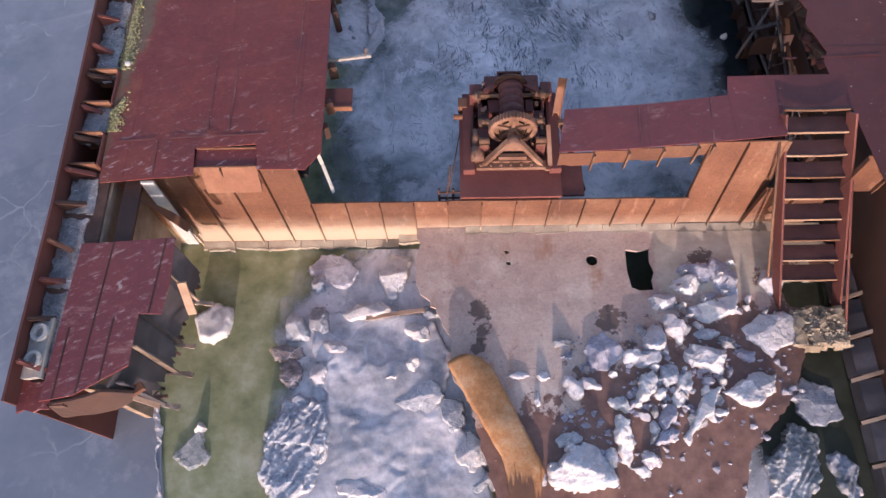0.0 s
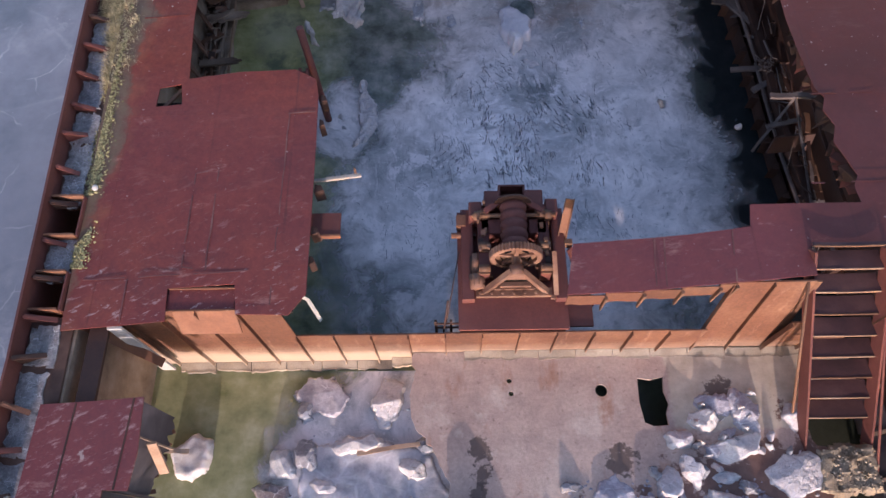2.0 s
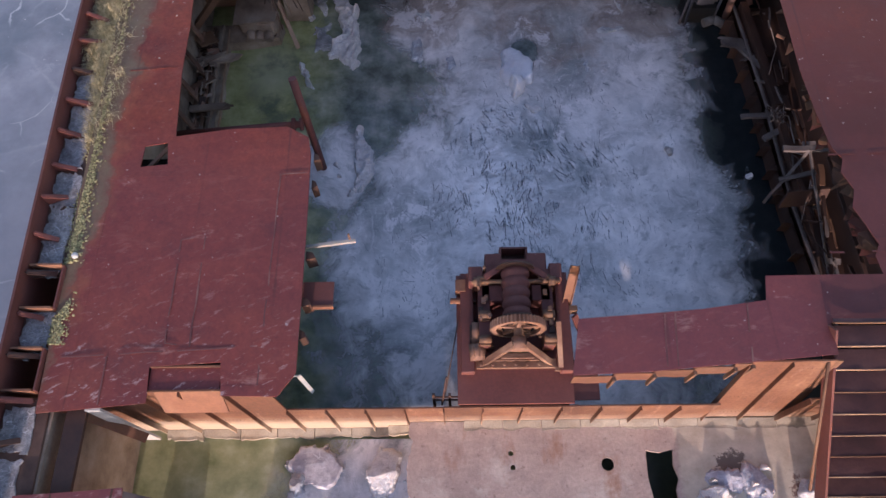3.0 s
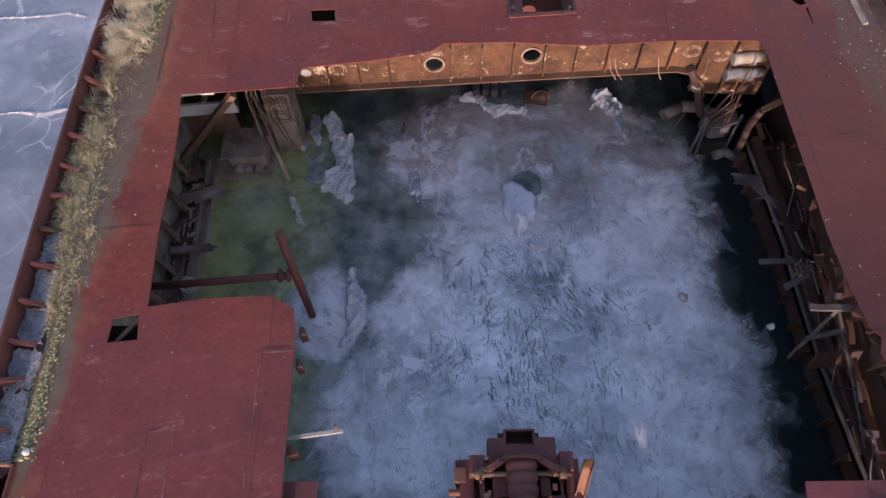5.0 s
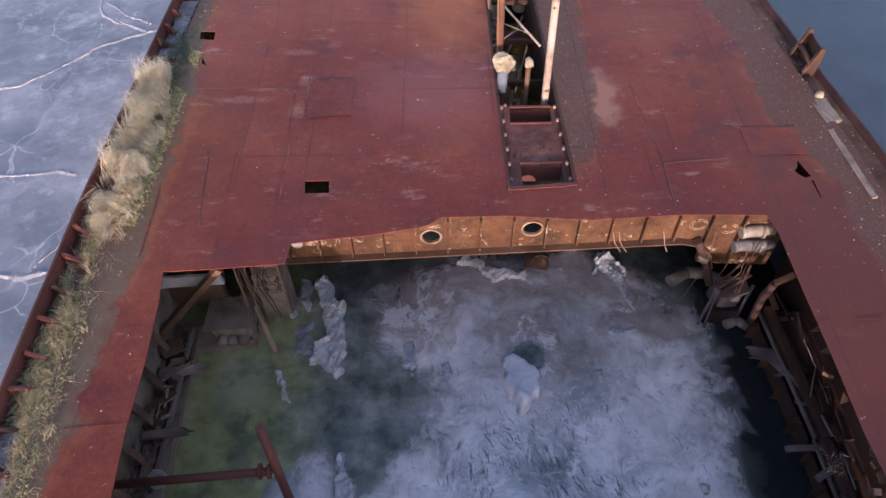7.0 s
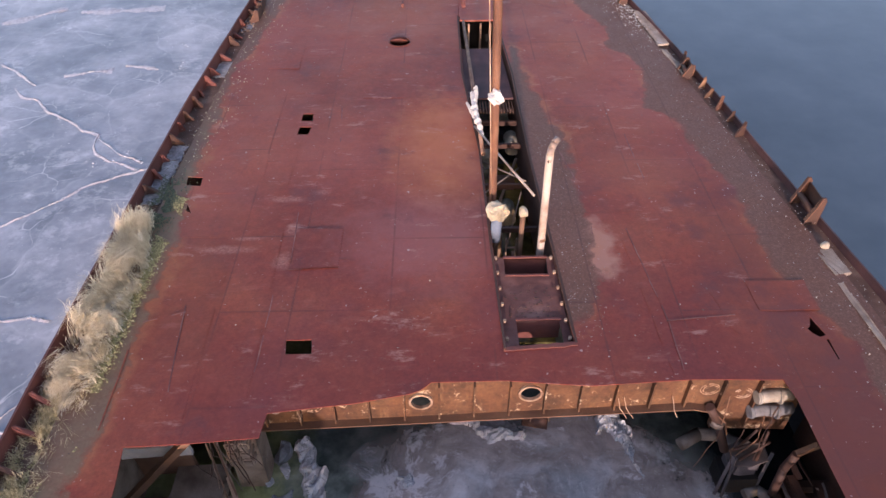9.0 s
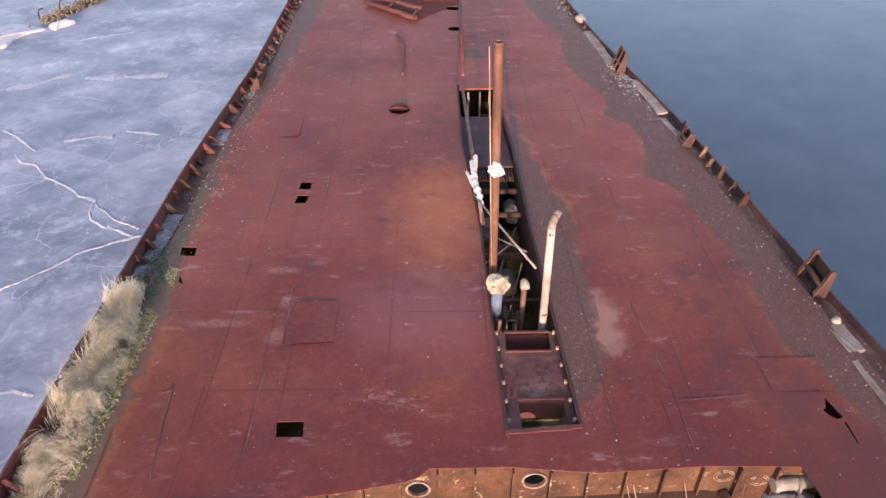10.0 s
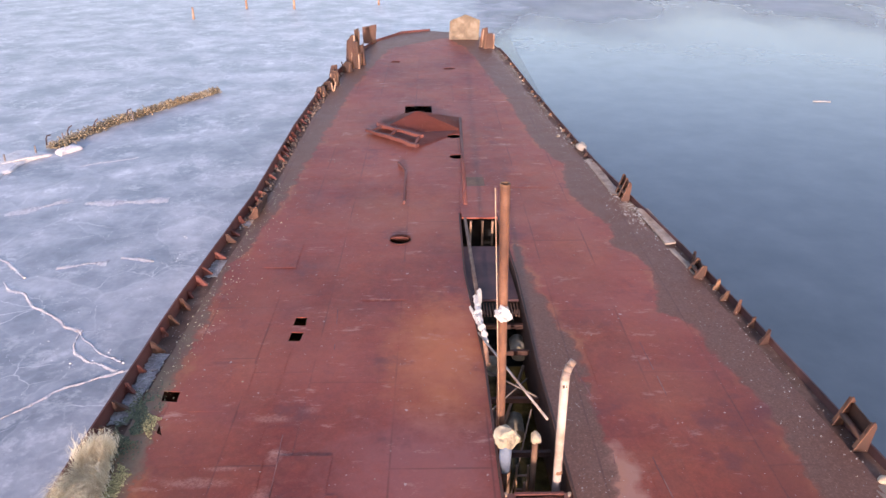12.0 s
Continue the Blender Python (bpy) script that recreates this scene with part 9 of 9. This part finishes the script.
# ---- beyond the hull: breakwater, posts ----
bm = bmesh.new()
rnd = random.Random(5)
LINE = [(-11.55, 46.3), (-13.34, 43.4), (-14.95, 40.4), (-16.1, 37.0)]
for k in range(3800):
    t = rnd.random() * (len(LINE) - 1.001)
    i = int(t)
    f = t - i
    x, y = LINE[i][0] + (LINE[i + 1][0] - LINE[i][0]) * f, LINE[i][1] + (LINE[i + 1][1] - LINE[i][1]) * f
    w = 0.16 + 0.12 * min(1, t / 2)
    x, y = x + rnd.gauss(0, w * 0.5), y + rnd.gauss(0, w * 0.4)
    r = rnd.uniform(0.02, 0.06)
    d = Vector((rnd.uniform(-1, 1), rnd.uniform(-1, 1), rnd.uniform(0.1, 0.8))).normalized() * r * rnd.uniform(1, 3)
    z = 0.02 + rnd.random() * 0.36 * math.exp(-abs(rnd.gauss(0, 0.8)))
    tube(bm, (x, y, z), (x + d.x, y + d.y, z + d.z), r * 0.6, 6, r * 0.45)
solo("breakwater", bm, rust("bleached_wood", (0.17, 0.125, 0.075), (0.34, 0.27, 0.17), (0.5, 0.43, 0.3), spread=4.0), "old timber and rubble breakwater frozen in the lake", "breakwater", kind="stuff")
for k, (x, y) in enumerate(((-16.3, 37.0), (-15.9, 38.1), (-15.1, 38.9), (-14.4, 40.9))):
    bm = bmesh.new()
    ps = [Vector((x, y, 0.2)), Vector((x + 0.03, y, 0.45)), Vector((x + 0.1, y, 0.6)), Vector((x + 0.28, y, 0.66 + 0.06 * (k % 3)))]
    for a, b in zip(ps, ps[1:]):
        tube(bm, a, b, 0.03, 6, 0.025)
    solo("branch", bm, RUST_DARK, "bare crooked branch sticking out of the breakwater", "branch", "branches on the breakwater", at=(x, y, 0.2))
for k, poly in enumerate(([(-19.0, 31.9), (-18.2, 34.6), (-17.6, 35.7), (-17.05, 36.85), (-15.73, 36.3), (-16.2, 35.6), (-16.5, 33.7), (-17.6, 31.5)], [(-15.75, 36.5), (-15.2, 37.3), (-14.8, 37.0), (-15.3, 36.1)])):
    bm = bmesh.new()
    edge_ = []
    for (ax, ay), (bx, by) in zip(poly, poly[1:] + poly[:1]):
        m_ = max(2, int(math.hypot(bx - ax, by - ay) / 0.15))
        edge_ += [(ax + (bx - ax) * i / m_ + 0.16 * noise.noise((ax + i * 0.31, ay, 7)), ay + (by - ay) * i / m_ + 0.16 * noise.noise((bx, ay + i * 0.31, 3))) for i in range(m_)]
    mx, my = sum(p[0] for p in edge_) / len(edge_), sum(p[1] for p in edge_) / len(edge_)
    rings = [[bm.verts.new((mx + (x - mx) * f, my + (y - my) * f, z + (0.05 * noise.noise((x * f, y * f, 1)) if f < 1 else 0.0))) for x, y in edge_] for f, z in ((1.0, 0.0), (0.98, 0.09), (0.9, 0.15), (0.6, 0.2), (0.3, 0.22))]
    for a, b in zip(rings, rings[1:]):
        for i in range(len(a)):
            bm.faces.new([a[i], a[(i + 1) % len(a)], b[(i + 1) % len(a)], b[i]])
    bm.faces.new(rings[-1])
    bmesh.ops.recalc_face_normals(bm, faces=bm.faces)
    solo("snow_drift", bm, ICE_WHITE, "drift of old snow beside the breakwater", "snow", "snow by the breakwater", at=(mx, my, 0.03))
for x, y, h in ((-20.4, 70.9, 1.0), (-17.15, 76.5, 2.2), (-12.7, 76.4, 2.2), (-5.0, 78.7, 1.2), (-15.9, 37.6, 0.55), (-17.0, 35.0, 0.5), (-16.4, 36.2, 0.45), (-14.2, 41, 0.5)):
    bm = bmesh.new()
    tube(bm, (x, y, -0.3), (x + 0.05, y, h), 0.11 if y > 50 else 0.05, 8, 0.09 if y > 50 else 0.03)
    solo("mooring_post", bm, RUST_PALE if y > 50 else WOOD_DIM, "weathered post standing in the lake ice", "post", "posts in the ice", at=(x, y, 0))
bm = bmesh.new()
slab(bm, [(19.95, 43.8), (20.2, 43.72), (20.55, 43.76), (20.85, 43.7), (20.92, 43.82), (20.6, 43.92), (20.25, 43.88)], 0.0, 0.05)
solo("ice_float", bm, ICE_GREY, "small pale floe adrift on open water", "ice")

# pressure cracks in the lake ice
CRACKS = [
    [(-12.0, 25.6), (-11.5, 25.1), (-11.0, 24.9), (-10.4, 24.2), (-9.75, 23.85), (-9.2, 23.3), (-8.66, 23.05), (-8.6, 22.5), (-8.35, 22.1), (-7.9, 21.8), (-7.4, 21.55), (-7.08, 21.35)],
    [(-8.6, 22.9), (-8.1, 22.4), (-7.6, 22.0), (-7.1, 21.75)],
    [(-10.3, 19.0), (-9.4, 19.35), (-8.9, 19.8), (-8.16, 20.7), (-7.6, 21.1), (-7.08, 21.35), (-6.0, 21.8), (-5.1, 22.2)],
]
CRACKS += [
    [(-10.5, 16.3), (-9.0, 16.36), (-8.0, 16.42), (-7.6, 16.5), (-7.15, 16.36)],
    [(-9.5, 13.2), (-8.2, 13.8), (-7.2, 13.85), (-6.3, 13.9)],
    [(-7.3, 13.9), (-6.9, 14.6), (-6.2, 15.3), (-5.6, 15.8)],
    [(-10.85, 26.36), (-10.0, 26.61), (-9.45, 26.69)],
    [(-9.22, 26.95), (-8.6, 26.9), (-8.11, 26.66)],
]
CRACKS += [
    [(-14.46, 30.14), (-13.73, 30.6), (-12.9, 31.33), (-12.67, 31.14)],
    [(-14.04, 34.82), (-13.11, 35.29), (-11.95, 35.87)],
    [(-13.07, 27.2), (-12.31, 26.56), (-11.42, 25.78)],
    [(-12.12, 31.13), (-10.6, 31.2), (-9.22, 31.39)],
    [(-4.3, 2.8), (-4.16, 2.3), (-4.1, 1.9), (-4.0, 1.5), (-3.85, 0.6)],
]
rnd = random.Random(9)
bm = bmesh.new()
for c, line in enumerate(CRACKS):
    pts = []
    for (ax, ay), (bx, by) in zip(line, line[1:]):
        n = max(3, int(math.hypot(bx - ax, by - ay) / 0.05))
        pts += [(ax + (bx - ax) * k / n, ay + (by - ay) * k / n) for k in range(n)]
    last = None
    for k, (x, y) in enumerate(pts):
        x += 0.07 * noise.noise((x * 2.2, y * 2.2, 1)) + rnd.gauss(0, 0.006)
        y += 0.07 * noise.noise((x * 2.2, y * 2.2, 2)) + rnd.gauss(0, 0.006)
        d = Vector(pts[min(k + 1, len(pts) - 1)]) - Vector(pts[max(k - 1, 0)])
        s_ = Vector((-d.y, d.x)).normalized()
        w = max(0.003, 0.018 + 0.05 * noise.noise((x * 1.3, y * 1.3, 5)) + rnd.uniform(0, 0.02)) * (0.9 if c in (1, 5, 9) else 1.6) * (1.6 if y > 28 else 1.0) * (2.2 if c in (6, 7, 8, 11) else 1.0)
        row = [bm.verts.new((x - s_.x * w, y - s_.y * w, 0.026)), bm.verts.new((x + s_.x * w * rnd.uniform(-0.4, 0.4), y, 0.03 + 0.025 * rnd.random())), bm.verts.new((x + s_.x * w * rnd.uniform(0.5, 1.2), y + s_.y * w, 0.026))]
        if last:
            bm.faces.new([last[0], row[0], row[1], last[1]])
            bm.faces.new([last[1], row[1], row[2], last[2]])
        last = row
solo("crack_ridges", bm, ICE_WHITE, "white pressure ridges along cracks in the lake ice", "ice crack", kind="stuff")

# ---- growth, grit and reed bits ----
def straw_material(name, a, b, glow_through=False):
    m, n, l, bs = mat(name)
    g = n.new("ShaderNodeNewGeometry")
    l.new(ramp(n, l, g.outputs["Random Per Island"], [(0.0, a), (1.0, b)]), bs.inputs["Base Color"])
    bs.inputs["Roughness"].default_value = 0.8
    if glow_through:
        out = [k for k in n if k.type == "OUTPUT_MATERIAL"][0]
        tr = n.new("ShaderNodeBsdfTranslucent")
        l.new(ramp(n, l, g.outputs["Random Per Island"], [(0.0, a), (1.0, b)]), tr.inputs["Color"])
        ms = n.new("ShaderNodeMixShader")
        ms.inputs[0].default_value = 0.5
        l.new(bs.outputs[0], ms.inputs[1])
        l.new(tr.outputs[0], ms.inputs[2])
        l.new(ms.outputs[0], out.inputs["Surface"])
    return m


STRAW = straw_material("straw", (0.64, 0.54, 0.37), (1.0, 0.95, 0.8), True)
STRAW_DULL = straw_material("dull_straw", (0.36, 0.31, 0.17), (0.92, 0.8, 0.52), True)
MOSS = straw_material("moss", (0.15, 0.135, 0.055), (0.46, 0.41, 0.2))
GRIT = straw_material("grit", (0.09, 0.065, 0.055), (0.5, 0.46, 0.41))
REED = straw_material("reed_bits", (0.1, 0.115, 0.13), (0.42, 0.44, 0.47))


def blades(name, spots, material, label, seed):
    """Blades of grass: spots are (x, y, z, length, lean x, lean y)."""
    verts, faces = [], []
    rnd = random.Random(seed)
    for x, y, z, h, lx, ly in spots:
        w = rnd.uniform(0.003, 0.008)
        a = rnd.gauss(0, 0.7)
        dx, dy = w * math.cos(a), w * math.sin(a)
        k = len(verts)
        for t in (0.0, 0.4, 0.75, 1.0):
            bend = t * t
            cx, cy = x + lx * h * bend + 0.05 * h * t * math.sin(9 * t + 40 * x), y + ly * h * bend
            cz = z + h * (t - 0.45 * bend * min(1.2, math.hypot(lx, ly)))
            s = 1 - t * 0.85
            verts += [(cx - dx * s, cy - dy * s, cz), (cx + dx * s, cy + dy * s, cz)]
        for q in range(3):
            faces.append((k + 2 * q, k + 2 * q + 1, k + 2 * q + 3, k + 2 * q + 2))
    me = bpy.data.meshes.new(name)
    me.from_pydata(verts, [], faces)
    me.materials.append(material)
    return tagged(new(name, me), label, "grass", kind="stuff")


rnd = random.Random(21)
spots = []
for c in range(560):
    cy = rnd.uniform(12.75, 16.45)
    reach = 0.6 if cy < 15.3 else 0.6 - 0.3 * (cy - 15.3)
    u = rnd.random() ** 1.1
    cx = along(LEFT, cy) + 0.12 + reach * u
    swirl = noise.noise((cx * 1.8, cy * 1.5, 4))
    lx = 0.1 + 0.35 * (1 - u) * rnd.random() + 0.95 * swirl - 0.25 * u + rnd.gauss(0, 0.1)
    ly = -0.45 + 0.6 * noise.noise((cx * 1.6, cy * 1.9, 8)) + rnd.gauss(0, 0.12)
    if noise.noise((cx * 3.2, cy * 2.6, 15)) < -0.5:
        continue
    size = rnd.uniform(0.55, 1.1) * min(0.62, 0.34 + 0.16 * (cy - 12.7)) * (1.0 + 0.5 * noise.noise((cx * 2.1, cy * 1.4, 1))) * (1.1 - 0.4 * u)
    lx = max(lx, 0.05 - 0.7 * u)
    for k in range(30):
        spots.append((cx + rnd.gauss(0, 0.035), cy + rnd.gauss(0, 0.05), DECK - 0.05, size * rnd.uniform(0.45, 1.2), lx + rnd.gauss(0, 0.1), ly + rnd.gauss(0, 0.1)))
blades("dry_grass", spots, STRAW, "tall bleached dry grass growing in the gutter", 1)
spots = []
for c in range(900):
    cy = rnd.uniform(8.6, 13.2)
    cx = along(LEFT, cy) + 0.1 + abs(rnd.gauss(0.2, 0.15)) + 0.25 * max(0.0, min(1.0, 10.2 - cy))
    if noise.noise((cx * 2, cy * 1.1, 3)) < -0.3 or cx > -4.34:
        continue
    lx, ly, size = rnd.gauss(0.15, 0.4), rnd.gauss(-0.3, 0.4), rnd.uniform(0.06, 0.19)
    for k in range(20):
        spots.append((cx + rnd.gauss(0, 0.035), cy + rnd.gauss(0, 0.04), DECK - 0.06, size * rnd.uniform(0.5, 1.1), lx + rnd.gauss(0, 0.35), ly + rnd.gauss(0, 0.35)))
blades("low_grass", spots, STRAW_DULL, "short dry grass along the gutter", 2)


def crumbs(name, spots, material, label, cat):
    verts, faces = [], []
    rnd = random.Random(len(spots))
    for x, y, z, r in spots:
        k = len(verts)
        a = rnd.random() * 6.28
        for q in range(4):
            verts.append((x + r * math.cos(a + q * 1.57) * rnd.uniform(0.6, 1.1), y + r * math.sin(a + q * 1.57) * rnd.uniform(0.6, 1.1), z + rnd.uniform(0, 0.3) * r))
        verts.append((x, y, z + r * rnd.uniform(0.5, 1.1)))
        for q in range(4):
            faces.append((k + q, k + (q + 1) % 4, k + 4))
    me = bpy.data.meshes.new(name)
    me.from_pydata(verts, [], faces)
    me.materials.append(material)
    return tagged(new(name, me), label, cat, kind="stuff")


spots = []
for k in range(15000):
    y = rnd.uniform(5.9, 17.8)
    x = along(LEFT, y) + rnd.gauss(0.46 if y < 12 else 0.72, 0.06)
    if noise.noise((x * 1.5, y * 1.3, 7)) > -0.1:
        spots.append((x, y, DECK - 0.05 if x < -4.5 else DECK + 0.002, rnd.uniform(0.006, 0.022)))
green = []
for k in range(2600):
    x, y = rnd.gauss(-4.55, 0.13), rnd.gauss(16.95, 0.4)
    if noise.noise((x * 4, y * 4, 2)) > -0.2 and x < -4.22:
        green.append((x, y, DECK + 0.002, rnd.uniform(0.008, 0.024)))
crumbs("low_moss", green, straw_material("green_moss", (0.035, 0.05, 0.032), (0.13, 0.15, 0.085)), "dull green moss on the silted gutter", "moss")
crumbs("moss", spots, MOSS, "yellow-green moss cushions along the deck's edge", "moss")
spots = []
for k in range(4200):
    y = rnd.uniform(10, 47)
    if rnd.random() < 0.62:
        x = along(RIGHT, y) - 0.1 - abs(rnd.gauss(0, 0.55))
    else:
        x = along(LEFT, y) + 0.1 + abs(rnd.gauss(0, 0.5))
    if 4.9 < x or x < -3.4 or y > 18:
        if y < 13 and (x > 4.9 and x < 5.0):
            continue
        spots.append((x, y, DECK + 0.004, rnd.choice((0.004, 0.005, 0.006, 0.008, 0.011, 0.016))))
for k in range(500):
    y = rnd.uniform(13.6, 19)
    spots.append((2.14 + abs(rnd.gauss(0, 0.3)), y, DECK + 0.004, rnd.choice((0.004, 0.005, 0.007, 0.011))))
for k in range(1500):
    y = 24 + 22 * rnd.random() ** 0.8
    if noise.noise((y * 0.6, 3, 1)) > -0.15:
        spots.append((along(RIGHT, y) - 0.1 - abs(rnd.gauss(0, 0.22)), y, DECK + 0.004, rnd.choice((0.012, 0.018, 0.028))))
for k in range(520):
    x, y = rnd.uniform(-4.0, 5.0), 13.2 + 22 * rnd.random() ** 1.2
    if (1.0 < x < 2.1 and y < 25) or x > along(RIGHT, y) - 0.4:
        continue
    spots.append((x, y, DECK + 0.012, rnd.choice((0.004, 0.005, 0.007, 0.01, 0.016))))
crumbs("grit", spots, GRIT, "pale grit and shell bits scattered on the deck", "grit")
def shards(name, spots, material, label, cat):
    """Many small broken lumps in one mesh: (x, y, z, size)."""
    bm = bmesh.new()
    rnd = random.Random(len(spots))
    for x, y, z, r in spots:
        tmp = bmesh.new()
        for _ in range(9):
            d = Vector((rnd.gauss(0, 1), rnd.gauss(0, 1), rnd.gauss(0, 0.7))).normalized()
            tmp.verts.new((x + d.x * r * rnd.uniform(0.7, 1.4), y + d.y * r * rnd.uniform(0.6, 1.1), z + d.z * r * 0.7))
        bmesh.ops.convex_hull(tmp, input=tmp.verts)
        me = bpy.data.meshes.new("shard")
        tmp.to_mesh(me)
        tmp.free()
        bm.from_mesh(me)
        bpy.data.meshes.remove(me)
    return solo(name, bm, material, label, cat, kind="stuff")


spots = []
for k in range(3200):
    y = rnd.uniform(21.5, 29)
    x = along(LEFT, y) - 0.15 - abs(rnd.gauss(0, 1.5))
    if noise.noise((x * 0.8, y * 0.8, 5)) + 0.6 * noise.noise((x * 2.6, y * 2.6, 5)) > 0.08 + 0.07 * (along(LEFT, y) - x):
        spots.append((x, y, 0.026, rnd.choice((0.008, 0.012, 0.02, 0.03))))
for k in range(500):
    spots.append((rnd.uniform(-12, -5.4), rnd.uniform(12, 32), 0.026, rnd.choice((0.006, 0.01, 0.015))))
crumbs("frost", spots, straw_material("frost", (0.5, 0.52, 0.56), (0.78, 0.79, 0.8)), "white frost flakes scattered on the lake ice", "frost")
spots = []
for k in range(420):
    y = rnd.uniform(17.5, 27)
    spots.append((along(LEFT, y) + 0.38 + abs(rnd.gauss(0, 0.4)), y, DECK + 0.004, rnd.choice((0.005, 0.008, 0.012, 0.018))))
rubble_ = []
for k in range(900):
    y = rnd.uniform(24.0, 44.0)
    if noise.noise((y * 0.9, 2, 4)) > -0.25:
        rubble_.append((along(LEFT, y) + 0.06 + abs(rnd.gauss(0, 0.16)), y, DECK - 0.05, rnd.choice((0.02, 0.03, 0.05, 0.08))))
crumbs("gutter_rubble", rubble_, straw_material("gutter_rubble", (0.08, 0.045, 0.03), (0.27, 0.19, 0.14)), "broken rust and silt heaped along the bulwark", "rubble")
frosty = []
for k in range(420):
    y = rnd.gauss(24.8, 0.8)
    frosty.append((along(RIGHT, y) - 0.12 - abs(rnd.gauss(0, 0.28)), y, DECK + 0.005, rnd.choice((0.006, 0.009, 0.014, 0.02))))
crumbs("snow_crumbs", frosty, straw_material("snow_crumbs", (0.42, 0.38, 0.35), (0.74, 0.71, 0.68)), "crumbs of old snow beside the bulwark", "snow")
crumbs("straw_bits", spots, STRAW_DULL, "yellow straw bits blown over the silted deck edge", "straw")
spots = []
for k in range(900):
    t = rnd.random()
    x, y = 1.3 + 3.4 * t + rnd.gauss(0, 0.3), 2.5 + 0.9 * t + rnd.gauss(0, 0.6)
    if 1.5 < x < 4.8 and 1.3 < y < 3.6 and noise.noise((x * 1.6, y * 1.6, 2)) > -0.2:
        spots.append((x, y, 0.5 - 0.12 * max(0, 2.6 - y), rnd.choice((0.012, 0.02, 0.03, 0.04, 0.06))))
shards("ice_rubble", spots, ICE_VIOLET, "crushed ice rubble on the hold floor", "ice rubble")
spots = []
for k in range(160):
    x, y = rnd.gauss(-1.2, 0.7), rnd.gauss(3.6, 0.9)
    if -2.6 < x < -0.1 and 1.2 < y < 5.0:
        spots.append((x, y, 0.02, rnd.choice((0.02, 0.03, 0.05, 0.08))))
shards("brash_ice", spots, ICE_BLUE, "small brash ice floating between the floes", "brash ice")
spots = []
TAN_HEAP = rust("tan_heap", (0.27, 0.21, 0.14), (0.42, 0.34, 0.24), (0.55, 0.47, 0.35), spread=6.0, rough=0.95, bump=1.0)
crust([(4.8, 3.4), (5.2, 3.36), (5.62, 3.42), (5.6, 3.98), (5.2, 4.02), (4.86, 3.95)], 0.07, 77, TAN_HEAP, "crumbled tan silt heaped at the stair's foot", ON, 0.5, 0.5, cell=6.0, name="silt_mound")
for k in range(260):
    x, y = rnd.uniform(4.85, 5.6), rnd.uniform(3.4, 3.96)
    spots.append((x, y, 0.54 + 0.03 * rnd.random(), rnd.choice((0.008, 0.012, 0.02, 0.03))))
crumbs("rubble", spots, straw_material("rubble", (0.3, 0.245, 0.17), (0.46, 0.39, 0.29)), "tan rubble heaped at the stair's foot", "rubble")
bm = bmesh.new()
rnd = random.Random(33)
for k in range(3000):
    x, y = rnd.gauss(1.3, 1.15), rnd.gauss(9.0, 1.15)
    if not (-1.5 < x < 4.6 and 6.2 < y < 11.9) or noise.noise((x * 1.3, y * 1.3, 6)) + 0.5 * noise.noise((x * 3.5, y * 3.5, 9)) < -0.12:
        continue
    a, ln = 1.75 + 0.9 * noise.noise((x * 1.2, y * 1.2, 2)) + rnd.gauss(0, 0.3), rnd.choice((0.02, 0.03, 0.05, 0.06, 0.08, 0.11, 0.16))
    d = Vector((math.cos(a), math.sin(a), 0)) * ln
    beam(bm, (x, y, 0.026), (x + d.x, y + d.y, 0.026), rnd.uniform(0.003, 0.009), 0.006)
solo("reed_bits", bm, REED, "dark reed stalks frozen into the thin ice", "reeds", kind="stuff")

# ---- welded patches on the deck and the small fairlead aft ----
for x0, x1, y0, y1 in ((-3.83, -2.96, 17.2, 18.45), (-2.12, -1.36, 15.2, 16.18), (4.9, 5.79, 14.17, 14.79), (-3.6, -2.9, 21.95, 23.6), (-1.35, 0.1, 20.55, 22.2), (2.9, 3.7, 17.3, 19.0), (-2.9, -2.1, 26.2, 28.0), (2.2, 3.4, 26.5, 28.4)):
    bm = bmesh.new()
    slab(bm, ragged(x0, x1, y0, y1, 3, 0.012), DECK + 0.003, DECK + 0.008)
    solo("patch_plate", bm, DECK_LOOSE, "rust-red doubler plate welded onto the deck", "patch", "doubler plates on the deck", at=(x0, y0, DECK))
lead = base("hawse_fairlead", (-4.72, 2.95, DECK), "weathered pale fairlead with two round eyes in the gutter", "fairlead")
bm = bmesh.new()
slab(bm, ragged(-4.82, -4.58, 2.6, 3.3, 4, 0.015), DECK - 0.05, DECK + 0.03)
part("bed", bm, CONCRETE, lead)
for y in (2.8, 3.12):
    bm = bmesh.new()
    for k in range(16):
        a, b = 2 * math.pi * k / 16, 2 * math.pi * (k + 1) / 16
        beam(bm, (-4.7 + 0.075 * math.cos(a), y + 0.085 * math.sin(a), DECK + 0.055), (-4.7 + 0.075 * math.cos(b), y + 0.085 * math.sin(b), DECK + 0.055), 0.045, 0.05)
    part("eye", bm, WHITE, lead)
